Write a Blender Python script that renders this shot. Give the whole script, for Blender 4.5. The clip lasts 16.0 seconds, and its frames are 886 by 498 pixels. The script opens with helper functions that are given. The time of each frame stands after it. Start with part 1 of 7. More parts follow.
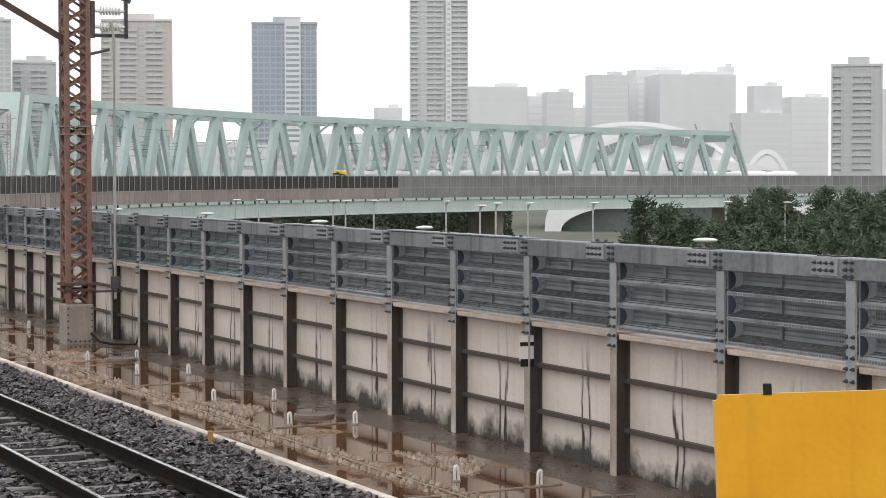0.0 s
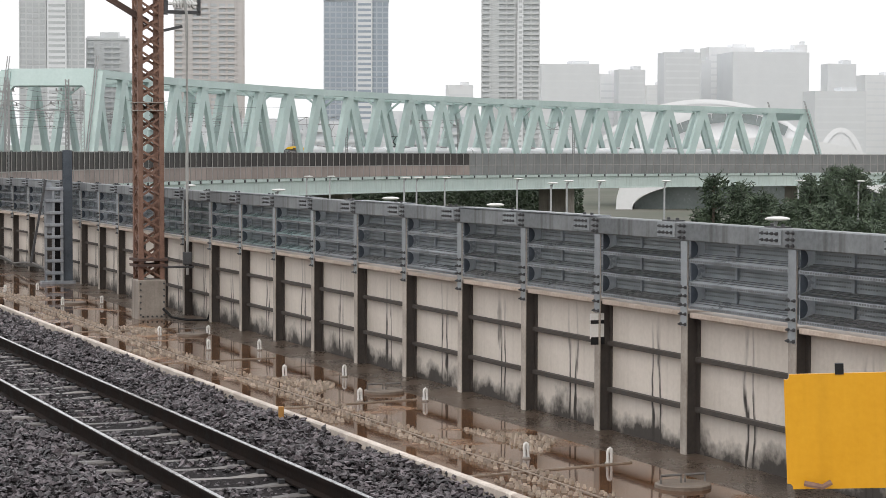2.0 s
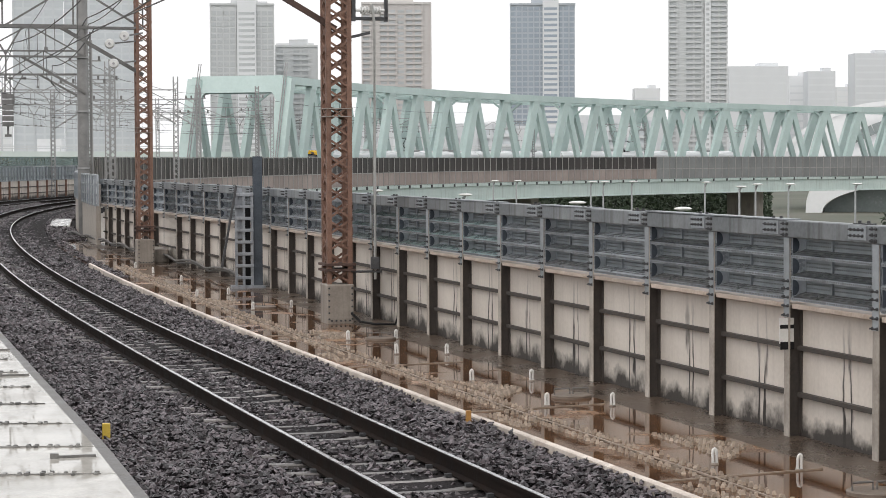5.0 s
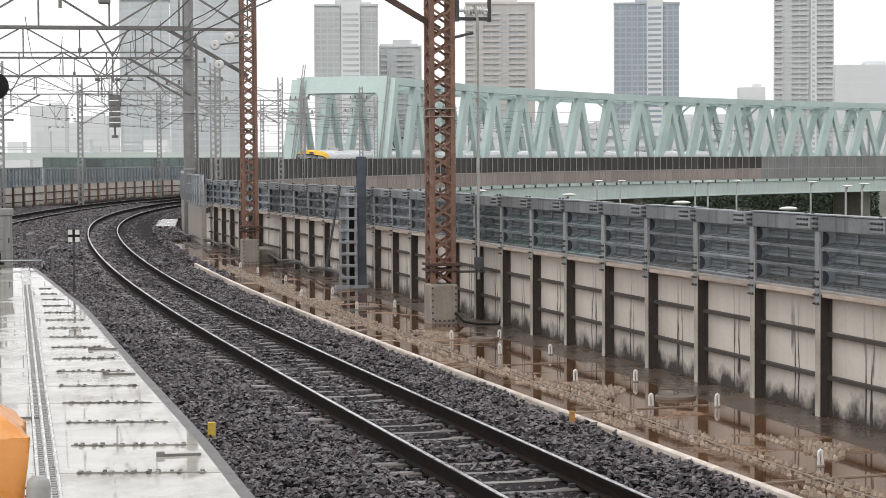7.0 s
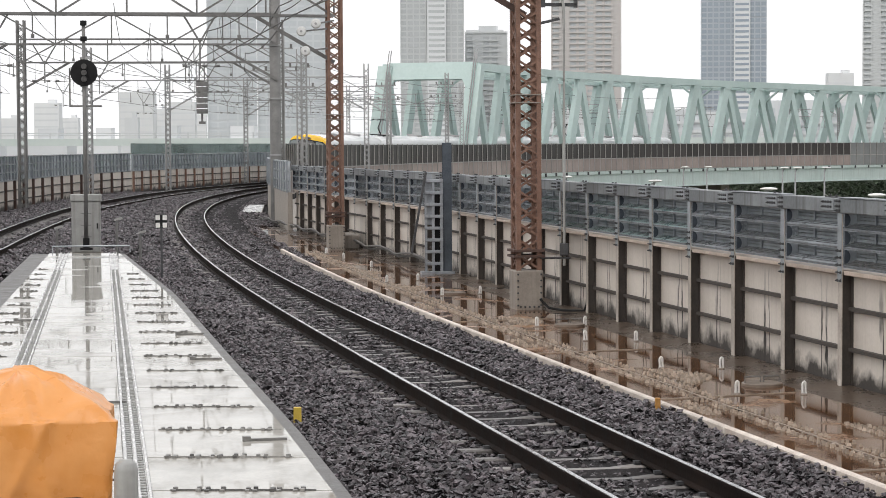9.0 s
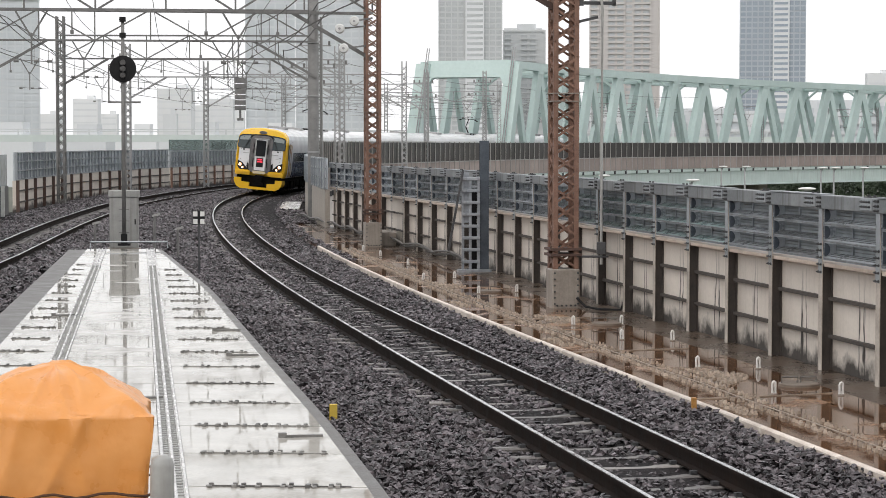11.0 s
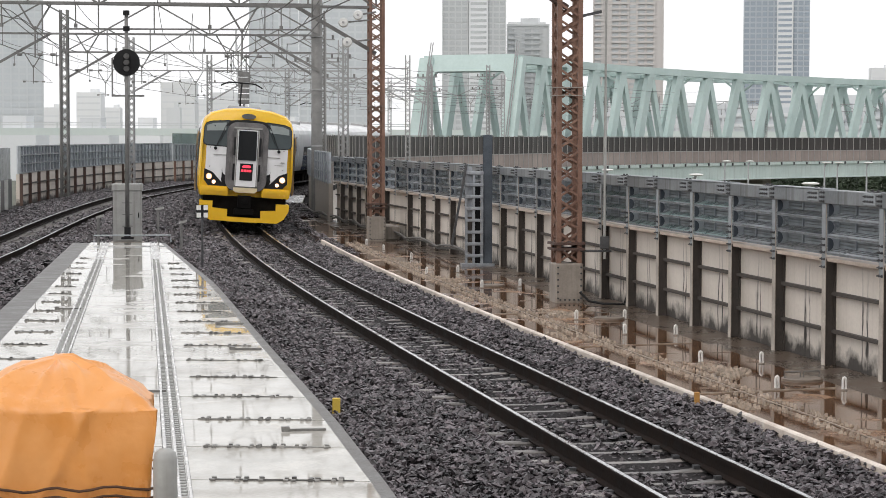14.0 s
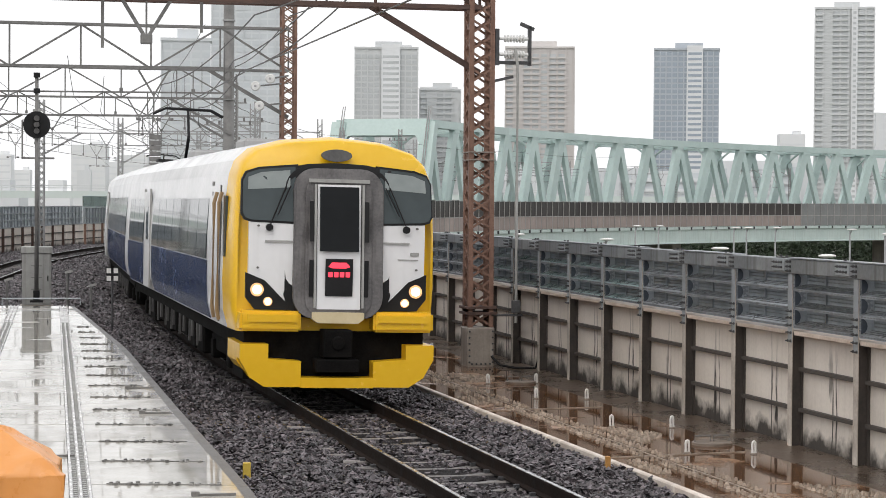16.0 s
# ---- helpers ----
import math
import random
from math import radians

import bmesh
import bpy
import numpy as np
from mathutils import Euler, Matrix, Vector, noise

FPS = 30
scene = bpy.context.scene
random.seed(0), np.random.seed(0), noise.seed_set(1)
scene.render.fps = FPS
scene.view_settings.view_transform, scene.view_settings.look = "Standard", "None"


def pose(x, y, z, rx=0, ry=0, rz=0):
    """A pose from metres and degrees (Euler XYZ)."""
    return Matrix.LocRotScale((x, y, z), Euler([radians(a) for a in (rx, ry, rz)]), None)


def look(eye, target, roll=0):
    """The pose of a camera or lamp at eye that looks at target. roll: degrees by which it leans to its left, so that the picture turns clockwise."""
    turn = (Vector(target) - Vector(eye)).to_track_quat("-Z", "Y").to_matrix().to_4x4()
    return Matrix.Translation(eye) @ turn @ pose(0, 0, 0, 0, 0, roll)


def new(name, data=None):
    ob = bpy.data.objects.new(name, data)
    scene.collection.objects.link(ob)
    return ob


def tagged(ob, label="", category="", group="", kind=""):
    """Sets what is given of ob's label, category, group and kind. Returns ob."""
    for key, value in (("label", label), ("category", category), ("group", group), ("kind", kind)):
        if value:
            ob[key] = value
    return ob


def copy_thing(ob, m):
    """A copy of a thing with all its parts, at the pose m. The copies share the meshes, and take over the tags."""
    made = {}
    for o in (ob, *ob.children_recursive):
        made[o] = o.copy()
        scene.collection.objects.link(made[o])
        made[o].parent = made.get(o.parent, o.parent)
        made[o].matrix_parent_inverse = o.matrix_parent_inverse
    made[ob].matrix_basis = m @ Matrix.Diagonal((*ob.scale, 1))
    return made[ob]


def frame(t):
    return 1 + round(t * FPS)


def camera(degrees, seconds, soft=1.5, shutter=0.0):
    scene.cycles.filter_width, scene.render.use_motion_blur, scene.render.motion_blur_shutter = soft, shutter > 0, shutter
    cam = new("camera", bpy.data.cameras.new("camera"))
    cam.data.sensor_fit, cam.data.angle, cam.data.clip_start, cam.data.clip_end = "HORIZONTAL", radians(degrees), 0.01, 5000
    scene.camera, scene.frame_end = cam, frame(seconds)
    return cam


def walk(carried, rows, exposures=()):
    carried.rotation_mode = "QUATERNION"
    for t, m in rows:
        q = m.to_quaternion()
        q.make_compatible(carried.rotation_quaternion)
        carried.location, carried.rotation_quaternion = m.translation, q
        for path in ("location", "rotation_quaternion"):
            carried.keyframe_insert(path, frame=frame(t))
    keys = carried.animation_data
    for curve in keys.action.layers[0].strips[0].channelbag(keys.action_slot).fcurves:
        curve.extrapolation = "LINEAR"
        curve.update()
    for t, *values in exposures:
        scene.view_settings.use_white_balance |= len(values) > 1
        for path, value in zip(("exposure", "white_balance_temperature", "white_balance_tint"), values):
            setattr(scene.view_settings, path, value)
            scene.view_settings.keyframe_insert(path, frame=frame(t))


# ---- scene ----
EYE = (0.0, 0.0, 2.75)
# seconds, heading to the right of +y, tilt, lean to the right (degrees)
PAN = [
    (0, 10.727, -1.973, 0.068),
    (0.5, 10.530, -1.907, -0.119),
    (1, 10.630, -2.365, -0.352),
    (1.5, 9.148, -2.420, -0.022),
    (2, 8.789, -2.597, -0.136),
    (2.5, 7.473, -2.533, 0.002),
    (3, 6.615, -2.752, 0.191),
    (3.5, 6.043, -2.431, 0.200),
    (4, 5.085, -2.579, 0.185),
    (6.5, 1.722, -2.278, 0.321),
    (7, 0.831, -2.459, 0.332),
    (7.5, 0.541, -2.530, 0.230),
    (8, 0.023, -2.476, 0.280),
    (8.5, -0.741, -2.812, 0.222),
    (9, -1.515, -2.826, 0.310),
    (9.5, -2.010, -2.644, 0.337),
    (12, -2.751, -3.008, -0.081),
    (12.5, -2.914, -2.859, 0.013),
    (13, -2.641, -2.986, -0.023),
    (13.5, -2.844, -2.917, -0.029),
    (14, -2.615, -3.042, -0.113),
    (14.5, -2.193, -3.104, -0.213),
    (15, -2.182, -2.858, -0.231),
    (15.5, -1.113, -2.476, -0.311),
    (16, -0.201, -1.281, -0.342),
]
cam = camera(23.93, 16.0, soft=0.85)
walk(cam, [(t, pose(*EYE, 90 + p, 0, -h) @ pose(0, 0, 0, 0, 0, -r)) for t, h, p, r in PAN])

# ---- world and light: a bright overcast sky after rain ----
world = bpy.data.worlds.new("overcast_sky")
scene.world = world
world.use_nodes = True
wn = world.node_tree.nodes
wl = world.node_tree.links
wn.clear()
wout = wn.new("ShaderNodeOutputWorld")
wbg = wn.new("ShaderNodeBackground")
wsky = wn.new("ShaderNodeTexSky")
wsky.sky_type, wsky.sun_disc = "NISHITA", False
wsky.sun_elevation, wsky.sun_rotation = radians(50), radians(200)
wsky.dust_density, wsky.air_density = 6.0, 1.5
wmix = wn.new("ShaderNodeMix")
wmix.data_type = "RGBA"
wmix.inputs["Factor"].default_value = 0.985
wmix.inputs["B"].default_value = (0.985, 0.985, 1.0, 1)
wl.new(wsky.outputs[0], wmix.inputs["A"])
wl.new(wmix.outputs["Result"], wbg.inputs["Color"])
wbg.inputs["Strength"].default_value = 1.08
wl.new(wbg.outputs[0], wout.inputs[0])
sun = new("sun", bpy.data.lights.new("sun", "SUN"))
sun.data.energy, sun.data.angle = 0.7, radians(40)
sun.data.color = (1.0, 0.97, 0.92)
sun.matrix_world = look((-20, -30, 60), (0, 10, 0))


# ---- plain mesh helpers ----
def obj(name, bm, mat, parent=None, label="", smooth=False):
    me = bpy.data.meshes.new(name)
    bm.to_mesh(me)
    bm.free()
    if smooth:
        me.shade_smooth()
    if mat:
        me.materials.append(mat)
    ob = new(name, me)
    if parent:
        ob.parent = parent
    if label:
        ob["label"] = label
    return ob


def part(name, bm, mat, parent, label="", smooth=False):
    return obj(name, bm, mat, parent, label, smooth)


def box(bm, x0, y0, z0, x1, y1, z1):
    v = [bm.verts.new(p) for p in ((x0, y0, z0), (x1, y0, z0), (x1, y1, z0), (x0, y1, z0), (x0, y0, z1), (x1, y0, z1), (x1, y1, z1), (x0, y1, z1))]
    for q in ((3, 2, 1, 0), (4, 5, 6, 7), (0, 1, 5, 4), (1, 2, 6, 5), (2, 3, 7, 6), (3, 0, 4, 7)):
        bm.faces.new([v[i] for i in q])
    return v


def sweep(bm, path, profile, closed=True, caps=True):
    """Carries a profile of (across, up) along a path of (x, y, z, heading)."""
    rings = []
    for x, y, z, h in path:
        c, s = math.cos(h), math.sin(h)
        rings.append([bm.verts.new((x + a * c, y - a * s, z + u)) for a, u in profile])
    n = len(profile)
    for r0, r1 in zip(rings, rings[1:]):
        for i in range(n if closed else n - 1):
            j = (i + 1) % n
            bm.faces.new((r0[i], r0[j], r1[j], r1[i]))
    if closed and caps:
        bm.faces.new(rings[0][::-1])
        bm.faces.new(rings[-1])
    bmesh.ops.recalc_face_normals(bm, faces=bm.faces)


# ---- the line of the tracks ----
def alignment(x, y, h0, bend, length, step=0.5):
    """Rows of (x, y, heading) along a line; bend(s) is its curvature to the right."""
    rows, s, h = [], 0.0, h0
    while s <= length:
        rows.append((x, y, h))
        x += math.sin(h) * step
        y += math.cos(h) * step
        h += bend(s) * step
        s += step
    return rows


BENDS = ((0, 0.0), (36, 0.0), (50, 1 / 574), (80, 1 / 640), (110, 1 / 317), (145, 1 / 242), (230, 1 / 196), (700, 1 / 196))


def bend_main(s):
    for (s0, k0), (s1, k1) in zip(BENDS, BENDS[1:]):
        if s <= s1:
            return k0 + (k1 - k0) * (s - s0) / (s1 - s0)
    return BENDS[-1][1]


MAIN = alignment(1.17 + 0.2448 * 30, 17.5 - 30, math.atan(-0.2448), bend_main, 520)


def on_main(s, off=0.0, z=0.0):
    i = min(max(s / 0.5, 0), len(MAIN) - 2)
    k = int(i)
    f = i - k
    a, b = MAIN[k], MAIN[k + 1]
    x, y, h = (a[j] + (b[j] - a[j]) * f for j in range(3))
    return (x + off * math.cos(h), y - off * math.sin(h), z, h)


def along(s0, s1, off=0.0, z=0.0, step=2.0):
    n = max(1, round((s1 - s0) / step))
    return [on_main(s0 + (s1 - s0) * i / n, off, z) for i in range(n + 1)]


# ---- materials ----
def surf(name, c1, c2, rough=(0.5, 0.8), scale=2.0, fine=30.0, bump=0.3, metal=0.0, streak=0.0, wet=0.0, island=0.0, random=0.0, spec=0.5, dist=0.01, wetdark=(0.55, 0.5, 0.46)):
    """Two-tone weathered surface. streak: vertical run-off marks; wet: share of standing water; island, random: tone shifts from piece to piece."""
    m = bpy.data.materials.new(name)
    m.use_nodes = True
    n, l = m.node_tree.nodes, m.node_tree.links
    b = n["Principled BSDF"]
    tc = n.new("ShaderNodeTexCoord")
    big = n.new("ShaderNodeTexNoise")
    big.inputs["Scale"].default_value, big.inputs["Detail"].default_value = scale, 6
    small = n.new("ShaderNodeTexNoise")
    small.inputs["Scale"].default_value, small.inputs["Detail"].default_value = fine, 4
    l.new(tc.outputs["Object"], big.inputs["Vector"])
    l.new(tc.outputs["Object"], small.inputs["Vector"])
    add = n.new("ShaderNodeMath")
    add.operation = "MULTIPLY_ADD"
    l.new(small.outputs[0], add.inputs[0])
    add.inputs[1].default_value = 0.5
    l.new(big.outputs[0], add.inputs[2])
    ramp = n.new("ShaderNodeMapRange")
    ramp.inputs["From Min"].default_value, ramp.inputs["From Max"].default_value = 0.5, 1.0
    l.new(add.outputs[0], ramp.inputs[0])
    fac = ramp.outputs[0]
    mix = n.new("ShaderNodeMix")
    mix.data_type = "RGBA"
    mix.inputs["A"].default_value, mix.inputs["B"].default_value = (*c1, 1), (*c2, 1)
    l.new(fac, mix.inputs["Factor"])
    col = mix.outputs["Result"]
    if streak:
        mp = n.new("ShaderNodeMapping")
        mp.inputs["Scale"].default_value = (9, 9, 0.35)
        l.new(tc.outputs["Object"], mp.inputs[0])
        st = n.new("ShaderNodeTexNoise")
        st.inputs["Scale"].default_value, st.inputs["Detail"].default_value = 1.0, 5
        l.new(mp.outputs[0], st.inputs["Vector"])
        sr = n.new("ShaderNodeMapRange")
        sr.inputs["From Min"].default_value, sr.inputs["From Max"].default_value = 0.52, 0.72
        sr.inputs["To Max"].default_value = streak
        l.new(st.outputs[0], sr.inputs[0])
        sm = n.new("ShaderNodeMix")
        sm.data_type, sm.blend_type = "RGBA", "MULTIPLY"
        sm.inputs["B"].default_value = (0.25, 0.2, 0.17, 1)
        l.new(sr.outputs[0], sm.inputs["Factor"])
        l.new(col, sm.inputs["A"])
        col = sm.outputs["Result"]
    if island or random:
        if island:
            src = n.new("ShaderNodeNewGeometry").outputs["Random Per Island"]
        else:
            src = n.new("ShaderNodeObjectInfo").outputs["Random"]
        amt = island or random
        rr = n.new("ShaderNodeMapRange")
        rr.inputs["To Min"].default_value, rr.inputs["To Max"].default_value = 1 - amt, 1 + amt
        l.new(src, rr.inputs[0])
        sc = n.new("ShaderNodeVectorMath")
        sc.operation = "SCALE"
        l.new(col, sc.inputs[0])
        l.new(rr.outputs[0], sc.inputs["Scale"])
        col = sc.outputs[0]
    rg = n.new("ShaderNodeMapRange")
    rg.inputs["To Min"].default_value, rg.inputs["To Max"].default_value = rough
    l.new(fac, rg.inputs[0])
    ro = rg.outputs[0]
    bp = n.new("ShaderNodeBump")
    bp.inputs["Strength"].default_value, bp.inputs["Distance"].default_value = bump, dist
    l.new(small.outputs[0], bp.inputs["Height"])
    if wet:
        wt = n.new("ShaderNodeTexNoise")
        wt.inputs["Scale"].default_value, wt.inputs["Detail"].default_value = 0.9, 5
        l.new(tc.outputs["Object"], wt.inputs["Vector"])
        wr = n.new("ShaderNodeMapRange")
        wr.inputs["From Min"].default_value, wr.inputs["From Max"].default_value = 0.56 - 0.3 * wet, 0.62 - 0.3 * wet
        l.new(wt.outputs[0], wr.inputs[0])
        wm = n.new("ShaderNodeMix")
        l.new(wr.outputs[0], wm.inputs["Factor"])
        l.new(ro, wm.inputs["A"])
        wm.inputs["B"].default_value = 0.03
        ro = wm.outputs["Result"]
        wb = n.new("ShaderNodeMath")
        wb.operation = "MULTIPLY_ADD"
        l.new(wr.outputs[0], wb.inputs[0])
        wb.inputs[1].default_value, wb.inputs[2].default_value = -bump * 0.95, bump
        l.new(wb.outputs[0], bp.inputs["Strength"])
        wd = n.new("ShaderNodeMix")
        wd.data_type, wd.blend_type = "RGBA", "MULTIPLY"
        l.new(wr.outputs[0], wd.inputs["Factor"])
        l.new(col, wd.inputs["A"])
        wd.inputs["B"].default_value = (*wetdark, 1)
        col = wd.outputs["Result"]
    l.new(col, b.inputs["Base Color"])
    l.new(ro, b.inputs["Roughness"])
    l.new(bp.outputs[0], b.inputs["Normal"])
    b.inputs["Metallic"].default_value = metal
    b.inputs["Specular IOR Level"].default_value = spec
    return m


def mildew(m):
    """Black mildew creeping up from the foot of a panel, and paired drip marks down its middle, each panel its own."""
    n, l = m.node_tree.nodes, m.node_tree.links
    b = n["Principled BSDF"]
    col = b.inputs["Base Color"].links[0].from_socket
    tc = n.new("ShaderNodeTexCoord")
    oi = n.new("ShaderNodeObjectInfo")
    sh = n.new("ShaderNodeVectorMath")
    sh.operation = "MULTIPLY_ADD"
    comb = n.new("ShaderNodeCombineXYZ")
    l.new(oi.outputs["Random"], comb.inputs[1])
    l.new(comb.outputs[0], sh.inputs[0])
    sh.inputs[1].default_value = (0, 37, 0)
    l.new(tc.outputs["Object"], sh.inputs[2])
    sep = n.new("ShaderNodeSeparateXYZ")
    l.new(tc.outputs["Object"], sep.inputs[0])

    def math_node(op, a, c, clamp=False):
        q = n.new("ShaderNodeMath")
        q.operation, q.use_clamp = op, clamp
        for i, v in enumerate((a, c)):
            if isinstance(v, (int, float)):
                q.inputs[i].default_value = v
            else:
                l.new(v, q.inputs[i])
        return q.outputs[0]

    def noise_at(scale, vec, detail=5):
        q = n.new("ShaderNodeTexNoise")
        q.inputs["Scale"].default_value, q.inputs["Detail"].default_value = scale, detail
        l.new(vec, q.inputs["Vector"])
        return q.outputs[0]

    n1 = noise_at(2.6, sh.outputs[0])
    n2 = noise_at(14.0, sh.outputs[0])
    foot = math_node("SUBTRACT", math_node("ADD", math_node("MULTIPLY", n1, 1.25), math_node("MULTIPLY", n2, 0.35)), math_node("MULTIPLY", sep.outputs[2], 1.9))
    foot = math_node("MULTIPLY", math_node("SUBTRACT", foot, 0.63), 2.5, True)
    # drips at two places across the panel, wandering a little
    mp = n.new("ShaderNodeMapping")
    mp.inputs["Scale"].default_value = (1, 1, 0.25)
    l.new(sh.outputs[0], mp.inputs[0])
    wob = noise_at(5.0, mp.outputs[0], 3)
    y = math_node("ADD", sep.outputs[1], math_node("MULTIPLY", wob, 0.28))
    y = math_node("ADD", y, math_node("MULTIPLY", oi.outputs["Random"], 0.25))
    drips = None
    for c, w in ((1.13, 0.03), (1.27, 0.04)):
        d = math_node("ABSOLUTE", math_node("SUBTRACT", y, c), 0)
        k = math_node("SUBTRACT", 1.0, math_node("DIVIDE", d, w), True)
        drips = k if drips is None else math_node("MAXIMUM", drips, k)
    low = math_node("SUBTRACT", math_node("ADD", 0.55, math_node("MULTIPLY", n1, 0.9)), math_node("MULTIPLY", sep.outputs[2], 0.85), True)
    drips = math_node("MULTIPLY", math_node("MULTIPLY", drips, low), 1.7, True)
    fac = math_node("MAXIMUM", math_node("MULTIPLY", foot, 0.97), drips)
    mx = n.new("ShaderNodeMix")
    mx.data_type = "RGBA"
    l.new(fac, mx.inputs["Factor"])
    l.new(col, mx.inputs["A"])
    mx.inputs["B"].default_value = (0.04, 0.034, 0.03, 1)
    l.new(mx.outputs["Result"], b.inputs["Base Color"])


def clear_sheet(name, tint, share, body):
    """A dim see-through sheet: tinted clear with a share of dull glossy body."""
    m = bpy.data.materials.new(name)
    m.use_nodes = True
    n, l = m.node_tree.nodes, m.node_tree.links
    b = n["Principled BSDF"]
    b.inputs["Roughness"].default_value = 0.2
    tr = n.new("ShaderNodeBsdfTransparent")
    tr.inputs[0].default_value = (*tint, 1)
    tc = n.new("ShaderNodeTexCoord")
    nz = n.new("ShaderNodeTexNoise")
    nz.inputs["Scale"].default_value, nz.inputs["Detail"].default_value = 3.0, 6
    l.new(tc.outputs["Object"], nz.inputs["Vector"])
    mc = n.new("ShaderNodeMix")
    mc.data_type = "RGBA"
    mc.inputs["A"].default_value = (*[c * 0.7 for c in body], 1)
    mc.inputs["B"].default_value = (*[c * 1.3 for c in body], 1)
    l.new(nz.outputs[0], mc.inputs["Factor"])
    l.new(mc.outputs["Result"], b.inputs["Base Color"])
    rg = n.new("ShaderNodeMapRange")
    rg.inputs["To Min"].default_value, rg.inputs["To Max"].default_value = share - 0.15, share + 0.15
    l.new(nz.outputs[0], rg.inputs[0])
    mx = n.new("ShaderNodeMixShader")
    l.new(rg.outputs[0], mx.inputs[0])
    l.new(tr.outputs[0], mx.inputs[1])
    l.new(b.outputs[0], mx.inputs[2])
    l.new(mx.outputs[0], n["Material Output"].inputs[0])
    return m


def glow(name, color, strength):
    m = bpy.data.materials.new(name)
    m.use_nodes = True
    b = m.node_tree.nodes["Principled BSDF"]
    b.inputs["Base Color"].default_value = (*color, 1)
    b.inputs["Emission Color"].default_value = (*color, 1)
    b.inputs["Emission Strength"].default_value = strength
    return m


BALLAST_BED = surf("ballast_bed", (0.006, 0.0055, 0.006), (0.04, 0.035, 0.036), (0.6, 0.95), 3, 22, 1.0, dist=0.05, spec=0.1)
STONE = surf("ballast_stone", (0.006, 0.0056, 0.0064), (0.158, 0.136, 0.146), (0.16, 0.55), 9, 60, 0.5, island=0.9, spec=0.4)
RAIL_SIDE = surf("rusty_rail_side", (0.008, 0.006, 0.0055), (0.026, 0.018, 0.015), (0.6, 0.9), 4, 40, 0.3, spec=0.08)
RAIL_HEAD = surf("worn_rail_head", (0.55, 0.55, 0.56), (0.7, 0.7, 0.7), (0.18, 0.35), 6, 60, 0.1, metal=1.0)
SLEEPER = surf("sleeper_concrete", (0.07, 0.062, 0.058), (0.26, 0.24, 0.23), (0.25, 0.6), 3, 30, 0.4, random=0.35)
SLAB_WALL = surf("dark_damp_slab", (0.045, 0.033, 0.025), (0.12, 0.088, 0.066), (0.18, 0.4), 1.1, 25, 0.25, wet=-0.12, spec=0.35)
SLAB = surf("wet_brown_slab", (0.11, 0.05, 0.024), (0.33, 0.185, 0.098), (0.16, 0.4), 2.0, 18, 0.35, wet=0.6)
DRAIN_LID = surf("drain_lid_concrete", (0.13, 0.1, 0.078), (0.24, 0.2, 0.165), (0.3, 0.6), 4, 40, 0.3)
KERB = surf("kerb_concrete", (0.48, 0.4, 0.34), (0.8, 0.73, 0.66), (0.4, 0.7), 3, 30, 0.3, random=0.12)
PANEL = surf("stained_concrete_panel", (0.55, 0.498, 0.44), (0.7, 0.64, 0.578), (0.5, 0.8), 1.2, 20, 0.3, streak=0.12, random=0.06)
mildew(PANEL)
PLAIN_CONC = surf("plain_concrete", (0.3, 0.27, 0.24), (0.46, 0.42, 0.37), (0.5, 0.8), 1.0, 20, 0.3, streak=0.5)
# near-black of the ribs; on post webs it paints their shadow side
RIB_DARK_WEB_SHADE = surf("dark_rib_and_web_shade", (0.03, 0.026, 0.024), (0.09, 0.075, 0.065), (0.5, 0.9), 3, 25, 0.3)
LEDGE = surf("weathered_ledge", (0.34, 0.26, 0.2), (0.64, 0.55, 0.48), (0.4, 0.7), 2, 30, 0.3, random=0.15)
POST = surf("stained_post_steel", (0.29, 0.25, 0.215), (0.55, 0.5, 0.445), (0.4, 0.7), 2.5, 30, 0.2, streak=0.5, random=0.15)
POST_GALV = surf("galvanised_post", (0.27, 0.29, 0.31), (0.42, 0.45, 0.47), (0.3, 0.55), 3, 40, 0.15, metal=0.35, random=0.1)
BARRIER_TEAL = surf("teal_tinted_barrier", (0.24, 0.35, 0.35), (0.38, 0.49, 0.49), (0.2, 0.45), 2, 30, 0.15, metal=0.1, random=0.12)
GALV = surf("dull_galvanised", (0.2, 0.22, 0.24), (0.37, 0.395, 0.42), (0.35, 0.6), 2, 30, 0.2, metal=0.3, streak=0.5, random=0.14)
GALV_DARK = surf("dull_barrier_steel", (0.36, 0.385, 0.415), (0.56, 0.59, 0.625), (0.22, 0.5), 2, 30, 0.2, metal=0.25, random=0.14)
HOLE = surf("painted_hole_shade", (0.09, 0.094, 0.1), (0.18, 0.186, 0.195), (0.5, 0.8), 5, 40, 0.1)
BEAM = surf("weathered_beam_steel", (0.12, 0.132, 0.14), (0.29, 0.305, 0.315), (0.3, 0.55), 1.6, 24, 0.2, metal=0.3, streak=0.55, random=0.15)
BOLT = surf("dark_bolt", (0.03, 0.031, 0.034), (0.09, 0.09, 0.094), (0.4, 0.7), 5, 40, 0.2)
RUST = surf("rust_brown_paint", (0.14, 0.072, 0.05), (0.28, 0.165, 0.12), (0.45, 0.8), 4, 40, 0.4, streak=0.4)
RUST_DARK = surf("dark_rusty_steel", (0.05, 0.03, 0.025), (0.12, 0.07, 0.055), (0.5, 0.8), 4, 40, 0.3)
# gantry greys lifted for distance haze; far gantries take the paler one
GANTRY = surf("grey_gantry_steel", (0.12, 0.118, 0.115), (0.23, 0.226, 0.22), (0.4, 0.7), 3, 30, 0.2)
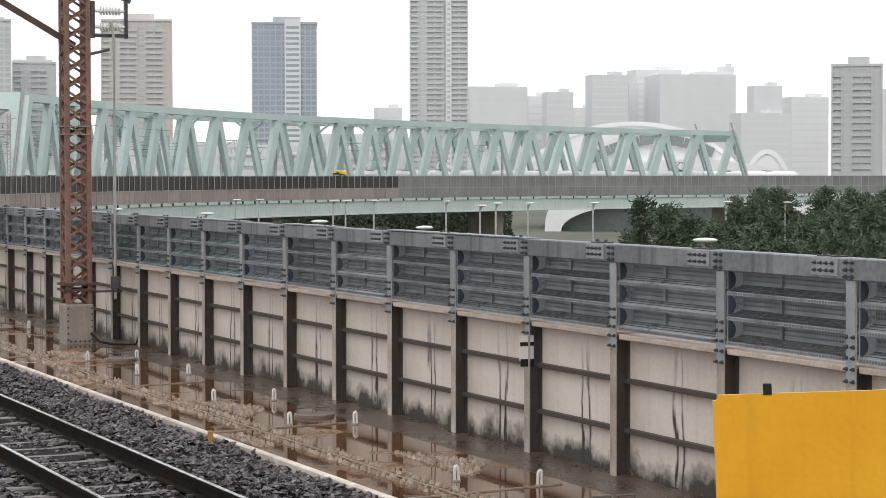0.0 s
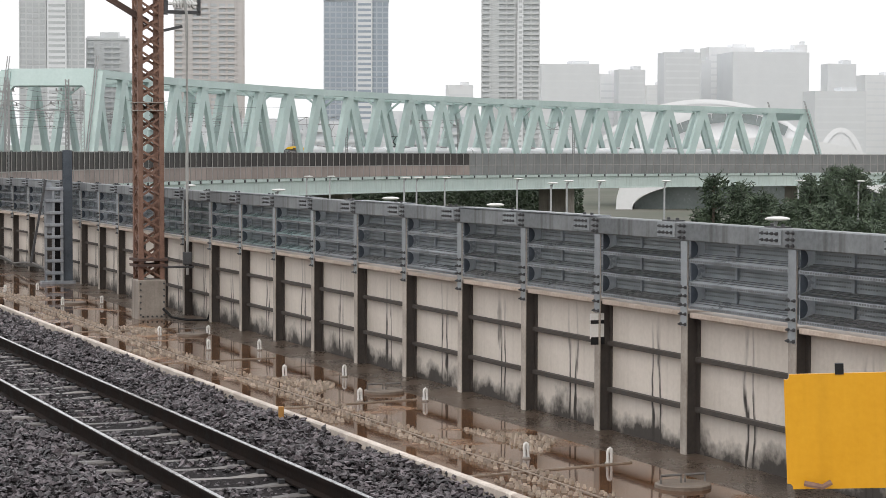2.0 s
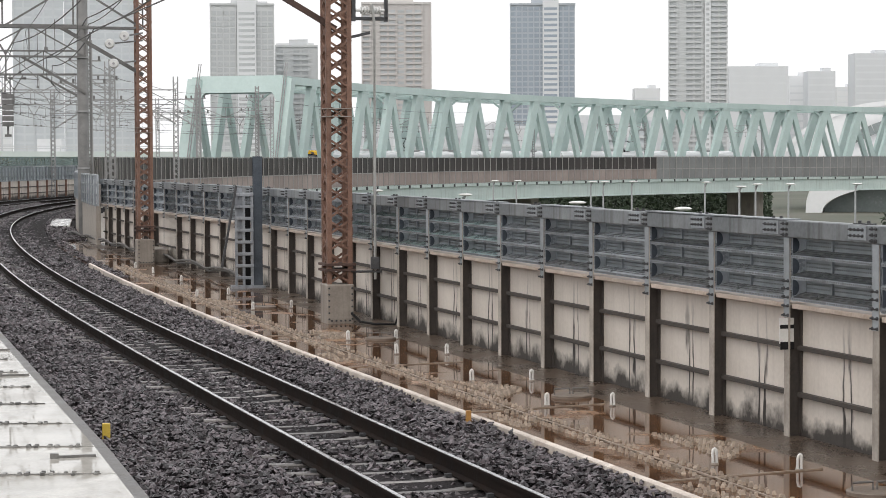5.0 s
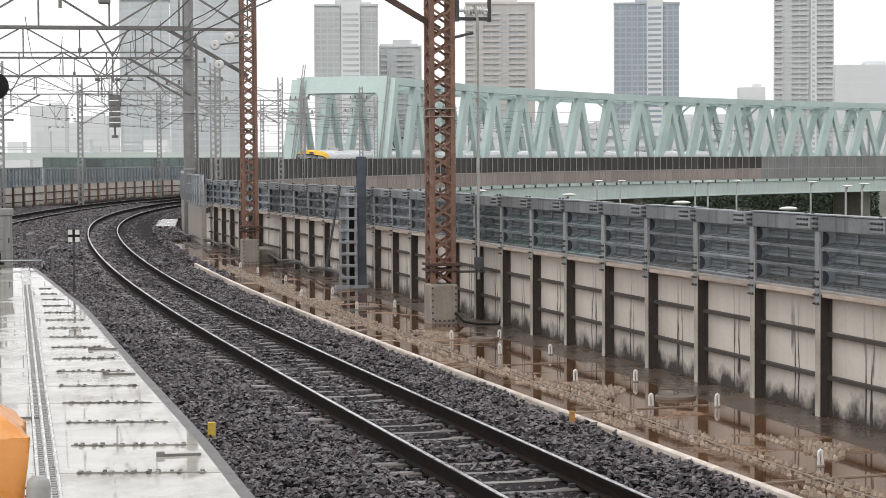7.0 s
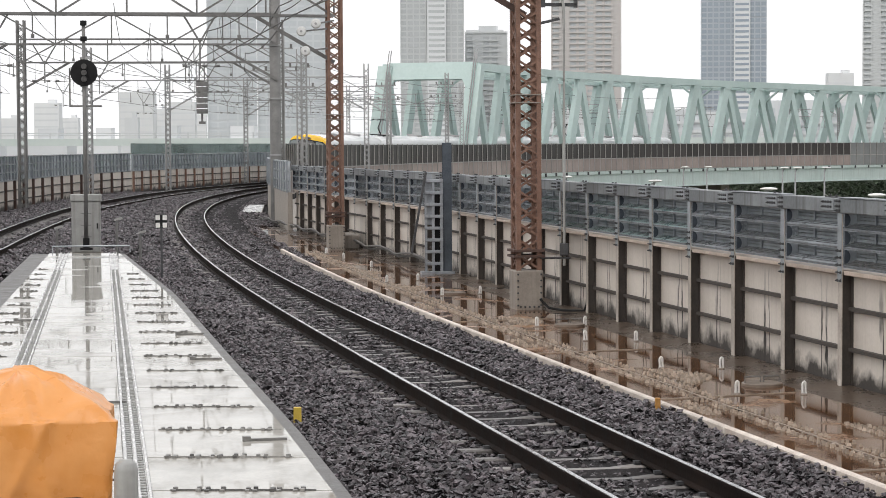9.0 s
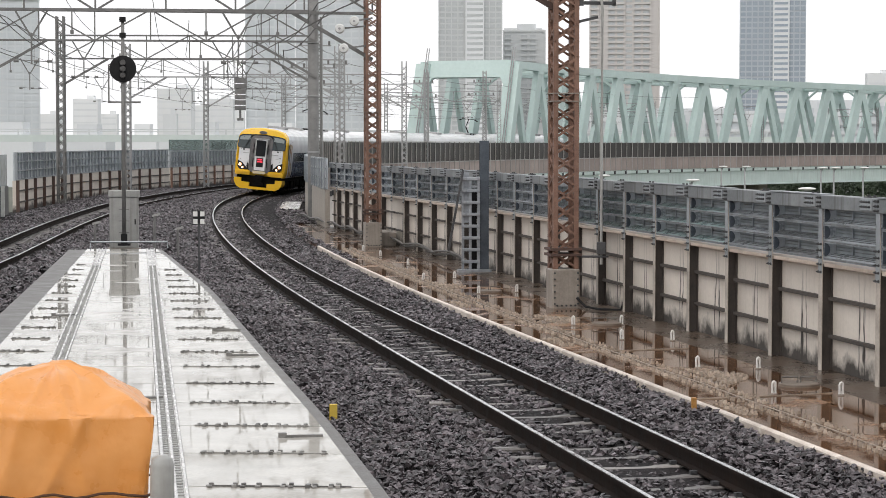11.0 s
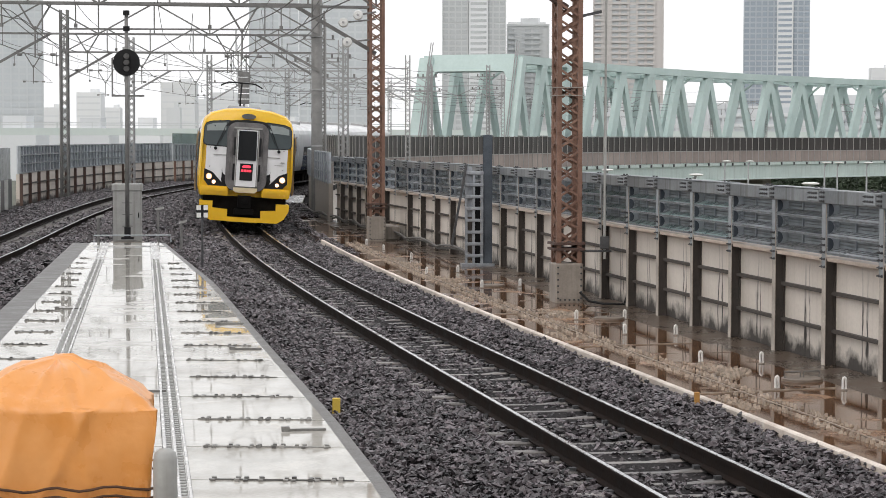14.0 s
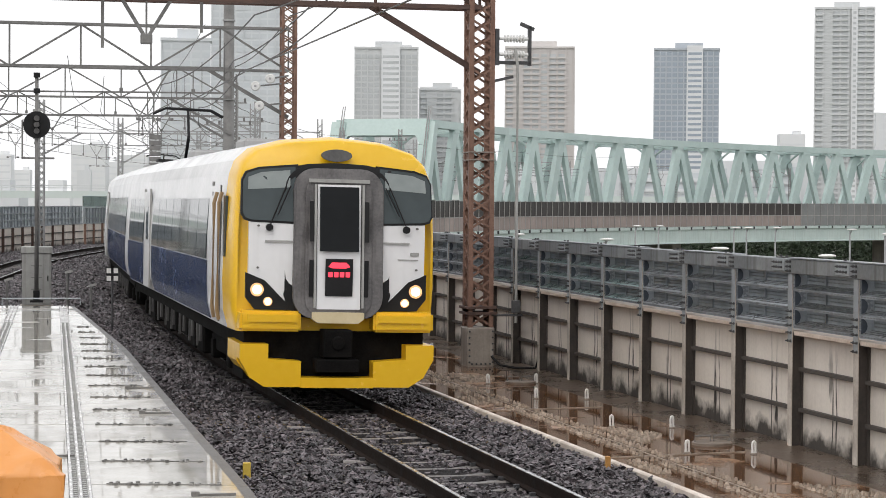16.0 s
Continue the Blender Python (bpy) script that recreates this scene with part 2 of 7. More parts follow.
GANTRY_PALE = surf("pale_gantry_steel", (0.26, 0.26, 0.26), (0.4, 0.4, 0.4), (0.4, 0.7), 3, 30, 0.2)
PEDESTAL = surf("pedestal_concrete", (0.25, 0.22, 0.19), (0.38, 0.34, 0.3), (0.4, 0.8), 3, 30, 0.4, streak=0.4)
TRUSS = surf("pale_green_paint", (0.42, 0.535, 0.515), (0.53, 0.64, 0.62), (0.35, 0.55), 0.3, 4, 0.1, random=0.07)
BROWN_FENCE = surf("brown_fence_panel", (0.25, 0.2, 0.185), (0.36, 0.3, 0.275), (0.4, 0.7), 0.6, 8, 0.2, streak=0.3, random=0.15)
SMOKED = surf("smoked_screen", (0.032, 0.028, 0.027), (0.06, 0.052, 0.05), (0.3, 0.5), 0.6, 8, 0.1, random=0.3, spec=0.2)
GREY_FENCE = surf("grey_fence_panel", (0.16, 0.165, 0.165), (0.24, 0.245, 0.245), (0.3, 0.6), 0.6, 8, 0.2, random=0.1)
FENCE_POST = surf("fence_post_paint", (0.3, 0.285, 0.27), (0.4, 0.385, 0.37), (0.4, 0.6), 2, 20, 0.1)
GIRDER = surf("girder_pale_green", (0.45, 0.54, 0.515), (0.56, 0.64, 0.61), (0.4, 0.6), 0.4, 6, 0.1, streak=0.3)
DECK_WET = surf("wet_white_deck", (0.455, 0.437, 0.402), (0.655, 0.633, 0.592), (0.1, 0.26), 2.5, 30, 0.12, wet=0.5, random=0.05, wetdark=(0.86, 0.85, 0.83))
DECK_STRIP = surf("slotted_strip", (0.52, 0.51, 0.5), (0.68, 0.67, 0.66), (0.12, 0.35), 4, 40, 0.2)
DECK_EDGE = surf("grey_edge_coping", (0.07, 0.066, 0.062), (0.17, 0.16, 0.152), (0.3, 0.6), 3, 30, 0.4)
CLIP = surf("dull_deck_clip", (0.11, 0.107, 0.1), (0.27, 0.262, 0.25), (0.4, 0.7), 6, 60, 0.2, island=0.5)
ORANGE = surf("orange_tarpaulin", (0.68, 0.27, 0.06), (0.78, 0.36, 0.12), (0.2, 0.38), 2.5, 9, 0.25, dist=0.03)
ROPE = surf("dark_rope", (0.05, 0.025, 0.015), (0.12, 0.06, 0.035), (0.8, 0.95), 20, 200, 0.5)
YELLOW_SIGN = surf("yellow_enamel_board", (0.6, 0.285, 0.01), (0.68, 0.35, 0.02), (0.3, 0.5), 2, 30, 0.1, streak=0.12, spec=0.25)
YELLOW_MARK = surf("yellow_marker", (0.55, 0.38, 0.05), (0.68, 0.5, 0.1), (0.4, 0.6), 8, 60, 0.2)
WHITE_PAINT = surf("white_paint", (0.66, 0.65, 0.63), (0.8, 0.79, 0.77), (0.3, 0.5), 6, 40, 0.15)
CAB_GREY = surf("grey_cabinet_paint", (0.3, 0.3, 0.29), (0.4, 0.4, 0.385), (0.35, 0.55), 3, 30, 0.1, streak=0.3)
BLACK = surf("matt_black", (0.008, 0.008, 0.009), (0.02, 0.02, 0.021), (0.5, 0.8), 6, 40, 0.2, spec=0.25)
CABLE = surf("grey_cable", (0.1, 0.095, 0.09), (0.2, 0.19, 0.18), (0.5, 0.8), 6, 40, 0.2)
WIRE = surf("overhead_wire", (0.07, 0.068, 0.065), (0.12, 0.118, 0.115), (0.5, 0.7), 1, 10, 0.1)
PORCELAIN = surf("white_porcelain", (0.66, 0.66, 0.65), (0.78, 0.78, 0.77), (0.1, 0.25), 6, 40, 0.05)
T_WHITE = surf("train_white_paint", (0.76, 0.76, 0.77), (0.81, 0.81, 0.82), (0.16, 0.26), 0.8, 10, 0.008, streak=0.05)
T_YELLOW = surf("train_yellow_paint", (0.79, 0.46, 0.014), (0.85, 0.52, 0.025), (0.18, 0.3), 0.8, 10, 0.03)
T_BLUE = surf("train_blue_paint", (0.03, 0.065, 0.185), (0.05, 0.095, 0.24), (0.15, 0.3), 0.8, 10, 0.03)
T_GREY = surf("gangway_grey", (0.06, 0.058, 0.058), (0.11, 0.107, 0.105), (0.4, 0.6), 3, 30, 0.1, streak=0.3)
T_BLACK = surf("underframe_black", (0.004, 0.004, 0.004), (0.013, 0.012, 0.0115), (0.75, 0.95), 5, 40, 0.2, spec=0.05)
T_GLASS = surf("dark_train_glass", (0.04, 0.053, 0.056), (0.06, 0.075, 0.08), (0.03, 0.07), 0.6, 4, 0.0, spec=0.3)
T_DOOR_GLASS = surf("black_door_glass", (0.006, 0.007, 0.008), (0.014, 0.016, 0.018), (0.05, 0.1), 0.6, 4, 0.0, spec=0.15)
RUBBER = surf("grey_gangway_rubber", (0.075, 0.072, 0.074), (0.2, 0.19, 0.19), (0.45, 0.7), 3, 30, 0.15, streak=0.5)
GLASS_TOP_BAND = surf("pale_glass_band", (0.2, 0.23, 0.23), (0.26, 0.29, 0.285), (0.1, 0.2), 1, 8, 0.0)
LADDER_PALE = surf("pale_blue_grey_steel", (0.24, 0.262, 0.29), (0.38, 0.4, 0.43), (0.35, 0.6), 3, 30, 0.2, metal=0.2, streak=0.4)
ORANGE_TAG = surf("faded_orange_tag", (0.36, 0.17, 0.04), (0.5, 0.27, 0.08), (0.4, 0.6), 8, 60, 0.2)
LADDER = surf("blue_grey_steel", (0.045, 0.056, 0.072), (0.095, 0.112, 0.135), (0.35, 0.6), 3, 30, 0.2, metal=0.2)
T_BRASS = surf("brown_handrail", (0.22, 0.14, 0.06), (0.3, 0.2, 0.1), (0.3, 0.5), 3, 30, 0.1)
LAMP_ON = glow("headlamp_glow", (1.0, 0.88, 0.72), 5.0)
LAMP_RIM = glow("headlamp_rim_glow", (0.9, 0.5, 0.24), 0.45)
LED_RED = glow("red_display_glow", (1.0, 0.05, 0.09), 0.9)
SCREEN_CLEAR = clear_sheet("dirty_clear_pane", (0.8, 0.84, 0.86), 0.74, (0.4, 0.425, 0.445))
SCREEN_FAR = clear_sheet("far_clear_screen", (0.62, 0.7, 0.68), 0.5, (0.16, 0.19, 0.185))
SCREEN_MILK = clear_sheet("milky_screen", (0.85, 0.87, 0.87), 0.8, (0.6, 0.62, 0.62))
WOOD_GREY = surf("weathered_grey_boards", (0.09, 0.088, 0.086), (0.17, 0.165, 0.16), (0.5, 0.8), 3, 30, 0.3, streak=0.4, random=0.2)
GROUND = surf("park_ground", (0.05, 0.065, 0.035), (0.15, 0.145, 0.12), (0.7, 0.95), 0.03, 1.5, 0.4)
# foliage green is lifted to carry some haze of the distance
LEAF = surf("hazed_pine_foliage", (0.04, 0.062, 0.04), (0.105, 0.142, 0.085), (0.5, 0.8), 0.7, 6, 0.3, island=0.45)
BARK = surf("tree_bark", (0.05, 0.038, 0.03), (0.11, 0.085, 0.065), (0.7, 0.95), 3, 20, 0.6)
LAMP_HEAD = surf("white_lamp_head", (0.72, 0.72, 0.7), (0.8, 0.8, 0.79), (0.2, 0.4), 3, 20, 0.05)
LAMP_POLE = surf("grey_lamp_pole", (0.22, 0.23, 0.23), (0.32, 0.33, 0.33), (0.4, 0.6), 3, 20, 0.1)
SHELL = surf("white_membrane_roof", (0.74, 0.75, 0.76), (0.82, 0.83, 0.84), (0.3, 0.5), 0.05, 1, 0.1)
SHELL_GLASS = surf("dark_green_glazing", (0.17, 0.2, 0.2), (0.26, 0.29, 0.29), (0.15, 0.3), 0.2, 2, 0.1)


# ---- small builders ----
def bar(bm, p, q, w, d=None, up=(0, 0, 1)):
    """A square bar of width w and depth d from p to q."""
    p, q = Vector(p), Vector(q)
    d = w if d is None else d
    t = (q - p).normalized()
    u = Vector(up)
    if abs(t.dot(u)) > 0.98:
        u = Vector((0, 1, 0))
    a = t.cross(u).normalized() * (w / 2)
    b = a.cross(t).normalized() * (d / 2)
    r0 = [bm.verts.new(p + s) for s in (-a - b, a - b, a + b, -a + b)]
    r1 = [bm.verts.new(q + s) for s in (-a - b, a - b, a + b, -a + b)]
    for i in range(4):
        j = (i + 1) % 4
        bm.faces.new((r0[i], r0[j], r1[j], r1[i]))
    bm.faces.new(r0[::-1])
    bm.faces.new(r1)


def rod(bm, p, q, r0, r1=None, n=10):
    """A round rod from p to q, tapering from r0 to r1."""
    p, q = Vector(p), Vector(q)
    r1 = r0 if r1 is None else r1
    t = (q - p).normalized()
    a = t.orthogonal().normalized()
    b = t.cross(a)
    ra, rb = [], []
    for i in range(n):
        w = 2 * math.pi * i / n
        v = a * math.cos(w) + b * math.sin(w)
        ra.append(bm.verts.new(p + v * r0))
        rb.append(bm.verts.new(q + v * r1))
    for i in range(n):
        j = (i + 1) % n
        bm.faces.new((ra[i], ra[j], rb[j], rb[i]))
    bm.faces.new(ra[::-1])
    bm.faces.new(rb)


def lathe(bm, rings, n=14):
    """Rings of (radius, z) round the z axis."""
    rows = [[bm.verts.new((r * math.cos(2 * math.pi * i / n), r * math.sin(2 * math.pi * i / n), z)) for i in range(n)] for r, z in rings]
    for a, b in zip(rows, rows[1:]):
        for i in range(n):
            j = (i + 1) % n
            bm.faces.new((a[i], a[j], b[j], b[i]))
    bm.faces.new(rows[0][::-1])
    bm.faces.new(rows[-1])


def prism(bm, poly, y0, y1):
    """A polygon of (x, z) drawn out from y0 to y1."""
    a = [bm.verts.new((x, y0, z)) for x, z in poly]
    b = [bm.verts.new((x, y1, z)) for x, z in poly]
    k = len(poly)
    for i in range(k):
        j = (i + 1) % k
        bm.faces.new((a[i], b[i], b[j], a[j]))
    bm.faces.new(a)
    bm.faces.new(b[::-1])
    bmesh.ops.recalc_face_normals(bm, faces=bm.faces)


def bevel(bm, w=0.01, seg=1):
    bmesh.ops.bevel(bm, geom=list(bm.edges), offset=w, segments=seg, affect="EDGES", clamp_overlap=True)


def tube(bm, pts, r, n=6):
    """A round tube through points."""
    pts = [Vector(p) for p in pts]
    rings = []
    for i, p in enumerate(pts):
        t = (pts[min(i + 1, len(pts) - 1)] - pts[max(i - 1, 0)]).normalized()
        a = t.cross(Vector((0, 0, 1)))
        a = a.normalized() if a.length > 1e-4 else Vector((1, 0, 0))
        b = a.cross(t)
        rings.append([bm.verts.new(p + (a * math.cos(2 * math.pi * k / n) + b * math.sin(2 * math.pi * k / n)) * r) for k in range(n)])
    for u, v in zip(rings, rings[1:]):
        for k in range(n):
            j = (k + 1) % n
            bm.faces.new((u[k], u[j], v[j], v[k]))


def mesh_of(name, bm, mat, smooth=False):
    me = bpy.data.meshes.new(name)
    bm.to_mesh(me)
    bm.free()
    if smooth:
        me.shade_smooth()
    me.materials.append(mat)
    return me


def piece(name, me, parent, m, label=""):
    ob = new(name, me)
    ob.parent = parent
    ob.matrix_basis = m
    if label:
        ob["label"] = label
    return ob


def sheet(name, left, right, mat, label="", cross=1):
    bm = bmesh.new()
    rows = []
    for p, q in zip(left, right):
        rows.append([bm.verts.new([p[i] + (q[i] - p[i]) * k / cross for i in range(3)]) for k in range(cross + 1)])
    for a, b in zip(rows, rows[1:]):
        for k in range(cross):
            bm.faces.new((a[k], a[k + 1], b[k + 1], b[k]))
    return obj(name, bm, mat, None, label)


def facing(p, q):
    """The pose at p whose y axis points to q, upright."""
    return pose(p[0], p[1], p[2], 0, 0, -math.degrees(math.atan2(q[0] - p[0], q[1] - p[1])))


def cant(s):
    """Lean of the track to the right, in radians."""
    return radians(min(max((s - 38) / 70.0, 0.0), 1.0) * 5.0 + 0.6)


SECOND_S = (20, 54, 61.5, 67.5, 75, 84, 95.5, 109.5, 118, 126, 138, 160)
SECOND_OFF = (-10.4, -7.65, -7.08, -6.6, -6.2, -5.83, -5.42, -5.08, -4.76, -4.5, -4.38, -4.2)


def second(s):
    """Offset of the second track."""
    return float(np.interp(s, SECOND_S, SECOND_OFF))


def wall_line(y):
    return 5.48 - 0.2359 * (y - 19.75) + 0.25 * math.exp(-((y - 48) / 9) ** 2)


# ---- ground and deck of the viaduct ----
bm = bmesh.new()
bmesh.ops.create_grid(bm, x_segments=8, y_segments=8, size=4500)
g = obj("ground", bm, GROUND)
g.location.z = -9
tagged(g, "flat green and grey park ground below the viaduct", "ground", kind="structure")

right_edge = []
for s in range(0, 524, 4):
    p = on_main(s, 3.4)
    if p[1] < 72:
        right_edge.append((wall_line(p[1]) + 0.35, p[1], 0))
    else:
        right_edge.append(on_main(s, 3.6)[:3])
left_edge = [on_main(s, -9.6)[:3] for s in range(0, 524, 4)]
deck = sheet("viaduct_deck", [(x, y, -0.24) for x, y, z in left_edge], [(x, y, -0.24) for x, y, z in right_edge], BALLAST_BED)
tagged(deck, "dark stone-covered deck of the railway viaduct", "deck", kind="structure")
bm = bmesh.new()
sweep(bm, along(0, 520, -3.2, 0, 4), [(-6.2, -0.3), (8.2, -0.3), (7.2, -1.6), (-5.2, -1.6)])
tagged(obj("viaduct_slab", bm, PLAIN_CONC), "grey concrete slab carrying the tracks", "viaduct", kind="structure")
for s in (60, 100, 140, 180, 232, 280, 330, 381, 430, 480):
    bm = bmesh.new()
    box(bm, -2.6, -1.0, -9.0, 2.6, 1.0, -1.6)
    bevel(bm, 0.12)
    pier = obj("viaduct_pier", bm, PLAIN_CONC)
    x, y, z, h = on_main(s, -2.2)
    pier.matrix_basis = pose(x, y, z, 0, 0, -math.degrees(h))
    tagged(pier, "square grey concrete pier under the viaduct", "pier", "viaduct piers", "structure")

bed = sheet("ballast_bed", [on_main(s, -2.95 if s < 66 else -9.2, -0.2) for s in range(0, 400, 2)], [on_main(s, min(1.95, 1.95), -0.2) for s in range(0, 400, 2)], BALLAST_BED, cross=4)
tagged(bed, "dark wet crushed stone track bed", "track bed", kind="structure")
bed2 = sheet("ballast_bed_second", [on_main(s, -9.2, -0.205) for s in range(0, 68, 2)], [on_main(s, -5.9 - 0.077 * (42.5 - s), -0.205) for s in range(0, 68, 2)], BALLAST_BED, cross=2)
tagged(bed2, "dark wet crushed stone track bed of the second track", "track bed", kind="structure")


def stones(name, area, density, size, seed, label):
    """Loose crushed stones on the bed: area is a list of (s0, s1, off0, off1)."""
    rng = np.random.default_rng(seed)
    vs, fs, base = [], [], 0
    octa = np.array([(1, 0, 0), (-1, 0, 0), (0, 1, 0), (0, -1, 0), (0, 0, 1), (0, 0, -1)], float)
    tri = np.array([(0, 2, 4), (2, 1, 4), (1, 3, 4), (3, 0, 4), (2, 0, 5), (1, 2, 5), (3, 1, 5), (0, 3, 5)])
    line = np.array(MAIN)
    for s0, s1, o0, o1 in area:
        k = int((s1 - s0) * (o1 - o0) * density)
        s, o = rng.uniform(s0, s1, k), rng.uniform(o0, o1, k)
        keep = (np.abs(np.abs(o) - 0.566) > 0.09)
        off2 = np.interp(s, SECOND_S, SECOND_OFF)
        keep &= np.abs(np.abs(o - off2) - 0.566) > 0.09
        onties = (np.abs(o) < 0.95) | (np.abs(o - off2) < 0.95)
        inner = (np.abs(o) < 0.52) | (np.abs(o - off2) < 0.52)
        keep &= ~onties | (np.abs(((s - 0.3) % 0.6) - 0.3) > 0.095) | (rng.random(k) < np.where(inner, 0.06, 0.85))
        s, o, onties = s[keep], o[keep], onties[keep]
        k = len(s)
        i = np.arange(len(line)) * 0.5
        x, y, h = (np.interp(s, i, line[:, j]) for j in range(3))
        z = -0.19 + rng.uniform(-0.03, 0.045, k) + 0.02 * np.sin(s * 1.7 + o * 2.1)
        z = np.where(inner[keep], z - 0.036, np.where(onties, z - 0.012, z + 0.03)) - np.sin(np.radians(np.clip((s - 38) / 70, 0, 1) * 5)) * o * (np.abs(o) < 2)
        c = np.stack([x + o * np.cos(h), y - o * np.sin(h), z], 1)
        a = rng.uniform(0, 2 * np.pi, k)
        t = rng.uniform(-0.9, 0.9, k)
        v = octa[None] * rng.uniform(0.55, 1.25, (k, 6, 3)) + rng.uniform(-0.35, 0.35, (k, 6, 3))
        v *= (np.array([1.0, 0.8, 0.6]) * size)[None, None] * rng.uniform(0.6, 1.35, (k, 1, 1))
        ct, st_ = np.cos(t)[:, None], np.sin(t)[:, None]
        v = np.stack([v[..., 0], v[..., 1] * ct - v[..., 2] * st_, v[..., 1] * st_ + v[..., 2] * ct], -1)
        ca, sa = np.cos(a)[:, None], np.sin(a)[:, None]
        v = np.stack([v[..., 0] * ca - v[..., 1] * sa, v[..., 0] * sa + v[..., 1] * ca, v[..., 2]], -1)
        v += c[:, None]
        vs.append(v.reshape(-1, 3))
        fs.append((tri[None] + (np.arange(k) * 6)[:, None, None] + base).reshape(-1, 3))
        base += k * 6
    me = bpy.data.meshes.new(name)
    me.from_pydata(np.concatenate(vs).tolist(), [], np.concatenate(fs).tolist())
    me.materials.append(STONE)
    return tagged(new(name, me), label, "ballast", kind="stuff")


stones("ballast_stones", [(26, 46, -2.75, 1.9)], 470, 0.041, 3, "loose dark grey crushed stones around the near rails")
stones("ballast_stones", [(46, 70, -2.75, 1.9)], 320, 0.047, 4, "loose dark grey crushed stones along the rails")
stones("ballast_stones", [(66, 120, -8.6, 2.3), (90, 105, 2.3, 3.2), (119, 150, 2.3, 3.2), (120, 150, -8.8, 2.3), (30, 68, -9.1, -5.0)], 75, 0.075, 5, "dark crushed stones between the two curving tracks")


# ---- tracks ----
def rail_profile():
    return [(-0.065, -0.165), (0.065, -0.165), (0.065, -0.15), (0.012, -0.135), (0.012, -0.045), (0.034, -0.035), (0.034, -0.004), (-0.034, -0.004), (-0.034, -0.035), (-0.012, -0.045), (-0.012, -0.135), (-0.065, -0.15)]


def track(s0, s1, off, name, label, ties):
    root = tagged(new(name), label, "railway track", kind="structure")
    for side in (-0.566, 0.566):
        rows = []
        n = int((s1 - s0) / 1.0)
        for i in range(n + 1):
            s = s0 + (s1 - s0) * i / n
            rows.append(on_main(s, off(s) + side, -side * math.sin(cant(s))))
        bm = bmesh.new()
        sweep(bm, rows, rail_profile())
        r = part("rail", bm, RAIL_SIDE, root, "dark rusty steel rail")
        bm = bmesh.new()
        sweep(bm, rows, [(-0.022, -0.006), (0.022, -0.006), (0.02, 0.0), (-0.02, 0.0)])
        part("rail_head", bm, RAIL_HEAD, r, "worn bright running surface")
    bm = bmesh.new()
    prism(bm, [(-1.0, -0.1), (1.0, -0.1), (1.0, 0.0), (0.7, 0.0), (0.42, -0.008), (0.2, -0.03), (-0.2, -0.03), (-0.42, -0.008), (-0.7, 0.0), (-1.0, 0.0)], -0.068, 0.068)
    bevel(bm, 0.014)
    tie = mesh_of("sleeper", bm, SLEEPER)
    bm = bmesh.new()
    for sx in (-1, 1):
        for dx in (-0.1, 0.1):
            box(bm, sx * 0.566 + dx - 0.03, -0.03, 0.0, sx * 0.566 + dx + 0.03, 0.03, 0.03)
    clips = mesh_of("rail_clips", bm, BOLT)
    a, b = ties
    s = a
    while s < b:
        x, y, z, h = on_main(s, off(s))
        q = piece("sleeper", tie, root, pose(x, y, -0.168, 0, 0, -math.degrees(h)) @ pose(0, 0, 0, 0, math.degrees(cant(s)), 0))
        if s < 62:
            tagged(piece("rail_clips", clips, q, pose(0, 0, 0)), kind="stuff")
        s += 0.6
    return root


track(0, 330, lambda s: 0.0, "track_main", "single railway track of dark rails on grey concrete sleepers", (24, 132))
track(20, 330, second, "track_second", "second railway track curving beside the first on concrete sleepers", (54, 120))

# ---- wet slab, kerb and drain grid ----
def slab_split(q):
    """Where the puddled strip meets the darker strip along the wall's foot."""
    y = on_main(q, 4)[1]
    return (wall_line(y) - 0.68, y, -0.18)


STRIP = range(4, 92, 2)
slab = sheet("wet_slab", [on_main(q, 1.95, -0.18) for q in STRIP], [slab_split(q) for q in STRIP], SLAB, cross=4)
slab2 = sheet("wet_slab_foot", [slab_split(q) for q in STRIP], [(wall_line(on_main(q, 4)[1]) + 0.1, on_main(q, 4)[1], -0.175) for q in STRIP], SLAB_WALL, cross=3)
tagged(slab2, "dark wet concrete strip with standing water at the wall's foot", "concrete strip", kind="structure")
tagged(slab, "brown wet concrete strip with shallow puddles beside the wall", "concrete strip", kind="structure")
kerb = tagged(new("kerb"), "pale weathered concrete kerb along the ballast", "kerb", kind="structure")
bm = bmesh.new()
box(bm, -0.04, 0.006, -0.22, 0.04, 1.994, -0.085)
bevel(bm, 0.012)
kerb_me = mesh_of("kerb_stone", bm, KERB)
for i in range(24):
    s = 24 + 2 * i
    x, y, z, h = on_main(s, 1.93)
    piece("kerb_stone", kerb_me, kerb, pose(x, y, 0.0, 0, 0, -math.degrees(h)))


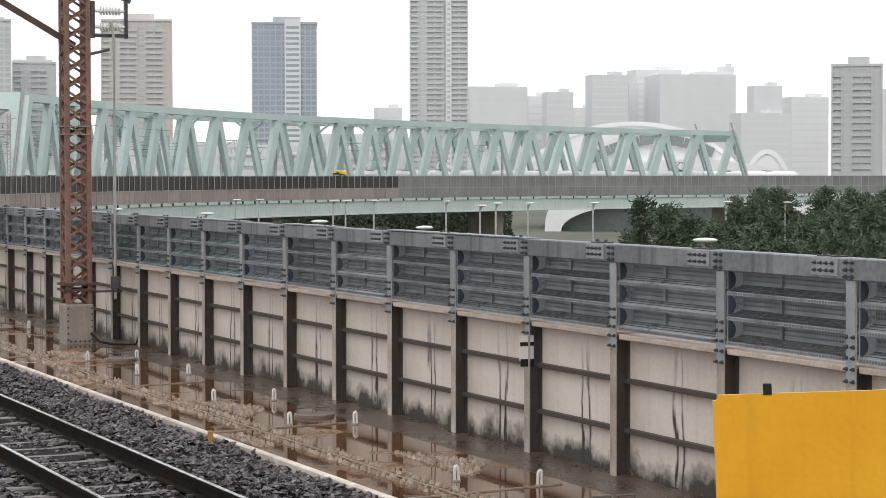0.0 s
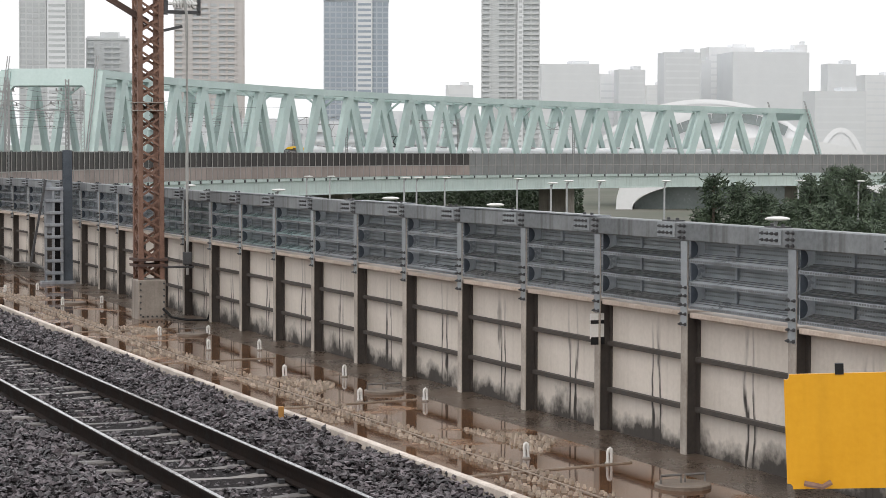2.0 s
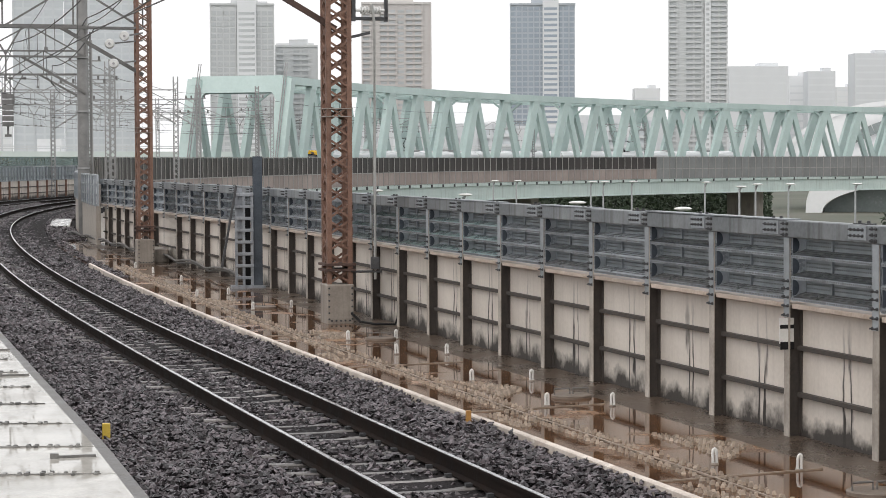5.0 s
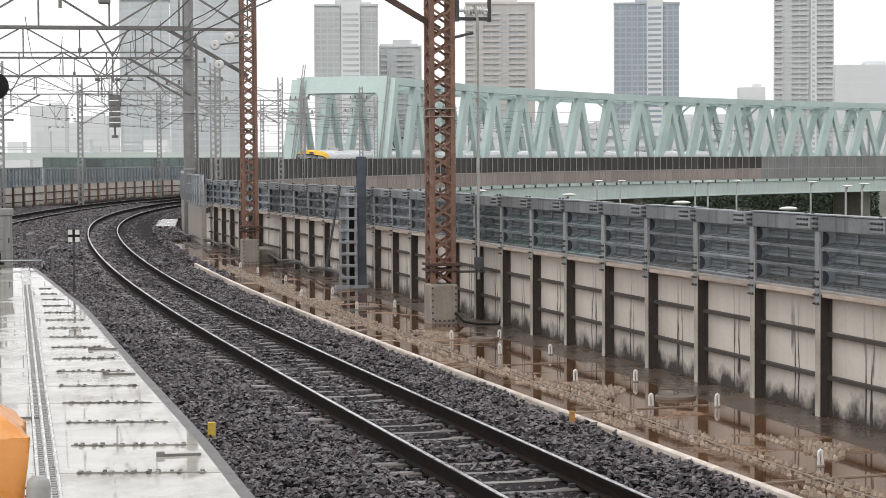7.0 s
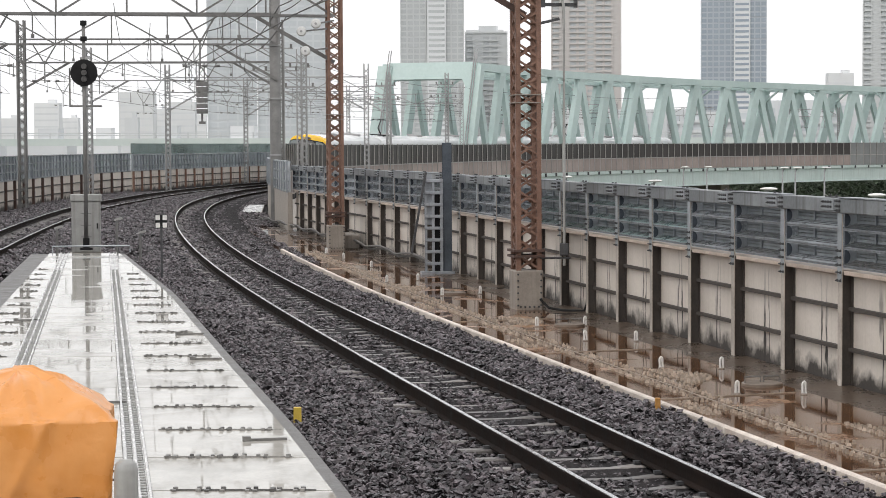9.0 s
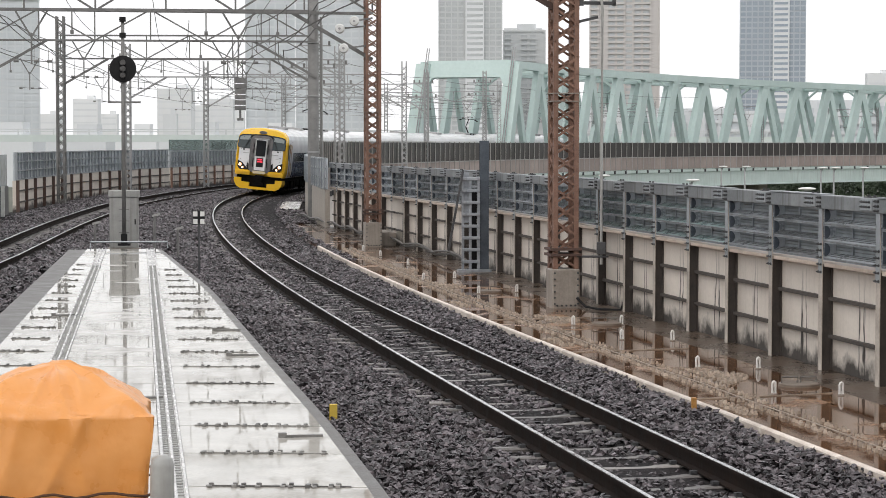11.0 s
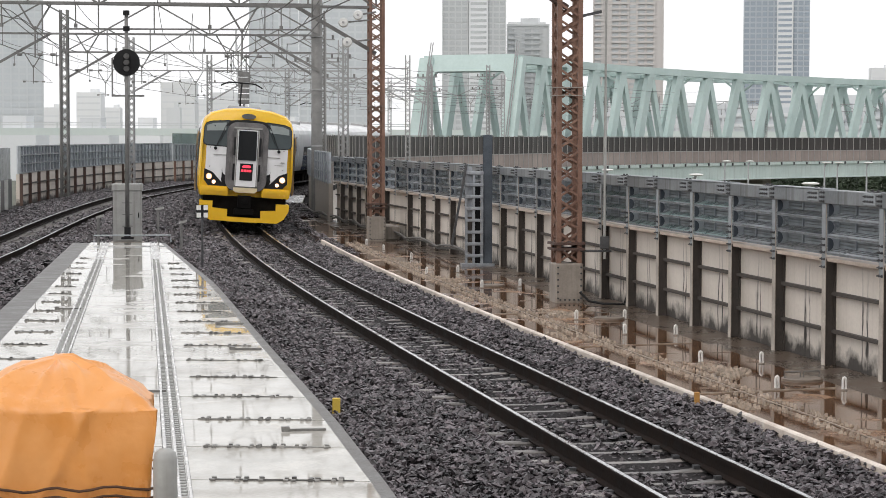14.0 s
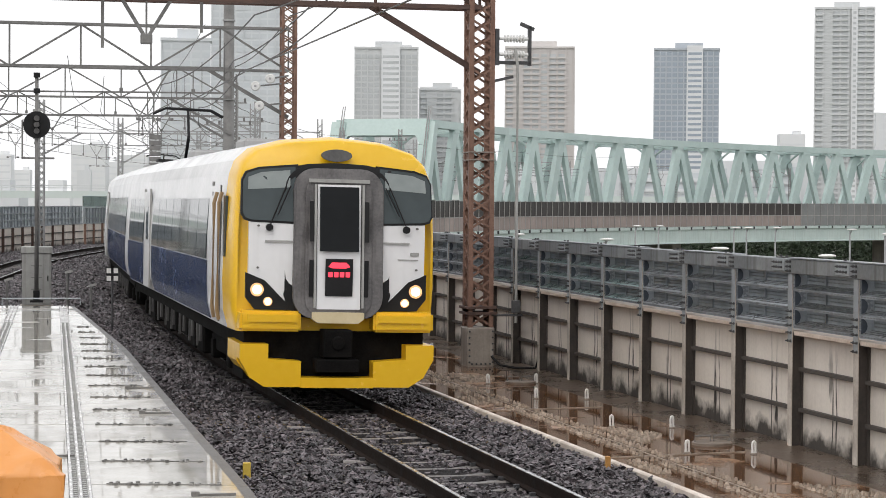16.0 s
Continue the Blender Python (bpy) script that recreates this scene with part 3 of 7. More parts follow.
def cleats(name, rows, label, seed):
    """Rows of small tapered mortar cleats on the slab: rows of (s0, s1, off, pitch)."""
    rng = random.Random(seed)
    bm = bmesh.new()
    for s0, s1, o, pitch in rows:
        q = s0
        while q < s1:
            x, y, z, h = on_main(q + rng.uniform(-0.02, 0.02), o + rng.uniform(-0.015, 0.015))
            w, t = rng.uniform(0.016, 0.028), rng.uniform(0.022, 0.042)
            v = box(bm, -w, -w * 0.8, -0.01, w, w * 0.8, t)
            for c in v[4:]:
                c.co.x *= 0.5
                c.co.y *= 0.45
            bmesh.ops.transform(bm, matrix=pose(x, y, -0.18, rng.uniform(-6, 6), rng.uniform(-6, 6), -math.degrees(h) + rng.uniform(-14, 14)), verts=v)
            q += pitch * rng.uniform(0.85, 1.2) * (1 if rng.random() < 0.93 else 3)
    return tagged(obj(name, bm, MORTAR), label, "mortar cleats", kind="stuff")


MORTAR = surf("pale_mortar_cleat", (0.23, 0.18, 0.135), (0.46, 0.385, 0.315), (0.35, 0.7), 6, 40, 0.5, island=0.3)
# a drain line: two rows of cleats beside a thin conduit, with short patches near the covers
cleats("drain_cleats", [(27, 72, 2.6, 0.1), (27, 72, 2.66, 0.13), (27, 72, 2.84, 0.1), (27, 72, 2.9, 0.16)], "two rows of pale mortar cleats along the drain line", 20)
for k, (q, o) in enumerate(((33.6, 3.55), (39.3, 3.2), (47.9, 3.25), (56.5, 3.0), (62, 2.9))):
    cleats("mortar_patch", [(q - 0.95 + 0.1 * j, q + 0.95 - 0.12 * j, o - 0.14 + 0.07 * j, 0.075) for j in range(8)], "rough patch of pale mortar cleats on the wet slab", 40 + k)
for k, q in enumerate((30.6, 36.2, 44.0, 51.5)):
    cleats("mortar_patch", [(q - 0.6, q + 0.6, 2.28 + 0.07 * j, 0.09) for j in range(3)], "short rows of pale mortar cleats near the kerb", 60 + k)
conduit = tagged(new("drain_conduit"), "thin pale conduit lying along the drain line", "conduit")
bm = bmesh.new()
tube(bm, [on_main(27 + 0.5 * i, 2.74 + 0.012 * math.sin(i * 0.9), -0.168)[:3] for i in range(91)], 0.008, 6)
part("conduit_run", bm, MORTAR, conduit)
for q in (31.5, 37.0, 42.5, 48.0):
    bm = bmesh.new()
    a, b = on_main(q, 2.1, -0.174), on_main(q + 0.25, 3.95, -0.174)
    bar(bm, a[:3], b[:3], 0.025, 0.014)
    part("joint_strip", bm, MORTAR, conduit, "pale strip along a slab joint")


def cover(x, y, h):
    root = tagged(new("drain_cover"), "low round concrete drain cover with wire handles", "drain cover", "drain covers")
    bm = bmesh.new()
    lathe(bm, [(0.25, -0.02), (0.25, 0.02), (0.23, 0.03), (0.05, 0.032)], 28)
    part("lid", bm, DRAIN_LID, root)
    bm = bmesh.new()
    for dx in (-0.12, 0.12):
        tube(bm, [(dx - 0.1, 0, 0.03), (dx - 0.1, 0, 0.1), (dx + 0.1, 0, 0.1), (dx + 0.1, 0, 0.03)], 0.012)
    part("handle", bm, CABLE, root, "bent wire handle")
    root.matrix_basis = pose(x, y, -0.17, 0, 0, h)


for x, y in ((1.15, 33.88), (3.2, 25.4), (4.9, 17.8), (-0.9, 41.3)):
    cover(x, y, 13)


def peg():
    root = tagged(new("marker_peg"), "small white bent loop peg standing on the wet slab", "peg", "white pegs")
    bm = bmesh.new()
    tube(bm, [(-0.018, 0, 0.0), (-0.018, 0, 0.11), (-0.013, 0, 0.14), (0, 0, 0.152), (0.013, 0, 0.14), (0.018, 0, 0.11), (0.018, 0, 0.0)], 0.016, 8)
    part("loop", bm, WHITE_PAINT, root, smooth=True)
    bm = bmesh.new()
    lathe(bm, [(0.042, 0.0), (0.04, 0.012), (0.03, 0.016)], 12)
    part("foot", bm, PEDESTAL, root)
    return root


p0 = peg()
pegs = ((0.62, 33.75), (1.4, 33.87), (1.3, 31.25), (2.05, 31.15), (2.13, 27.37), (2.91, 27.28), (2.8, 24.53), (3.57, 24.45), (3.86, 19.68), (4.57, 19.23), (-0.36, 41.2), (-1.1, 40.78), (-3.07, 50.41), (-4.02, 54.26), (-1.75, 45.4), (-2.4, 44.8), (-4.7, 57.0))
p0.matrix_basis = pose(*pegs[0], -0.18)
for x, y in pegs[1:]:
    copy_thing(p0, pose(x, y, -0.18, random.uniform(-3, 3), random.uniform(-3, 3), 0))


# ---- the walls ----
def near_wall():
    root = tagged(new("wall_east"), "stained concrete panel wall with steel posts and a grey louvred barrier on top", "wall", kind="structure")
    L = 1.905
    n = 33
    hd = math.atan(-0.2359)

    def bay_y(i):
        return 19.75 + (i - 4) * (L * math.cos(hd) if i >= 4 else 1.935)

    # meshes of one bay, in the bay's space: y along the wall, x away from the track
    bm = bmesh.new()
    box(bm, 0.10, 0, -0.25, 0.26, L, 1.165)
    panel = mesh_of("concrete_panel", bm, PANEL)
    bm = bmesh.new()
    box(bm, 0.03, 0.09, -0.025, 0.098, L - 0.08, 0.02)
    rib = mesh_of("rib", bm, RIB_DARK_WEB_SHADE)
    bm = bmesh.new()
    box(bm, -0.036, 0.08, 1.168, 0.3, L - 0.08, 1.222)
    bevel(bm, 0.008)
    ledge = mesh_of("ledge", bm, LEDGE)
    bm = bmesh.new()
    box(bm, -0.05, -0.06, -0.2, -0.038, 0.06, 1.905)
    post = mesh_of("post_flange", bm, POST)
    bm = bmesh.new()
    box(bm, -0.05, -0.06, 1.08, -0.038, 0.06, 1.905)
    short_post = mesh_of("post_flange", bm, POST)
    # web near-black: the post's shadow side is put into its colour
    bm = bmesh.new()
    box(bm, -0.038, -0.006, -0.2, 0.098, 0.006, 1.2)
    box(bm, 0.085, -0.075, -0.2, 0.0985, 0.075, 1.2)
    web = mesh_of("post_web", bm, RIB_DARK_WEB_SHADE)
    bm = bmesh.new()
    box(bm, -0.056, -0.062, 1.08, -0.0505, 0.062, 1.91)
    upper = mesh_of("post_plate", bm, POST_GALV)
    bm = bmesh.new()
    for z in (1.1, 1.2, 1.29, 1.38, 1.46):
        for y in (-0.045, 0.045):
            rod(bm, (-0.056, y, z), (-0.07, y, z), 0.018, n=6)
            rod(bm, (-0.07, y, z), (-0.092, y, z), 0.009, n=6)
    bolts = mesh_of("bolts", bm, BOLT)
    # barrier: three sloping perforated shelves with upright lips, and dim clear panes behind
    FINS = [1.262 + k * 0.222 for k in range(3)]
    bm = bmesh.new()
    for z in FINS:
        prof = [(-0.03, z), (-0.03, z + 0.03), (0.125, z + 0.085)]
        rings = [[bm.verts.new((x, y, zz)) for x, zz in prof] for y in (0.0, L - 0.002)]
        for i in range(2):
            bm.faces.new((rings[0][i], rings[1][i], rings[1][i + 1], rings[0][i + 1]))
    bmesh.ops.solidify(bm, geom=bm.faces[:], thickness=0.006)
    louvre = mesh_of("louvre", bm, GALV_DARK)
    teal = louvre.copy()
    teal.materials[0] = BARRIER_TEAL
    bm = bmesh.new()
    for z in FINS:
        box(bm, 0.128, 0.002, z + 0.078, 0.134, L - 0.004, z + 0.222)
    pane = mesh_of("pane", bm, SCREEN_CLEAR)
    bm = bmesh.new()
    for z in FINS:
        box(bm, -0.04, 0.085, z - 0.004, -0.031, L - 0.08, z + 0.03)
    lips = mesh_of("louvre_lip", bm, GALV)
    # perforations as raised boxes, hole shade in their colour: one row in each lip, two rows in each shelf, two fine
    # rows behind
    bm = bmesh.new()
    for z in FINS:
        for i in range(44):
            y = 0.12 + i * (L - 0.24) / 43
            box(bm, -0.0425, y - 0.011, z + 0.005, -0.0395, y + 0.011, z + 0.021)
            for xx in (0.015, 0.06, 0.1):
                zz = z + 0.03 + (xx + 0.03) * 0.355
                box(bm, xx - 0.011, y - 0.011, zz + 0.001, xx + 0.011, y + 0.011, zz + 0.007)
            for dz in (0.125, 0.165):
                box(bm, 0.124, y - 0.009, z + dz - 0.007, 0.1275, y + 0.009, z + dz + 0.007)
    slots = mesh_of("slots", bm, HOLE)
    bm = bmesh.new()
    prism(bm, [(-0.03, 1.25), (0.15, 1.25), (0.15, 1.93), (-0.03, 1.93)], L - 0.086, L - 0.08)
    prism(bm, [(0.05, 1.25), (0.15, 1.25), (0.15, 1.93), (0.05, 1.93)], 0.078, 0.084)
    cheek = mesh_of("end_plate", bm, GALV_DARK)
    bm = bmesh.new()
    for z in FINS:
        prism(bm, [(-0.03 + 0.075 * math.cos(radians(q)), z + 0.13 + 0.085 * math.sin(radians(q))) for q in range(-90, 91, 15)], L - 0.1, L - 0.09)
    lobe = mesh_of("bracket_lobe", bm, LADDER)
    bm = bmesh.new()
    box(bm, 0.1, L * 0.62, 1.26, 0.118, L * 0.62 + 0.035, 1.92)
    mull = mesh_of("mullion", bm, GALV)
    bm = bmesh.new()
    prism(bm, [(-0.07, 1.915), (0.1, 1.915), (0.1, 2.095), (-0.07, 2.095)], 0.002, L - 0.002)
    bevel(bm, 0.01)
    top = mesh_of("top_beam", bm, BEAM)
    bm = bmesh.new()
    box(bm, -0.08, 0.15, 1.945, -0.0705, 0.51, 2.085)
    plate = mesh_of("splice_plate", bm, POST_GALV)
    bm = bmesh.new()
    for y in (0.21, 0.29, 0.37, 0.45):
        for z in (1.985, 2.045):
            rod(bm, (-0.08, y, z), (-0.094, y, z), 0.017, n=6)
            rod(bm, (-0.094, y, z), (-0.115, y, z), 0.008, n=6)
    for y in (-0.04, 0.04):
        for z in (1.945, 2.0, 2.06):
            rod(bm, (-0.07, y, z), (-0.085, y, z), 0.018, n=6)
            rod(bm, (-0.085, y, z), (-0.105, y, z), 0.009, n=6)
    for y in (0.24, 0.42):
        box(bm, -0.05, y - 0.05, 2.095, 0.06, y + 0.05, 2.107)
        rod(bm, (0.0, y, 2.105), (0.0, y, 2.13), 0.018, n=6)
    top_bolts = mesh_of("top_bolts", bm, BOLT)
    bm = bmesh.new()
    box(bm, -0.08, 0.0, 2.096, 0.11, L - 0.003, 2.108)
    cap = mesh_of("cap_strip", bm, GALV)
    rng = random.Random(5)
    for i in range(n):
        y, y2 = bay_y(i), bay_y(i + 1)
        x = wall_line(y)
        m = facing((x, y, 0), (wall_line(y2), y2, 0)) @ Matrix.Diagonal((1, (y2 - y) / math.cos(hd) / L, 1, 1))
        bay = piece("concrete_panel", panel, root, m)
        for z in (0.27, 0.76):
            piece("rib", rib, bay, pose(0, 0, z))
        piece("ledge", ledge, root, m @ pose(0, 0, rng.uniform(-0.004, 0.004)))
        pp = piece("post", short_post if i == 26 else post, root, m)
        if i != 26:
            piece("post_web", web, pp, pose(0, 0, 0))
        piece("post_plate", upper, pp, pose(0, 0, 0))
        tagged(piece("bolts", bolts, pp, pose(0, 0, 0)), kind="stuff")
        lv = piece("louvre", teal if 10 <= i <= 14 else louvre, root, m)
        piece("louvre_lip", lips, lv, pose(0, 0, 0))
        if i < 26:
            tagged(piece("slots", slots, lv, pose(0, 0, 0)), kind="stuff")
        piece("end_plate", cheek, lv, pose(0, 0, 0))
        piece("bracket_lobe", lobe, lv, pose(0, 0, 0), "dark half-round bracket beside the post")
        piece("pane", pane, lv, pose(0, 0, 0)).visible_shadow = False
        piece("mullion", mull, lv, pose(0, 0, 0))
        tb = piece("top_beam", top, root, m)
        piece("splice_plate", plate, tb, pose(0, 0, 0))
        tagged(piece("top_bolts", top_bolts, tb, pose(0, 0, 0)), kind="stuff")
        if rng.random() < 0.4:
            piece("cap_strip", cap, tb, pose(0, 0, 0), "grey folded capping strip")
    return root


near_wall()


def curved_wall(name, s0, s1, off, base, mid, top, label, bay=2.0, posts=True, fence=None, sign=1):
    """A barrier that follows the line: concrete below, steel panels above. sign: which way its face looks (1 to the left)."""
    root = tagged(new(name), label, "wall", kind="structure")
    o = off if callable(off) else (lambda s: off)
    n = int((s1 - s0) / bay)
    lo, hi, pm, pu = fence or (PANEL, GALV, POST, GALV)
    for i in range(n):
        a, b = s0 + i * bay, s0 + (i + 1) * bay
        ra, rb = on_main(a, o(a)), on_main(b, o(b))
        d = math.dist(ra[:2], rb[:2])
        m = facing(ra, rb)
        key = name + str(round(d, 1))
        if key not in BAYS:
            bm = bmesh.new()
            box(bm, 0.0, 0.004, base, 0.16, d - 0.004, mid)
            x1 = mesh_of("panel", bm, lo)
            bm = bmesh.new()
            box(bm, 0.03, 0.06, mid + 0.004, 0.1, d - 0.004, top)
            x2 = mesh_of("screen", bm, hi)
            bm = bmesh.new()
            f = -0.06
            hw = 0.03 if sign > 0 else 0.055
            box(bm, f if sign > 0 else 0.161, -hw, mid if sign > 0 else base, 0.0 if sign > 0 else 0.3, hw, mid + 0.02 if sign < 0 else top)
            x3 = mesh_of("post", bm, pm)
            bm = bmesh.new()
            xa, xb = (-0.05, 0.0) if sign > 0 else (0.16, 0.21)
            for k in (0.33, 0.68):
                z = base + (mid - base) * k
                box(bm, xa, 0.051, z - 0.03, xb, d - 0.055, z + 0.03)
            x4 = mesh_of("rib", bm, RIB_DARK_WEB_SHADE)
            bm = bmesh.new()
            for k in range(4):
                z = mid + 0.02 + (top - mid) * k / 3.2
                box(bm, xa + (0.02 if sign > 0 else -0.06), 0.051, z, xb + (0.03 if sign > 0 else -0.02), d - 0.055, z + 0.05)
            if sign < 0:
                box(bm, 0.1, -0.03, mid + 0.021, 0.22, 0.03, top)
                for k in (0.33, 0.66):
                    box(bm, 0.101, d * k - 0.02, mid + 0.03, 0.18, d * k + 0.02, top - 0.01)
            x5 = mesh_of("rail_strip", bm, pu)
            BAYS[key] = (x1, x2, x3, x4, x5)
        x1, x2, x3, x4, x5 = BAYS[key]
        q = piece("panel", x1, root, m)
        u = piece("screen", x2, root, m)
        piece("post", x3, root, m)
        if posts:
            if sign < 0:
                piece("rib", x4, q, pose(0, 0, 0))
            piece("rail_strip", x5, u, pose(0, 0, 0))
    return root


BAYS = {}
curved_wall("wall_curve", 87, 150, 3.3, -0.25, 1.15, 2.25, "curved plain concrete wall with grey barrier rails following the track", 1.5, True, (PLAIN_CONC, GALV_DARK, GALV, POST_GALV))
WEST = -9.3
curved_wall("wall_west", 105, 153, WEST, -0.25, 1.15, 2.38, "pale panel wall with dark posts and a blue-grey barrier beyond the second track", 3.0, True, (PANEL, GALV_DARK, RUST_DARK, POST_GALV), -1)
curved_wall("wall_west_high", 153.3, 250, WEST, -0.25, 1.15, 2.25, "pale panel wall with rusty posts and grey barrier rails", 2.4, True, (PANEL, GALV_DARK, RUST, POST_GALV), -1)
curved_wall("wall_west_screen", 153.3, 250, WEST, 2.26, 2.3, 3.02, "tall dim clear screen with pale posts on the far wall", 2.4, False, (GALV, SCREEN_FAR, GALV, POST_GALV), -1)
curved_wall("wall_west_fence", 40, 104.6, WEST, -0.25, 1.0, 2.3, "grey board fence with a milky screen beyond the second track", 2.6, False, (WOOD_GREY, SCREEN_MILK, WHITE_PAINT, POST_GALV), -1)


# ---- the far viaduct: fence, girder and truss bridge ----
def fence_off(s):
    return 3.4 + 2.3 * min(max((s - 150) / 50.0, 0.0), 1.0)


def far_fence():
    root = tagged(new("viaduct_fence"), "long brown and smoked-screen fence with pale posts on the viaduct's edge", "fence", kind="structure")
    bay = 3.0
    made = {}
    for i in range(133):
        s = 108 + i * bay
        a, b = on_main(s, fence_off(s)), on_main(s + bay, fence_off(s + bay))
        d = math.dist(a[:2], b[:2])
        brown = s < 300
        key = (round(d, 1), brown)
        if key not in made:
            bm = bmesh.new()
            box(bm, 0.0, 0.0, 0.05, 0.08, d, 1.3)
            lower = mesh_of("lower_panel", bm, BROWN_FENCE if brown else GREY_FENCE)
            bm = bmesh.new()
            box(bm, 0.02, 0.0, 1.36, 0.06, d, 2.85)
            screen = mesh_of("screen", bm, SMOKED if brown else GREY_FENCE)
            bm = bmesh.new()
            box(bm, 0.08, -0.045, 0.0, 0.13, 0.045, 2.9)
            pst = mesh_of("post", bm, FENCE_POST)
            bm = bmesh.new()
            box(bm, 0.121, 0.031, 1.3, 0.14, d - 0.031, 1.37)
            box(bm, 0.02, 0.041, 2.901, 0.12, d - 0.041, 2.93)
            rail_me = mesh_of("fence_rail", bm, FENCE_POST)
            bm = bmesh.new()
            box(bm, 0.0, 0.9, -0.32, 0.3, 1.02, 0.0)
            brk = mesh_of("bracket", bm, BOLT)
            made[key] = (lower, screen, pst, rail_me, brk)
        m = facing(a, b)
        lower, screen, pst, rail_me, brk = made[key]
        q = piece("lower_panel", lower, root, m)
        piece("bracket", brk, q, pose(0, 0, 0))
        piece("screen", screen, root, m)
        pp = piece("post", pst, root, m)
        piece("post", pst, root, m @ pose(0, d / 2, 0))
        piece("fence_rail", rail_me, pp, pose(0, 0, 0))
    return root


far_fence()
bm = bmesh.new()
sweep(bm, [on_main(s, fence_off(s)) for s in range(152, 510, 4)], [(-1.5, -0.02), (0.14, -0.02), (0.14, -0.3), (-0.05, -0.34), (-0.05, -1.8), (0.1, -1.82), (0.1, -1.95), (-1.5, -1.95)])
tagged(obj("viaduct_girder", bm, GIRDER), "pale green painted steel edge girder of the viaduct", "girder", kind="structure")
bm = bmesh.new()
box(bm, -0.45, -5.5, -0.06, 0.45, 5.5, 0.06)
bevel(bm, 0.015)
cs = tagged(obj("concrete_slab", bm, DECK_STRIP), "pale flat concrete slab lying beside the curved wall", "slab")
x, y, z, h = on_main(112, 2.62)
cs.matrix_basis = pose(x, y, -0.16, 0, 0, -math.degrees(h))


def truss_bridge():
    root = tagged(new("truss_bridge"), "pale green steel truss railway bridge with zigzag members and a portal", "bridge")
    s0, step, n = 205.05, 7.31, 24
    R, Lf, zt = 3.8, -4.9, 9.95

    def P(s, off, z):
        x, y, q, h = on_main(s, off)
        return Vector((x, y, z))

    def top_z(i):
        return zt - 0.5 * (i / 23.0) ** 2

    for off in (R, Lf):
        for i in range(n):
            sb, st = s0 + step * i, s0 + step * (i + 0.5)
            bm = bmesh.new()
            bar(bm, P(sb, off, 0.4), P(st, off, top_z(i)), 1.35 if i == 0 else 0.5, 1.1 if i == 0 else 1.3)
            part("end_post" if i == 0 else "diagonal", bm, TRUSS, root)
            bm = bmesh.new()
            bar(bm, P(st, off, top_z(i)), P(sb + step, off, 0.4), 0.42, 0.95 if i == n - 1 else 0.85)
            part("end_post" if i == n - 1 else "diagonal", bm, TRUSS, root)
            bm = bmesh.new()
            bar(bm, P(sb, off, 0.3), P(sb + step, off, 0.3), 0.6, 0.8)
            part("bottom_chord", bm, TRUSS, root)
            if i < n - 1:
                bm = bmesh.new()
                bar(bm, P(st - 0.3, off, top_z(i)), P(st + step + 0.3, off, top_z(i + 1)), 0.62, 0.72)
                part("top_chord", bm, TRUSS, root)
            bm = bmesh.new()
            x, y, q, h = on_main(st, off)
            box(bm, -0.3, -0.75, -0.62, 0.3, 0.75, -0.34)
            g = part("gusset", bm, TRUSS, root)
            g.matrix_basis = pose(x, y, top_z(i), 0, 0, -math.degrees(h))
    for i in range(n):
        st = s0 + step * (i + 0.5)
        bm = bmesh.new()
        bar(bm, P(st, Lf + 0.3, top_z(i)), P(st, R - 0.3, top_z(i)), 0.4, 0.45)
        part("cross_strut", bm, TRUSS, root)
        if i < n - 1:
            bm = bmesh.new()
            bar(bm, P(st, Lf, top_z(i) + 0.1), P(st + step, R, top_z(i + 1) + 0.1), 0.22)
            part("lateral_brace", bm, TRUSS, root)
            bm = bmesh.new()
            bar(bm, P(st, R, top_z(i) - 0.15), P(st + step, Lf, top_z(i + 1) - 0.15), 0.22)
            part("lateral_brace", bm, TRUSS, root)
        if i % 2 == 0:
            bm = bmesh.new()
            bar(bm, P(st, Lf + 0.2, top_z(i) - 1.6), P(st, Lf + 2.2, top_z(i) - 0.2), 0.2)
            part("knee_brace", bm, TRUSS, root)
            bm = bmesh.new()
            bar(bm, P(st, R - 0.2, top_z(i) - 1.6), P(st, R - 2.2, top_z(i) - 0.2), 0.2)
            part("knee_brace", bm, TRUSS, root)
    # the portal: a deep plate with a rounded opening between the end posts
    for sA, tag_ in ((s0, 1), (s0 + step * n, -1)):
        sT = sA + tag_ * step * 0.5
        i0 = 0 if tag_ > 0 else n - 1
        zt_ = top_z(i0)

        def Q(f, z):
            s = sA + (sT - sA) * (z - 0.4) / (zt_ - 0.4)
            return P(s, Lf + (R - Lf) * f, z)

        arc = []
        for k in range(7):
            w = math.pi / 2 * k / 6
            arc.append((0.075 + 0.07 * (1 - math.sin(math.pi / 2 - w)), zt_ - 1.2 - 1.1 * (1 - math.sin(w))))
        low = [(0.03, zt_ - 3.2), (0.075, zt_ - 3.2)] + arc
        full = low + [(1 - f, z) for f, z in low[::-1]]
        poly = full[1:-1]
        bm = bmesh.new()
        front = [bm.verts.new(Q(f, z)) for f, z in poly]
        up = [bm.verts.new(Q(0.03 + 0.94 * k / (len(poly) - 1), zt_ + 0.35)) for k in range(len(poly))]
        for k in range(len(poly) - 1):
            bm.faces.new((front[k], front[k + 1], up[k + 1], up[k]))
        bmesh.ops.recalc_face_normals(bm, faces=bm.faces)
        bmesh.ops.solidify(bm, geom=bm.faces[:], thickness=0.3)
        part("portal_frame", bm, TRUSS, root)
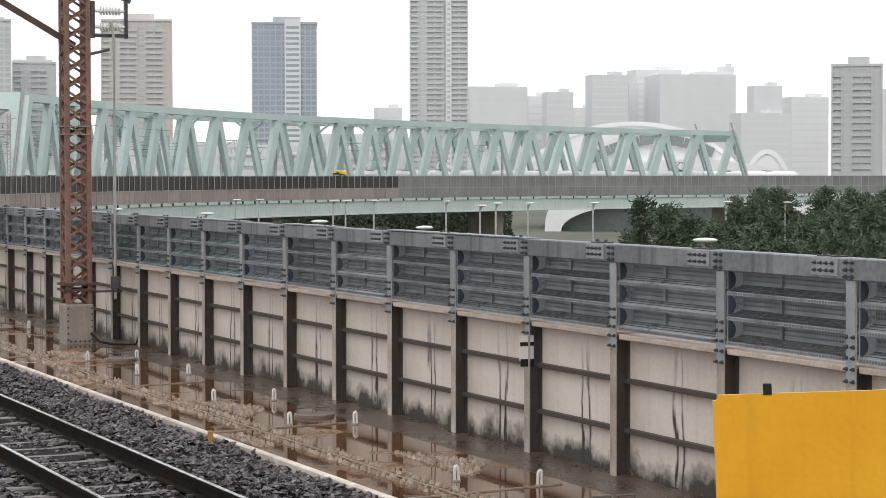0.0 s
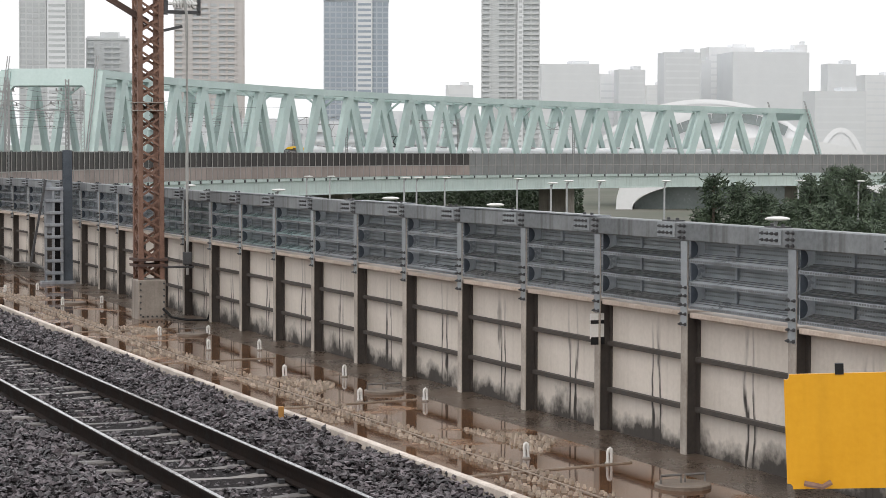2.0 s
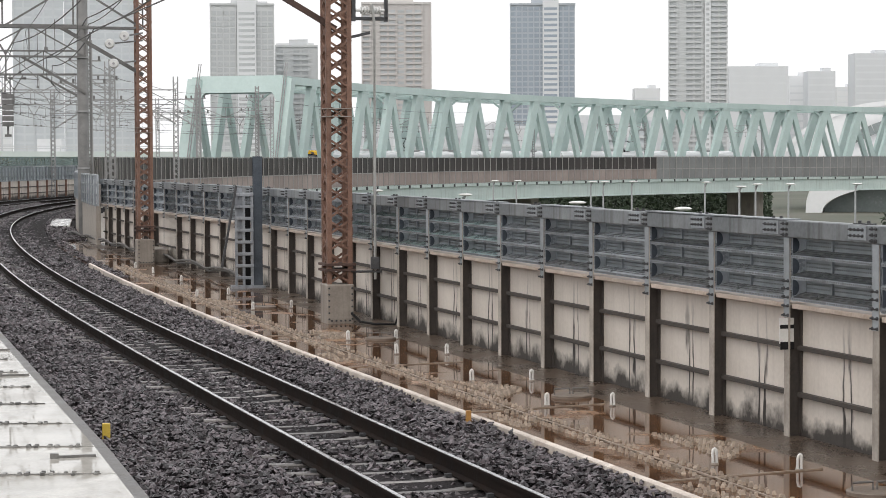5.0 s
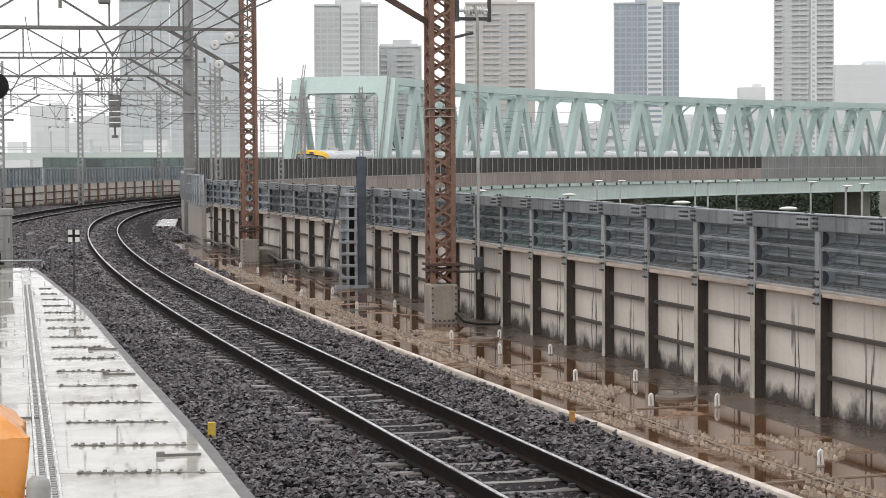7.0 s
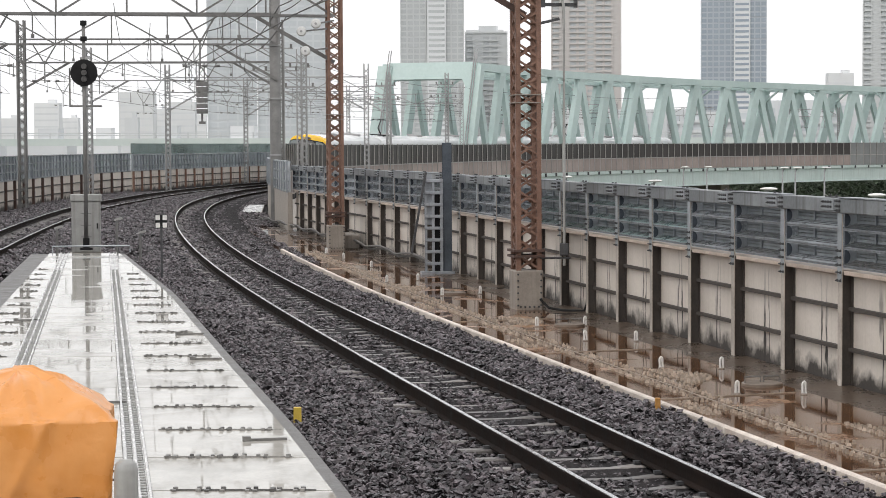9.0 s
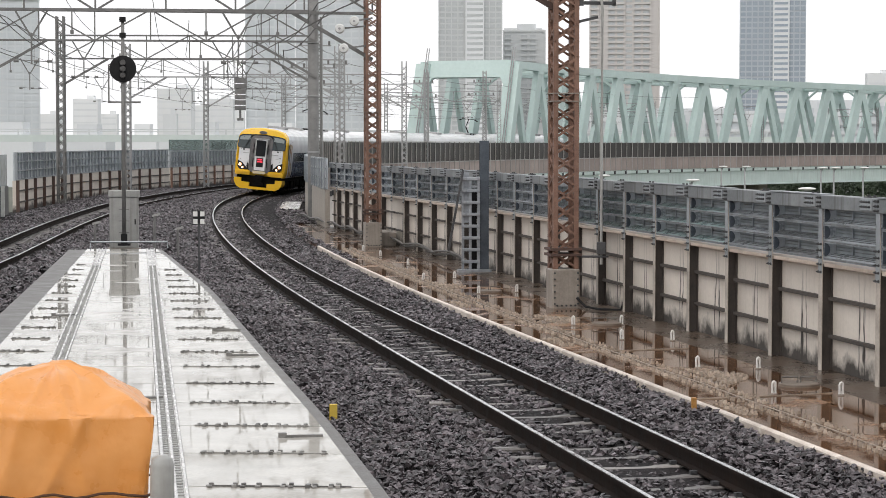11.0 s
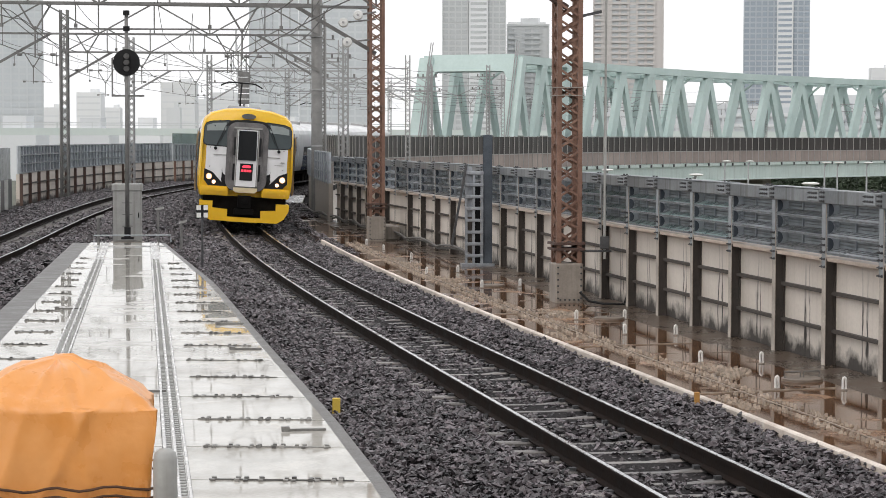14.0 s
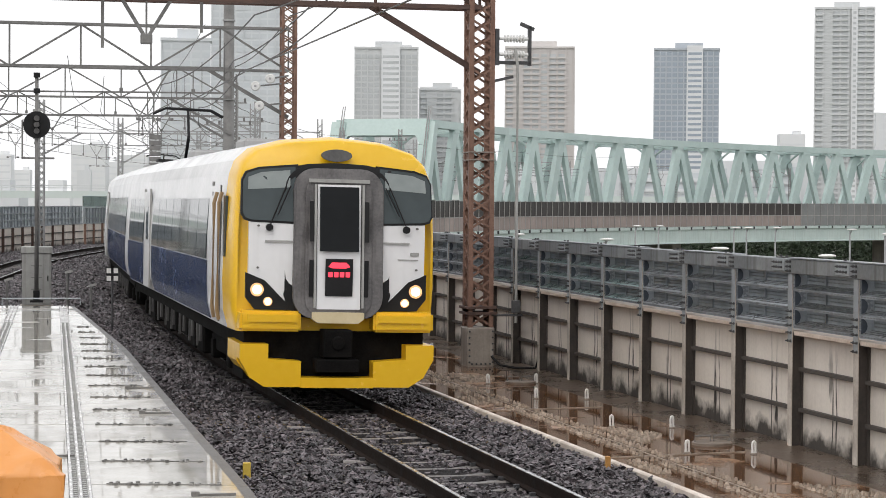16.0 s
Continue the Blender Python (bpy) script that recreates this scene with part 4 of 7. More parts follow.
        for f in (0.02, 0.98):
            for e in (-0.012, 0.012):
                a, b = Q(f + e, 0.5), Q(f + e, zt_ + 1.6)
                bm = bmesh.new()
                rod(bm, a + Vector((0, -0.8, 0)), b + Vector((0, -0.8, 0)), 0.05, n=6)
                part("portal_pipe", bm, GANTRY_PALE, root, "thin upright pipe on the portal")
    return root


truss_bridge()


# ---- overhead line poles and gantries ----
def lattice_post(root, x, y, z0, z1, w, mat, step=None, name="pole", heading=0.0):
    """Four angle legs with crossed lacing."""
    c = w * 0.18
    for sx in (-1, 1):
        for sy in (-1, 1):
            bm = bmesh.new()
            box(bm, sx * w / 2 - (c if sx > 0 else 0), sy * w / 2 - (c if sy > 0 else 0), z0, sx * w / 2 + (0 if sx > 0 else c), sy * w / 2 + (0 if sy > 0 else c), z1)
            legs = part("leg", bm, mat, root)
            legs.matrix_basis = pose(x, y, 0, 0, 0, -math.degrees(heading))
    bm = bmesh.new()
    step = step or w
    n = max(1, int((z1 - z0) / step))
    t = w * 0.1
    for i in range(n):
        a, b = z0 + i * step, z0 + (i + 1) * step
        for e in (-w / 2 + t / 2, w / 2 - t / 2):
            bar(bm, (-w / 2, e, a), (w / 2, e, b), t * 0.85, t * 0.4, (0, 1, 0))
            bar(bm, (w / 2, e, a), (-w / 2, e, b), t * 0.85, t * 0.4, (0, 1, 0))
            bar(bm, (e, -w / 2, a), (e, w / 2, b), t * 0.85, t * 0.4, (1, 0, 0))
            bar(bm, (e, w / 2, a), (e, -w / 2, b), t * 0.85, t * 0.4, (1, 0, 0))
    lac = tagged(part("lacing", bm, mat, root), kind="stuff")
    lac.matrix_basis = pose(x, y, 0, 0, 0, -math.degrees(heading))
    return legs


def gantry(pr, pl, z0, z1, w, mat, label, left=True, h=None, hangers=2, heavy=0.06, wl=None, knee=None):
    """Posts at pr and pl with a braced beam between heights z0 and z1."""
    root = tagged(new("catenary_gantry"), label, "gantry", "overhead line gantries")
    h = h or z1 + 0.9
    if w:
        lattice_post(root, pr[0], pr[1], -0.2, h, w, mat)
    if left:
        lattice_post(root, pl[0], pl[1], -0.2, h, wl or w, mat)
    a, b = Vector((*pr, 0)), Vector((*pl, 0))
    d = (b - a)
    n = max(4, int(d.length / 1.9))
    for z, nm in ((z0, "lower_chord"), (z1, "upper_chord")):
        bm = bmesh.new()
        for e in (-0.18, 0.18):
            off = Vector((-d.y, d.x, 0)).normalized() * e
            bar(bm, a + off + Vector((0, 0, z)), b + off + Vector((0, 0, z)), heavy)
        part(nm, bm, mat, root)
    for i in range(n + 1):
        p = a + d * (i / n)
        bm = bmesh.new()
        bar(bm, p + Vector((0, 0, z0)), p + Vector((0, 0, z1)), heavy * 0.75)
        part("strut", bm, mat, root)
        if i < n:
            q = a + d * ((i + 1) / n)
            u, v = (z0, z1) if i % 2 == 0 else (z1, z0)
            bm = bmesh.new()
            bar(bm, p + Vector((0, 0, u)), q + Vector((0, 0, v)), heavy * 0.9)
            part("brace", bm, mat, root)
    for k in range(hangers):
        c = a + d * (0.28 + 0.42 * k)
        t = d.normalized()
        bm = bmesh.new()
        tip = c + Vector((0, 0, z0 - 0.75))
        bar(bm, c - t * 0.45 + Vector((0, 0, z0)), tip, heavy * 0.8)
        bar(bm, c + t * 0.45 + Vector((0, 0, z0)), tip, heavy * 0.8)
        rod(bm, tip + Vector((0, 0, 0.12)), tip - Vector((0, 0, 0.75)), heavy * 0.4)
        bar(bm, tip - Vector((0, 0, 0.7)) - t * 0.9, tip - Vector((0, 0, 0.62)) + t * 0.5, heavy * 0.35)
        bar(bm, tip - t * 0.85 - Vector((0, 0, 0.65)), tip + Vector((0, 0, 0.1)), heavy * 0.3)
        part("hanger", bm, mat, root)
        for e in (-0.55, -0.2, 0.35):
            bm = bmesh.new()
            lo = tip + t * e - Vector((0, 0, 0.66))
            rod(bm, lo, lo + t * 0.14, 0.04, n=10)
            part("insulator", bm, GANTRY, root, "dark insulator on the drop arm")
        for e in (-1.1, 0.9):
            bm = bmesh.new()
            lo = c + t * e + Vector((0, 0, z0))
            bar(bm, lo, lo - Vector((0, 0, 0.55)), heavy * 0.5)
            part("drop_rod", bm, mat, root)
            bm = bmesh.new()
            rod(bm, lo - Vector((0, 0, 0.66)), lo - Vector((0, 0, 0.55)), 0.05, n=10)
            part("insulator", bm, GANTRY, root, "dark insulator under the beam")
    if knee:
        bm = bmesh.new()
        t = d.normalized()
        bar(bm, a + Vector((0, 0, z0 - knee)), a + t * knee * 1.75 + Vector((0, 0, z0)), 0.07, 0.1)
        part("knee_brace", bm, mat, root)
        bm = bmesh.new()
        bar(bm, b + Vector((0, 0, z0 - knee)), b - t * knee * 1.75 + Vector((0, 0, z0)), 0.07, 0.1)
        part("knee_brace", bm, mat, root)
    return root


def near_pole(x, y, w, label, spread):
    """A rust-brown lattice pole on a concrete pedestal."""
    root = tagged(new("catenary_pole"), label, "pole", "rust-brown poles")
    bm = bmesh.new()
    box(bm, -w * 0.55, -w * 0.55, -0.2, w * 0.55, w * 0.55, 0.52)
    bevel(bm, 0.02)
    ped = part("pedestal", bm, PEDESTAL, root, "stained concrete pedestal with bolted edges")
    bm = bmesh.new()
    for sx in (-1, 1):
        for k in range(6):
            rod(bm, (sx * w * 0.46, -w * 0.55, -0.1 + k * 0.11), (sx * w * 0.46, -w * 0.55 - 0.02, -0.1 + k * 0.11), 0.018, n=6)
    for k in range(5):
        rod(bm, (-w * 0.36 + k * w * 0.18, -w * 0.55, -0.13), (-w * 0.36 + k * w * 0.18, -w * 0.55 - 0.02, -0.13), 0.018, n=6)
    tagged(part("rivets", bm, BOLT, ped), kind="stuff")
    lattice_post(root, 0, 0, 0.52, 9.2, w, RUST, step=0.29)
    for z, k in ((0.75, 0.62), (0.85, 0.62)):
        bm = bmesh.new()
        box(bm, -w * k, -w * 0.58, z, w * k, w * 0.58, z + 0.045)
        part("band", bm, RUST_DARK, root)
    for z in (3.5, 3.64):
        bm = bmesh.new()
        box(bm, -w * 0.54, -w * 0.54, z, w * 0.54, w * 0.54, z + 0.016)
        part("wire_wrap", bm, PEDESTAL, root, "thin pale wire wrapped round the pole")
    root.matrix_basis = pose(x, y, 0, 0, 0, 13)
    return root


near_pole(0.5, 37.5, 0.46, "rust-brown steel lattice pole on a stained concrete pedestal beside the wall", 1)
near_pole(-4.62, 59.3, 0.44, "rust-brown steel lattice pole further along the wall", 1)

g1 = gantry((0.5, 37.5), (-10.6, 34.9), 6.22, 7.4, 0, RUST_DARK, "dark rusty gantry beam over the tracks at the near pole", left=False, hangers=0, heavy=0.075, knee=1.15)
vm = Vector((-5.27, 36.15, 6.22))
vt = Vector((-0.974, -0.228, 0))
for e in (-0.42, 0.42, 0.0):
    bm = bmesh.new()
    bar(bm, vm + vt * e, vm + vt * e * 0.1 - Vector((0, 0, 0.62)), 0.06 if e else 0.03)
    part("hanger", bm, GANTRY, g1)
bm = bmesh.new()
bar(bm, vm - vt * 0.1 - Vector((0, 0, 0.68)), vm + vt * 0.1 - Vector((0, 0, 0.68)), 0.14, 0.18)
bevel(bm, 0.02)
part("clamp", bm, GANTRY, g1)
for e, dz in ((-0.75, 0.85), (0.95, 0.55)):
    bm = bmesh.new()
    bar(bm, vm - vt * e, vm - vt * e - Vector((0, 0, dz)), 0.05)
    part("drop_rod", bm, GANTRY, g1)
g2 = gantry((-4.62, 59.3), (-17.8, 56.2), 6.43, 7.62, 0, GANTRY, "dark grey lattice gantry beam over both tracks", left=True, wl=0.4, hangers=3, knee=1.3)
g3 = gantry((-8.6, 82.0), (-21.3, 80.0), 6.75, 7.95, 0, GANTRY, "grey lattice gantry beam held by a round column", left=True, wl=0.4, hangers=3, knee=1.4)
g4 = gantry((-10.4, 100.0), (-22.6, 99.0), 6.8, 7.9, 0.33, GANTRY, "grey lattice gantry spanning both tracks", wl=0.4, hangers=3, knee=1.3)
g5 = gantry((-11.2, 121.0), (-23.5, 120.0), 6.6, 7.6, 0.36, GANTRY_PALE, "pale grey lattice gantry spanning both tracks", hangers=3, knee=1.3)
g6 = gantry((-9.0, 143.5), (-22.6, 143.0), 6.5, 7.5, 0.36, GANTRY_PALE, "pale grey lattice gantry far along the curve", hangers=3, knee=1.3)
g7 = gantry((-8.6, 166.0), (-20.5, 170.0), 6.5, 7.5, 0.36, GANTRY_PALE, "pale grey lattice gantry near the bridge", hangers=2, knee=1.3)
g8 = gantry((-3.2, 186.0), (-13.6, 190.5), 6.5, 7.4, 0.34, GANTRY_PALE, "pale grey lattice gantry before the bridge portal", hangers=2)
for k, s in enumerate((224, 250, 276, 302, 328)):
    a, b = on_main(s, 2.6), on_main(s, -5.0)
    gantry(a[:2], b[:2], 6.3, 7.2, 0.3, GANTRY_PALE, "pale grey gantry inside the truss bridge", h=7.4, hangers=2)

def line_post(x, y, h, w):
    """A slim pale lattice post with two short brackets."""
    root = tagged(new("catenary_pole"), "slim pale grey lattice pole with short brackets", "pole", "pale lattice poles")
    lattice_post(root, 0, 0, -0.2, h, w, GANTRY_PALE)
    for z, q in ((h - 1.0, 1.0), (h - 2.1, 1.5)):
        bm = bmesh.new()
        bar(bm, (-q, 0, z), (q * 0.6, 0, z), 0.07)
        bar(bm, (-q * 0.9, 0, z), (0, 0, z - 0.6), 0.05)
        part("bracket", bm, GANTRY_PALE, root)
        for e in (-q * 0.9, -q * 0.5, q * 0.5):
            bm = bmesh.new()
            rod(bm, (e, 0, z), (e, 0, z + 0.22), 0.06, n=8)
            part("insulator", bm, GANTRY, root, "dark insulator on the bracket")
    root.matrix_basis = pose(x, y, 0, 0, 0, 8)


for q, o, h in ((118, 3.9, 8.6), (132, 4.3, 8.2), (176, 4.6, 8.4), (196, 4.8, 9.0)):
    x, y, z, hd_ = on_main(q, o)
    line_post(x, y, h, 0.34)

col = tagged(new("round_column"), "tall grey round steel column behind the curved wall", "column")
bm = bmesh.new()
rod(bm, (0, 0, -9), (0, 0, 11.2), 0.23, 0.21, 20)
part("shaft", bm, GANTRY, col, smooth=True)
for z in (2.4, 4.6, 6.7, 7.9, 9.8):
    bm = bmesh.new()
    rod(bm, (0, 0, z), (0, 0, z + 0.07), 0.25, n=20)
    part("band", bm, GANTRY_PALE, col)
bm = bmesh.new()
rod(bm, (0, 0, 11.2), (0, 0, 13.0), 0.03)
part("finial", bm, GANTRY, col)
col.matrix_basis = pose(-8.74, 82.2, 0)

# insulator bracket and cable pipe beside the near pole
ins = tagged(new("insulator_bracket"), "dark steel bracket with two ribbed white insulators on the pole", "insulator")
bm = bmesh.new()
bar(bm, (0.2, 0, 5.25), (0.95, 0, 5.25), 0.06)
bar(bm, (0.32, 0, 5.2), (0.32, 0, 5.85), 0.07)
bar(bm, (0.92, 0, 5.2), (0.92, 0, 5.9), 0.06)
bar(bm, (0.75, 0, 5.95), (1.0, 0, 5.85), 0.06)
bar(bm, (0.2, 0, 4.9), (0.62, 0, 5.0), 0.05)
part("frame", bm, BOLT, ins)
for z in (5.4, 5.68):
    bm = bmesh.new()
    rings = [(0.03, 0.36)]
    for j in range(7):
        rings += [(0.03, 0.455 + j * 0.055), (0.07, 0.462 + j * 0.055), (0.066, 0.485 + j * 0.055), (0.03, 0.492 + j * 0.055)]
    lathe(bm, rings + [(0.03, 0.9)], 12)
    bmesh.ops.transform(bm, matrix=pose(0, 0, z, 0, 90, 0), verts=bm.verts)
    part("insulator", bm, PORCELAIN, ins, "ribbed white porcelain insulator")
ins.matrix_basis = pose(0.5, 37.3, 0, 0, 0, 13)

pipe = tagged(new("cable_pipe"), "thin grey upright cable pipe with a box near its foot", "pipe")
bm = bmesh.new()
tube(bm, [(0, 0, 0.6), (0, 0, 3.0), (0.0, 0, 5.2), (-0.05, 0, 5.5)], 0.026, 8)
part("pipe", bm, CAB_GREY, pipe)
bm = bmesh.new()
box(bm, -0.08, -0.07, 0.78, 0.08, 0.07, 1.0)
box(bm, -0.5, -0.03, 0.72, 0.12, 0.03, 0.76)
bevel(bm, 0.01)
part("box", bm, BOLT, pipe)
pipe.matrix_basis = pose(1.18, 37.35, 0)

fc = tagged(new("floor_cable"), "loose dark cable curving over the slab to the wall", "cable")
bm = bmesh.new()
tube(bm, [(0.75, 37.3, 0.0), (0.9, 37.1, -0.14), (1.15, 36.75, -0.155), (1.5, 36.6, -0.15), (1.62, 36.9, 0.1)], 0.022)
part("cable_run", bm, BLACK, fc)
wc = tagged(new("wall_cable"), "grey cable bundle sagging along the foot of the wall", "cable")
bm = bmesh.new()
for e in (0.0, 0.07):
    pts = []
    for k in range(33):
        y = 50 + k
        pts.append((wall_line(y) - 0.14 - e, y, -0.12 + 0.12 * abs(math.sin(k * 0.8)) + e))
    tube(bm, pts, 0.03)
part("cable_run", bm, CABLE, wc)


# ---- wires ----
def wire(name, pts, r, label, sag=0.0, category="wire"):
    bm = bmesh.new()
    out = []
    for a, b in zip(pts, pts[1:]):
        for k in range(8):
            f = k / 8
            out.append([a[i] + (b[i] - a[i]) * f - (sag * 4 * f * (1 - f) if i == 2 else 0) for i in range(3)])
    out.append(pts[-1])
    tube(bm, out, r, 5)
    return tagged(obj(name, bm, WIRE), label, category)


GS = (28, 50.5, 73, 96, 114, 136, 158, 182, 205, 232, 260)
for off, nm in ((lambda s: 0.0, "main track"), (second, "second track")):
    wire("contact_wire", [on_main(s, off(s), 5.1)[:3] for s in GS], 0.012, "thin contact wire over the " + nm)
    wire("messenger_wire", [on_main(s, off(s), 6.0)[:3] for s in GS], 0.014, "sagging messenger wire over the " + nm, 0.25)
for off, nm in ((lambda q: 0.0, "main"), (second, "second")):
    for q0, q1 in zip(GS[1:7], GS[2:8]):
        for k in range(1, 5):
            f = k / 5
            q = q0 + (q1 - q0) * f
            x, y, z, h = on_main(q, off(q))
            bm = bmesh.new()
            rod(bm, (x, y, 5.1), (x, y, 6.0 - 1.0 * f * (1 - f)), 0.007, n=5)
            tagged(obj("dropper_wire", bm, WIRE), "thin dropper between the messenger and contact wires", "wire", "dropper wires")
for o, z, g in ((-1.6, 6.2, 0.14), (-2.6, 6.75, 0.1), (-5.2, 7.1, 0.14), (-9.6, 6.9, 0.16), (1.2, 7.7, 0.12)):
    wire("feeder_wire", [on_main(q, o, z)[:3] for q in GS[2:]], 0.01, "thin feeder wire strung between the gantries", g)
wire("feeder_wire", [on_main(s, 3.6, 8.0)[:3] for s in GS[1:]], 0.016, "feeder wire along the pole tops", 0.25)
wire("feeder_wire", [on_main(s, 2.2, 6.4 if s > 60 else 6.9)[:3] for s in GS[1:]], 0.016, "feeder wire from pole to pole", 0.3)
wire("feeder_wire", [on_main(s, 2.0, 6.7 if s > 60 else 7.3)[:3] for s in GS[1:]], 0.016, "second feeder wire from pole to pole", 0.3)
wire("feeder_wire", [on_main(s, -8.4, 7.6)[:3] for s in GS[2:]], 0.016, "feeder wire along the far poles", 0.2)
wire("return_wire", [on_main(s, -6.8, 6.3)[:3] for s in GS[2:]], 0.014, "return wire below the gantries", 0.18)


# ---- ladder frame by the wall ----
lad = tagged(new("ladder_frame"), "pale blue-grey steel ladder frame with a tall dark post", "ladder")
bm = bmesh.new()
box(bm, -0.1, -0.09, -0.2, 0.1, -0.075, 2.82)
box(bm, -0.1, 0.075, -0.2, 0.1, 0.09, 2.82)
box(bm, -0.008, -0.075, -0.2, 0.008, 0.075, 2.82)
part("post", bm, LADDER, lad, "tall dark blue-grey steel post")
for x, top in ((-0.5, 2.13), (-0.33, 2.0), (-0.14, 2.0)):
    bm = bmesh.new()
    box(bm, x - 0.03, -0.14, -0.19, x + 0.03, -0.08, top)
    bevel(bm, 0.006)
    part("stile", bm, LADDER_PALE, lad)
for k in range(8):
    z = 0.06 + k * 0.27
    bm = bmesh.new()
    box(bm, -0.53, -0.16, z - 0.035, -0.11, -0.1, z + 0.035)
    bevel(bm, 0.008)
    part("rung", bm, LADDER_PALE, lad)
bm = bmesh.new()
box(bm, -0.47, -0.075, 0.95, -0.36, -0.06, 2.1)
part("guard_plate", bm, LADDER_PALE, lad, "pale weathered guard plate")
# added black sheet behind the rungs, painting the shade of an open gap
bm = bmesh.new()
box(bm, -0.3, 0.05, -0.19, -0.16, 0.065, 1.66)
part("gap_shade_plate", bm, BLACK, lad, "black plate standing for the shaded gap")
bm = bmesh.new()
box(bm, -0.62, -0.3, -0.19, 0.14, 0.1, -0.12)
part("foot_plate", bm, LADDER_PALE, lad)
bm = bmesh.new()
bar(bm, (-0.5, -0.15, 2.15), (-0.84, -0.2, 0.3), 0.05, 0.06)
part("stay", bm, BOLT, lad, "dark slanting stay")
lad.matrix_basis = pose(-1.17, 47.9, 0, 0, 0, 8)

# white discs on the second pole's brace, and tension weights under a far gantry
for x, z in ((-5.48, 5.97), (-5.07, 6.18), (-5.37, 5.42)):
    di = tagged(new("disc_insulator"), "round white disc insulator on a short arm by the pole", "insulator", "disc insulators")
    bm = bmesh.new()
    rod(bm, (0, -0.06, 0), (0, 0.0, 0), 0.11, 0.14, 20)
    part("disc", bm, PORCELAIN, di)
    bm = bmesh.new()
    rod(bm, (0, -0.1, 0), (0, -0.061, 0), 0.035, n=12)
    part("pin", bm, GANTRY_PALE, di)
    bm = bmesh.new()
    bar(bm, (0, 0.02, 0), (-4.62 - x, 0.6, 0.12), 0.045)
    part("arm", bm, GANTRY, di)
    di.matrix_basis = pose(x, 58.6, z)
tw = tagged(new("tension_weight"), "stack of dark tension weights hanging below the gantry", "weight")
for k in range(6):
    bm = bmesh.new()
    rod(bm, (0, 0, 4.34 + k * 0.26), (0, 0, 4.56 + k * 0.26), 0.27, n=16)
    part("weight", bm, GANTRY, tw)
for x in (-0.12, 0.12):
    bm = bmesh.new()
    rod(bm, (x, 0, 5.8), (x, 0, 6.8), 0.03)
    part("rod", bm, GANTRY, tw)
bm = bmesh.new()
rod(bm, (0, 0, 3.95), (0, 0, 4.35), 0.05)
rod(bm, (0, 0, 3.85), (0, 0, 3.97), 0.16, n=12)
part("guide", bm, GANTRY, tw)
tw.matrix_basis = pose(-14.05, 99.3, 0)

# ---- small signs on the wall ----
sg = tagged(new("wall_plate"), "small white plate with dark bands fixed to a wall post", "plate")
bm = bmesh.new()
box(bm, -0.13, -0.03, 0.8, 0.03, -0.015, 1.07)
part("board", bm, WHITE_PAINT, sg)
for x0, z0, z1 in ((-0.13, 0.96, 1.0), (-0.125, 0.74, 0.82)):
    bm = bmesh.new()
    box(bm, x0, -0.034, z0, x0 + 0.16, -0.0305, z1)
    part("band", bm, BLACK, sg)
sg.matrix_basis = pose(5.03, 21.6, 0, 0, 0, 13)
bm = bmesh.new()
box(bm, -0.3, -0.9, -0.19, 0.3, 0.9, 0.22)
bevel(bm, 0.03)
blk = tagged(obj("concrete_block", bm, PEDESTAL), "stained low concrete block against the foot of the wall", "block")
blk.matrix_basis = pose(wall_line(60.6) - 0.35, 60.6, 0, 0, 0, 13)


# ---- the deck walk at the platform's end ----
def on_deck(y, x, z=0.0):
    """A place on the deck walk, which runs straight: here s is simply y, and the offset is x."""
    return (x, y, z, math.atan(-0.21))


EDGE = ((11.0, -0.4), (15.1, -1.16), (19.2, -2.0), (26.0, -3.5), (36.6, -5.8), (51.5, -9.42), (60, -11.5))


def deck_edge(y, side):
    if side < 0:
        return -7.58 - 0.169 * (y - 30.7)
    for (y0, x0), (y1, x1) in zip(EDGE, EDGE[1:]):
        if y <= y1:
            return x0 + (x1 - x0) * (y - y0) / (y1 - y0)
    return EDGE[-1][1]


walkway = tagged(new("deck_walk"), "wet white deck walk with rows of small clips, narrowing to its end", "deck", kind="structure")
SJ = [12.2 + 1.68 * i for i in range(24)]
SJ = [s for s in SJ if s < 51.9]
Zw = 0.17


def split_r(s):
    return -2.67 - 0.19 * (s - 15.34)


def split_l(s):
    return -5.9 - 0.188 * (s - 25.8)


def quad_panel(a, b, f0, f1, z, mat, name, thick=0.06, gap=0.012):
    bm = bmesh.new()
    vs = []
    for zz in (z - thick, z):
        for s, f in ((a + gap, f0), (a + gap, f1), (b - gap, f1), (b - gap, f0)):
            x, y, q, h = on_deck(s, f(s))
            vs.append(bm.verts.new((x, y, zz)))
    for q in ((3, 2, 1, 0), (4, 5, 6, 7), (0, 1, 5, 4), (1, 2, 6, 5), (2, 3, 7, 6), (3, 0, 4, 7)):
        bm.faces.new([vs[i] for i in q])
    bmesh.ops.recalc_face_normals(bm, faces=bm.faces)
    return part(name, bm, mat, walkway)


def slot_lines(s0, s1, f, mat):
    for e, w in ((-0.085, 0.02), (0.0, 0.02), (0.085, 0.02)):
        bm = bmesh.new()
        sweep(bm, [on_deck(s0 + (s1 - s0) * k / 30, f(s0 + (s1 - s0) * k / 30) + e, Zw) for k in range(31)], [(-w / 2, -0.02), (w / 2, -0.02), (w / 2, 0.022), (-w / 2, 0.022)])
        part("strip_rim", bm, mat, walkway, "thin raised metal rim")


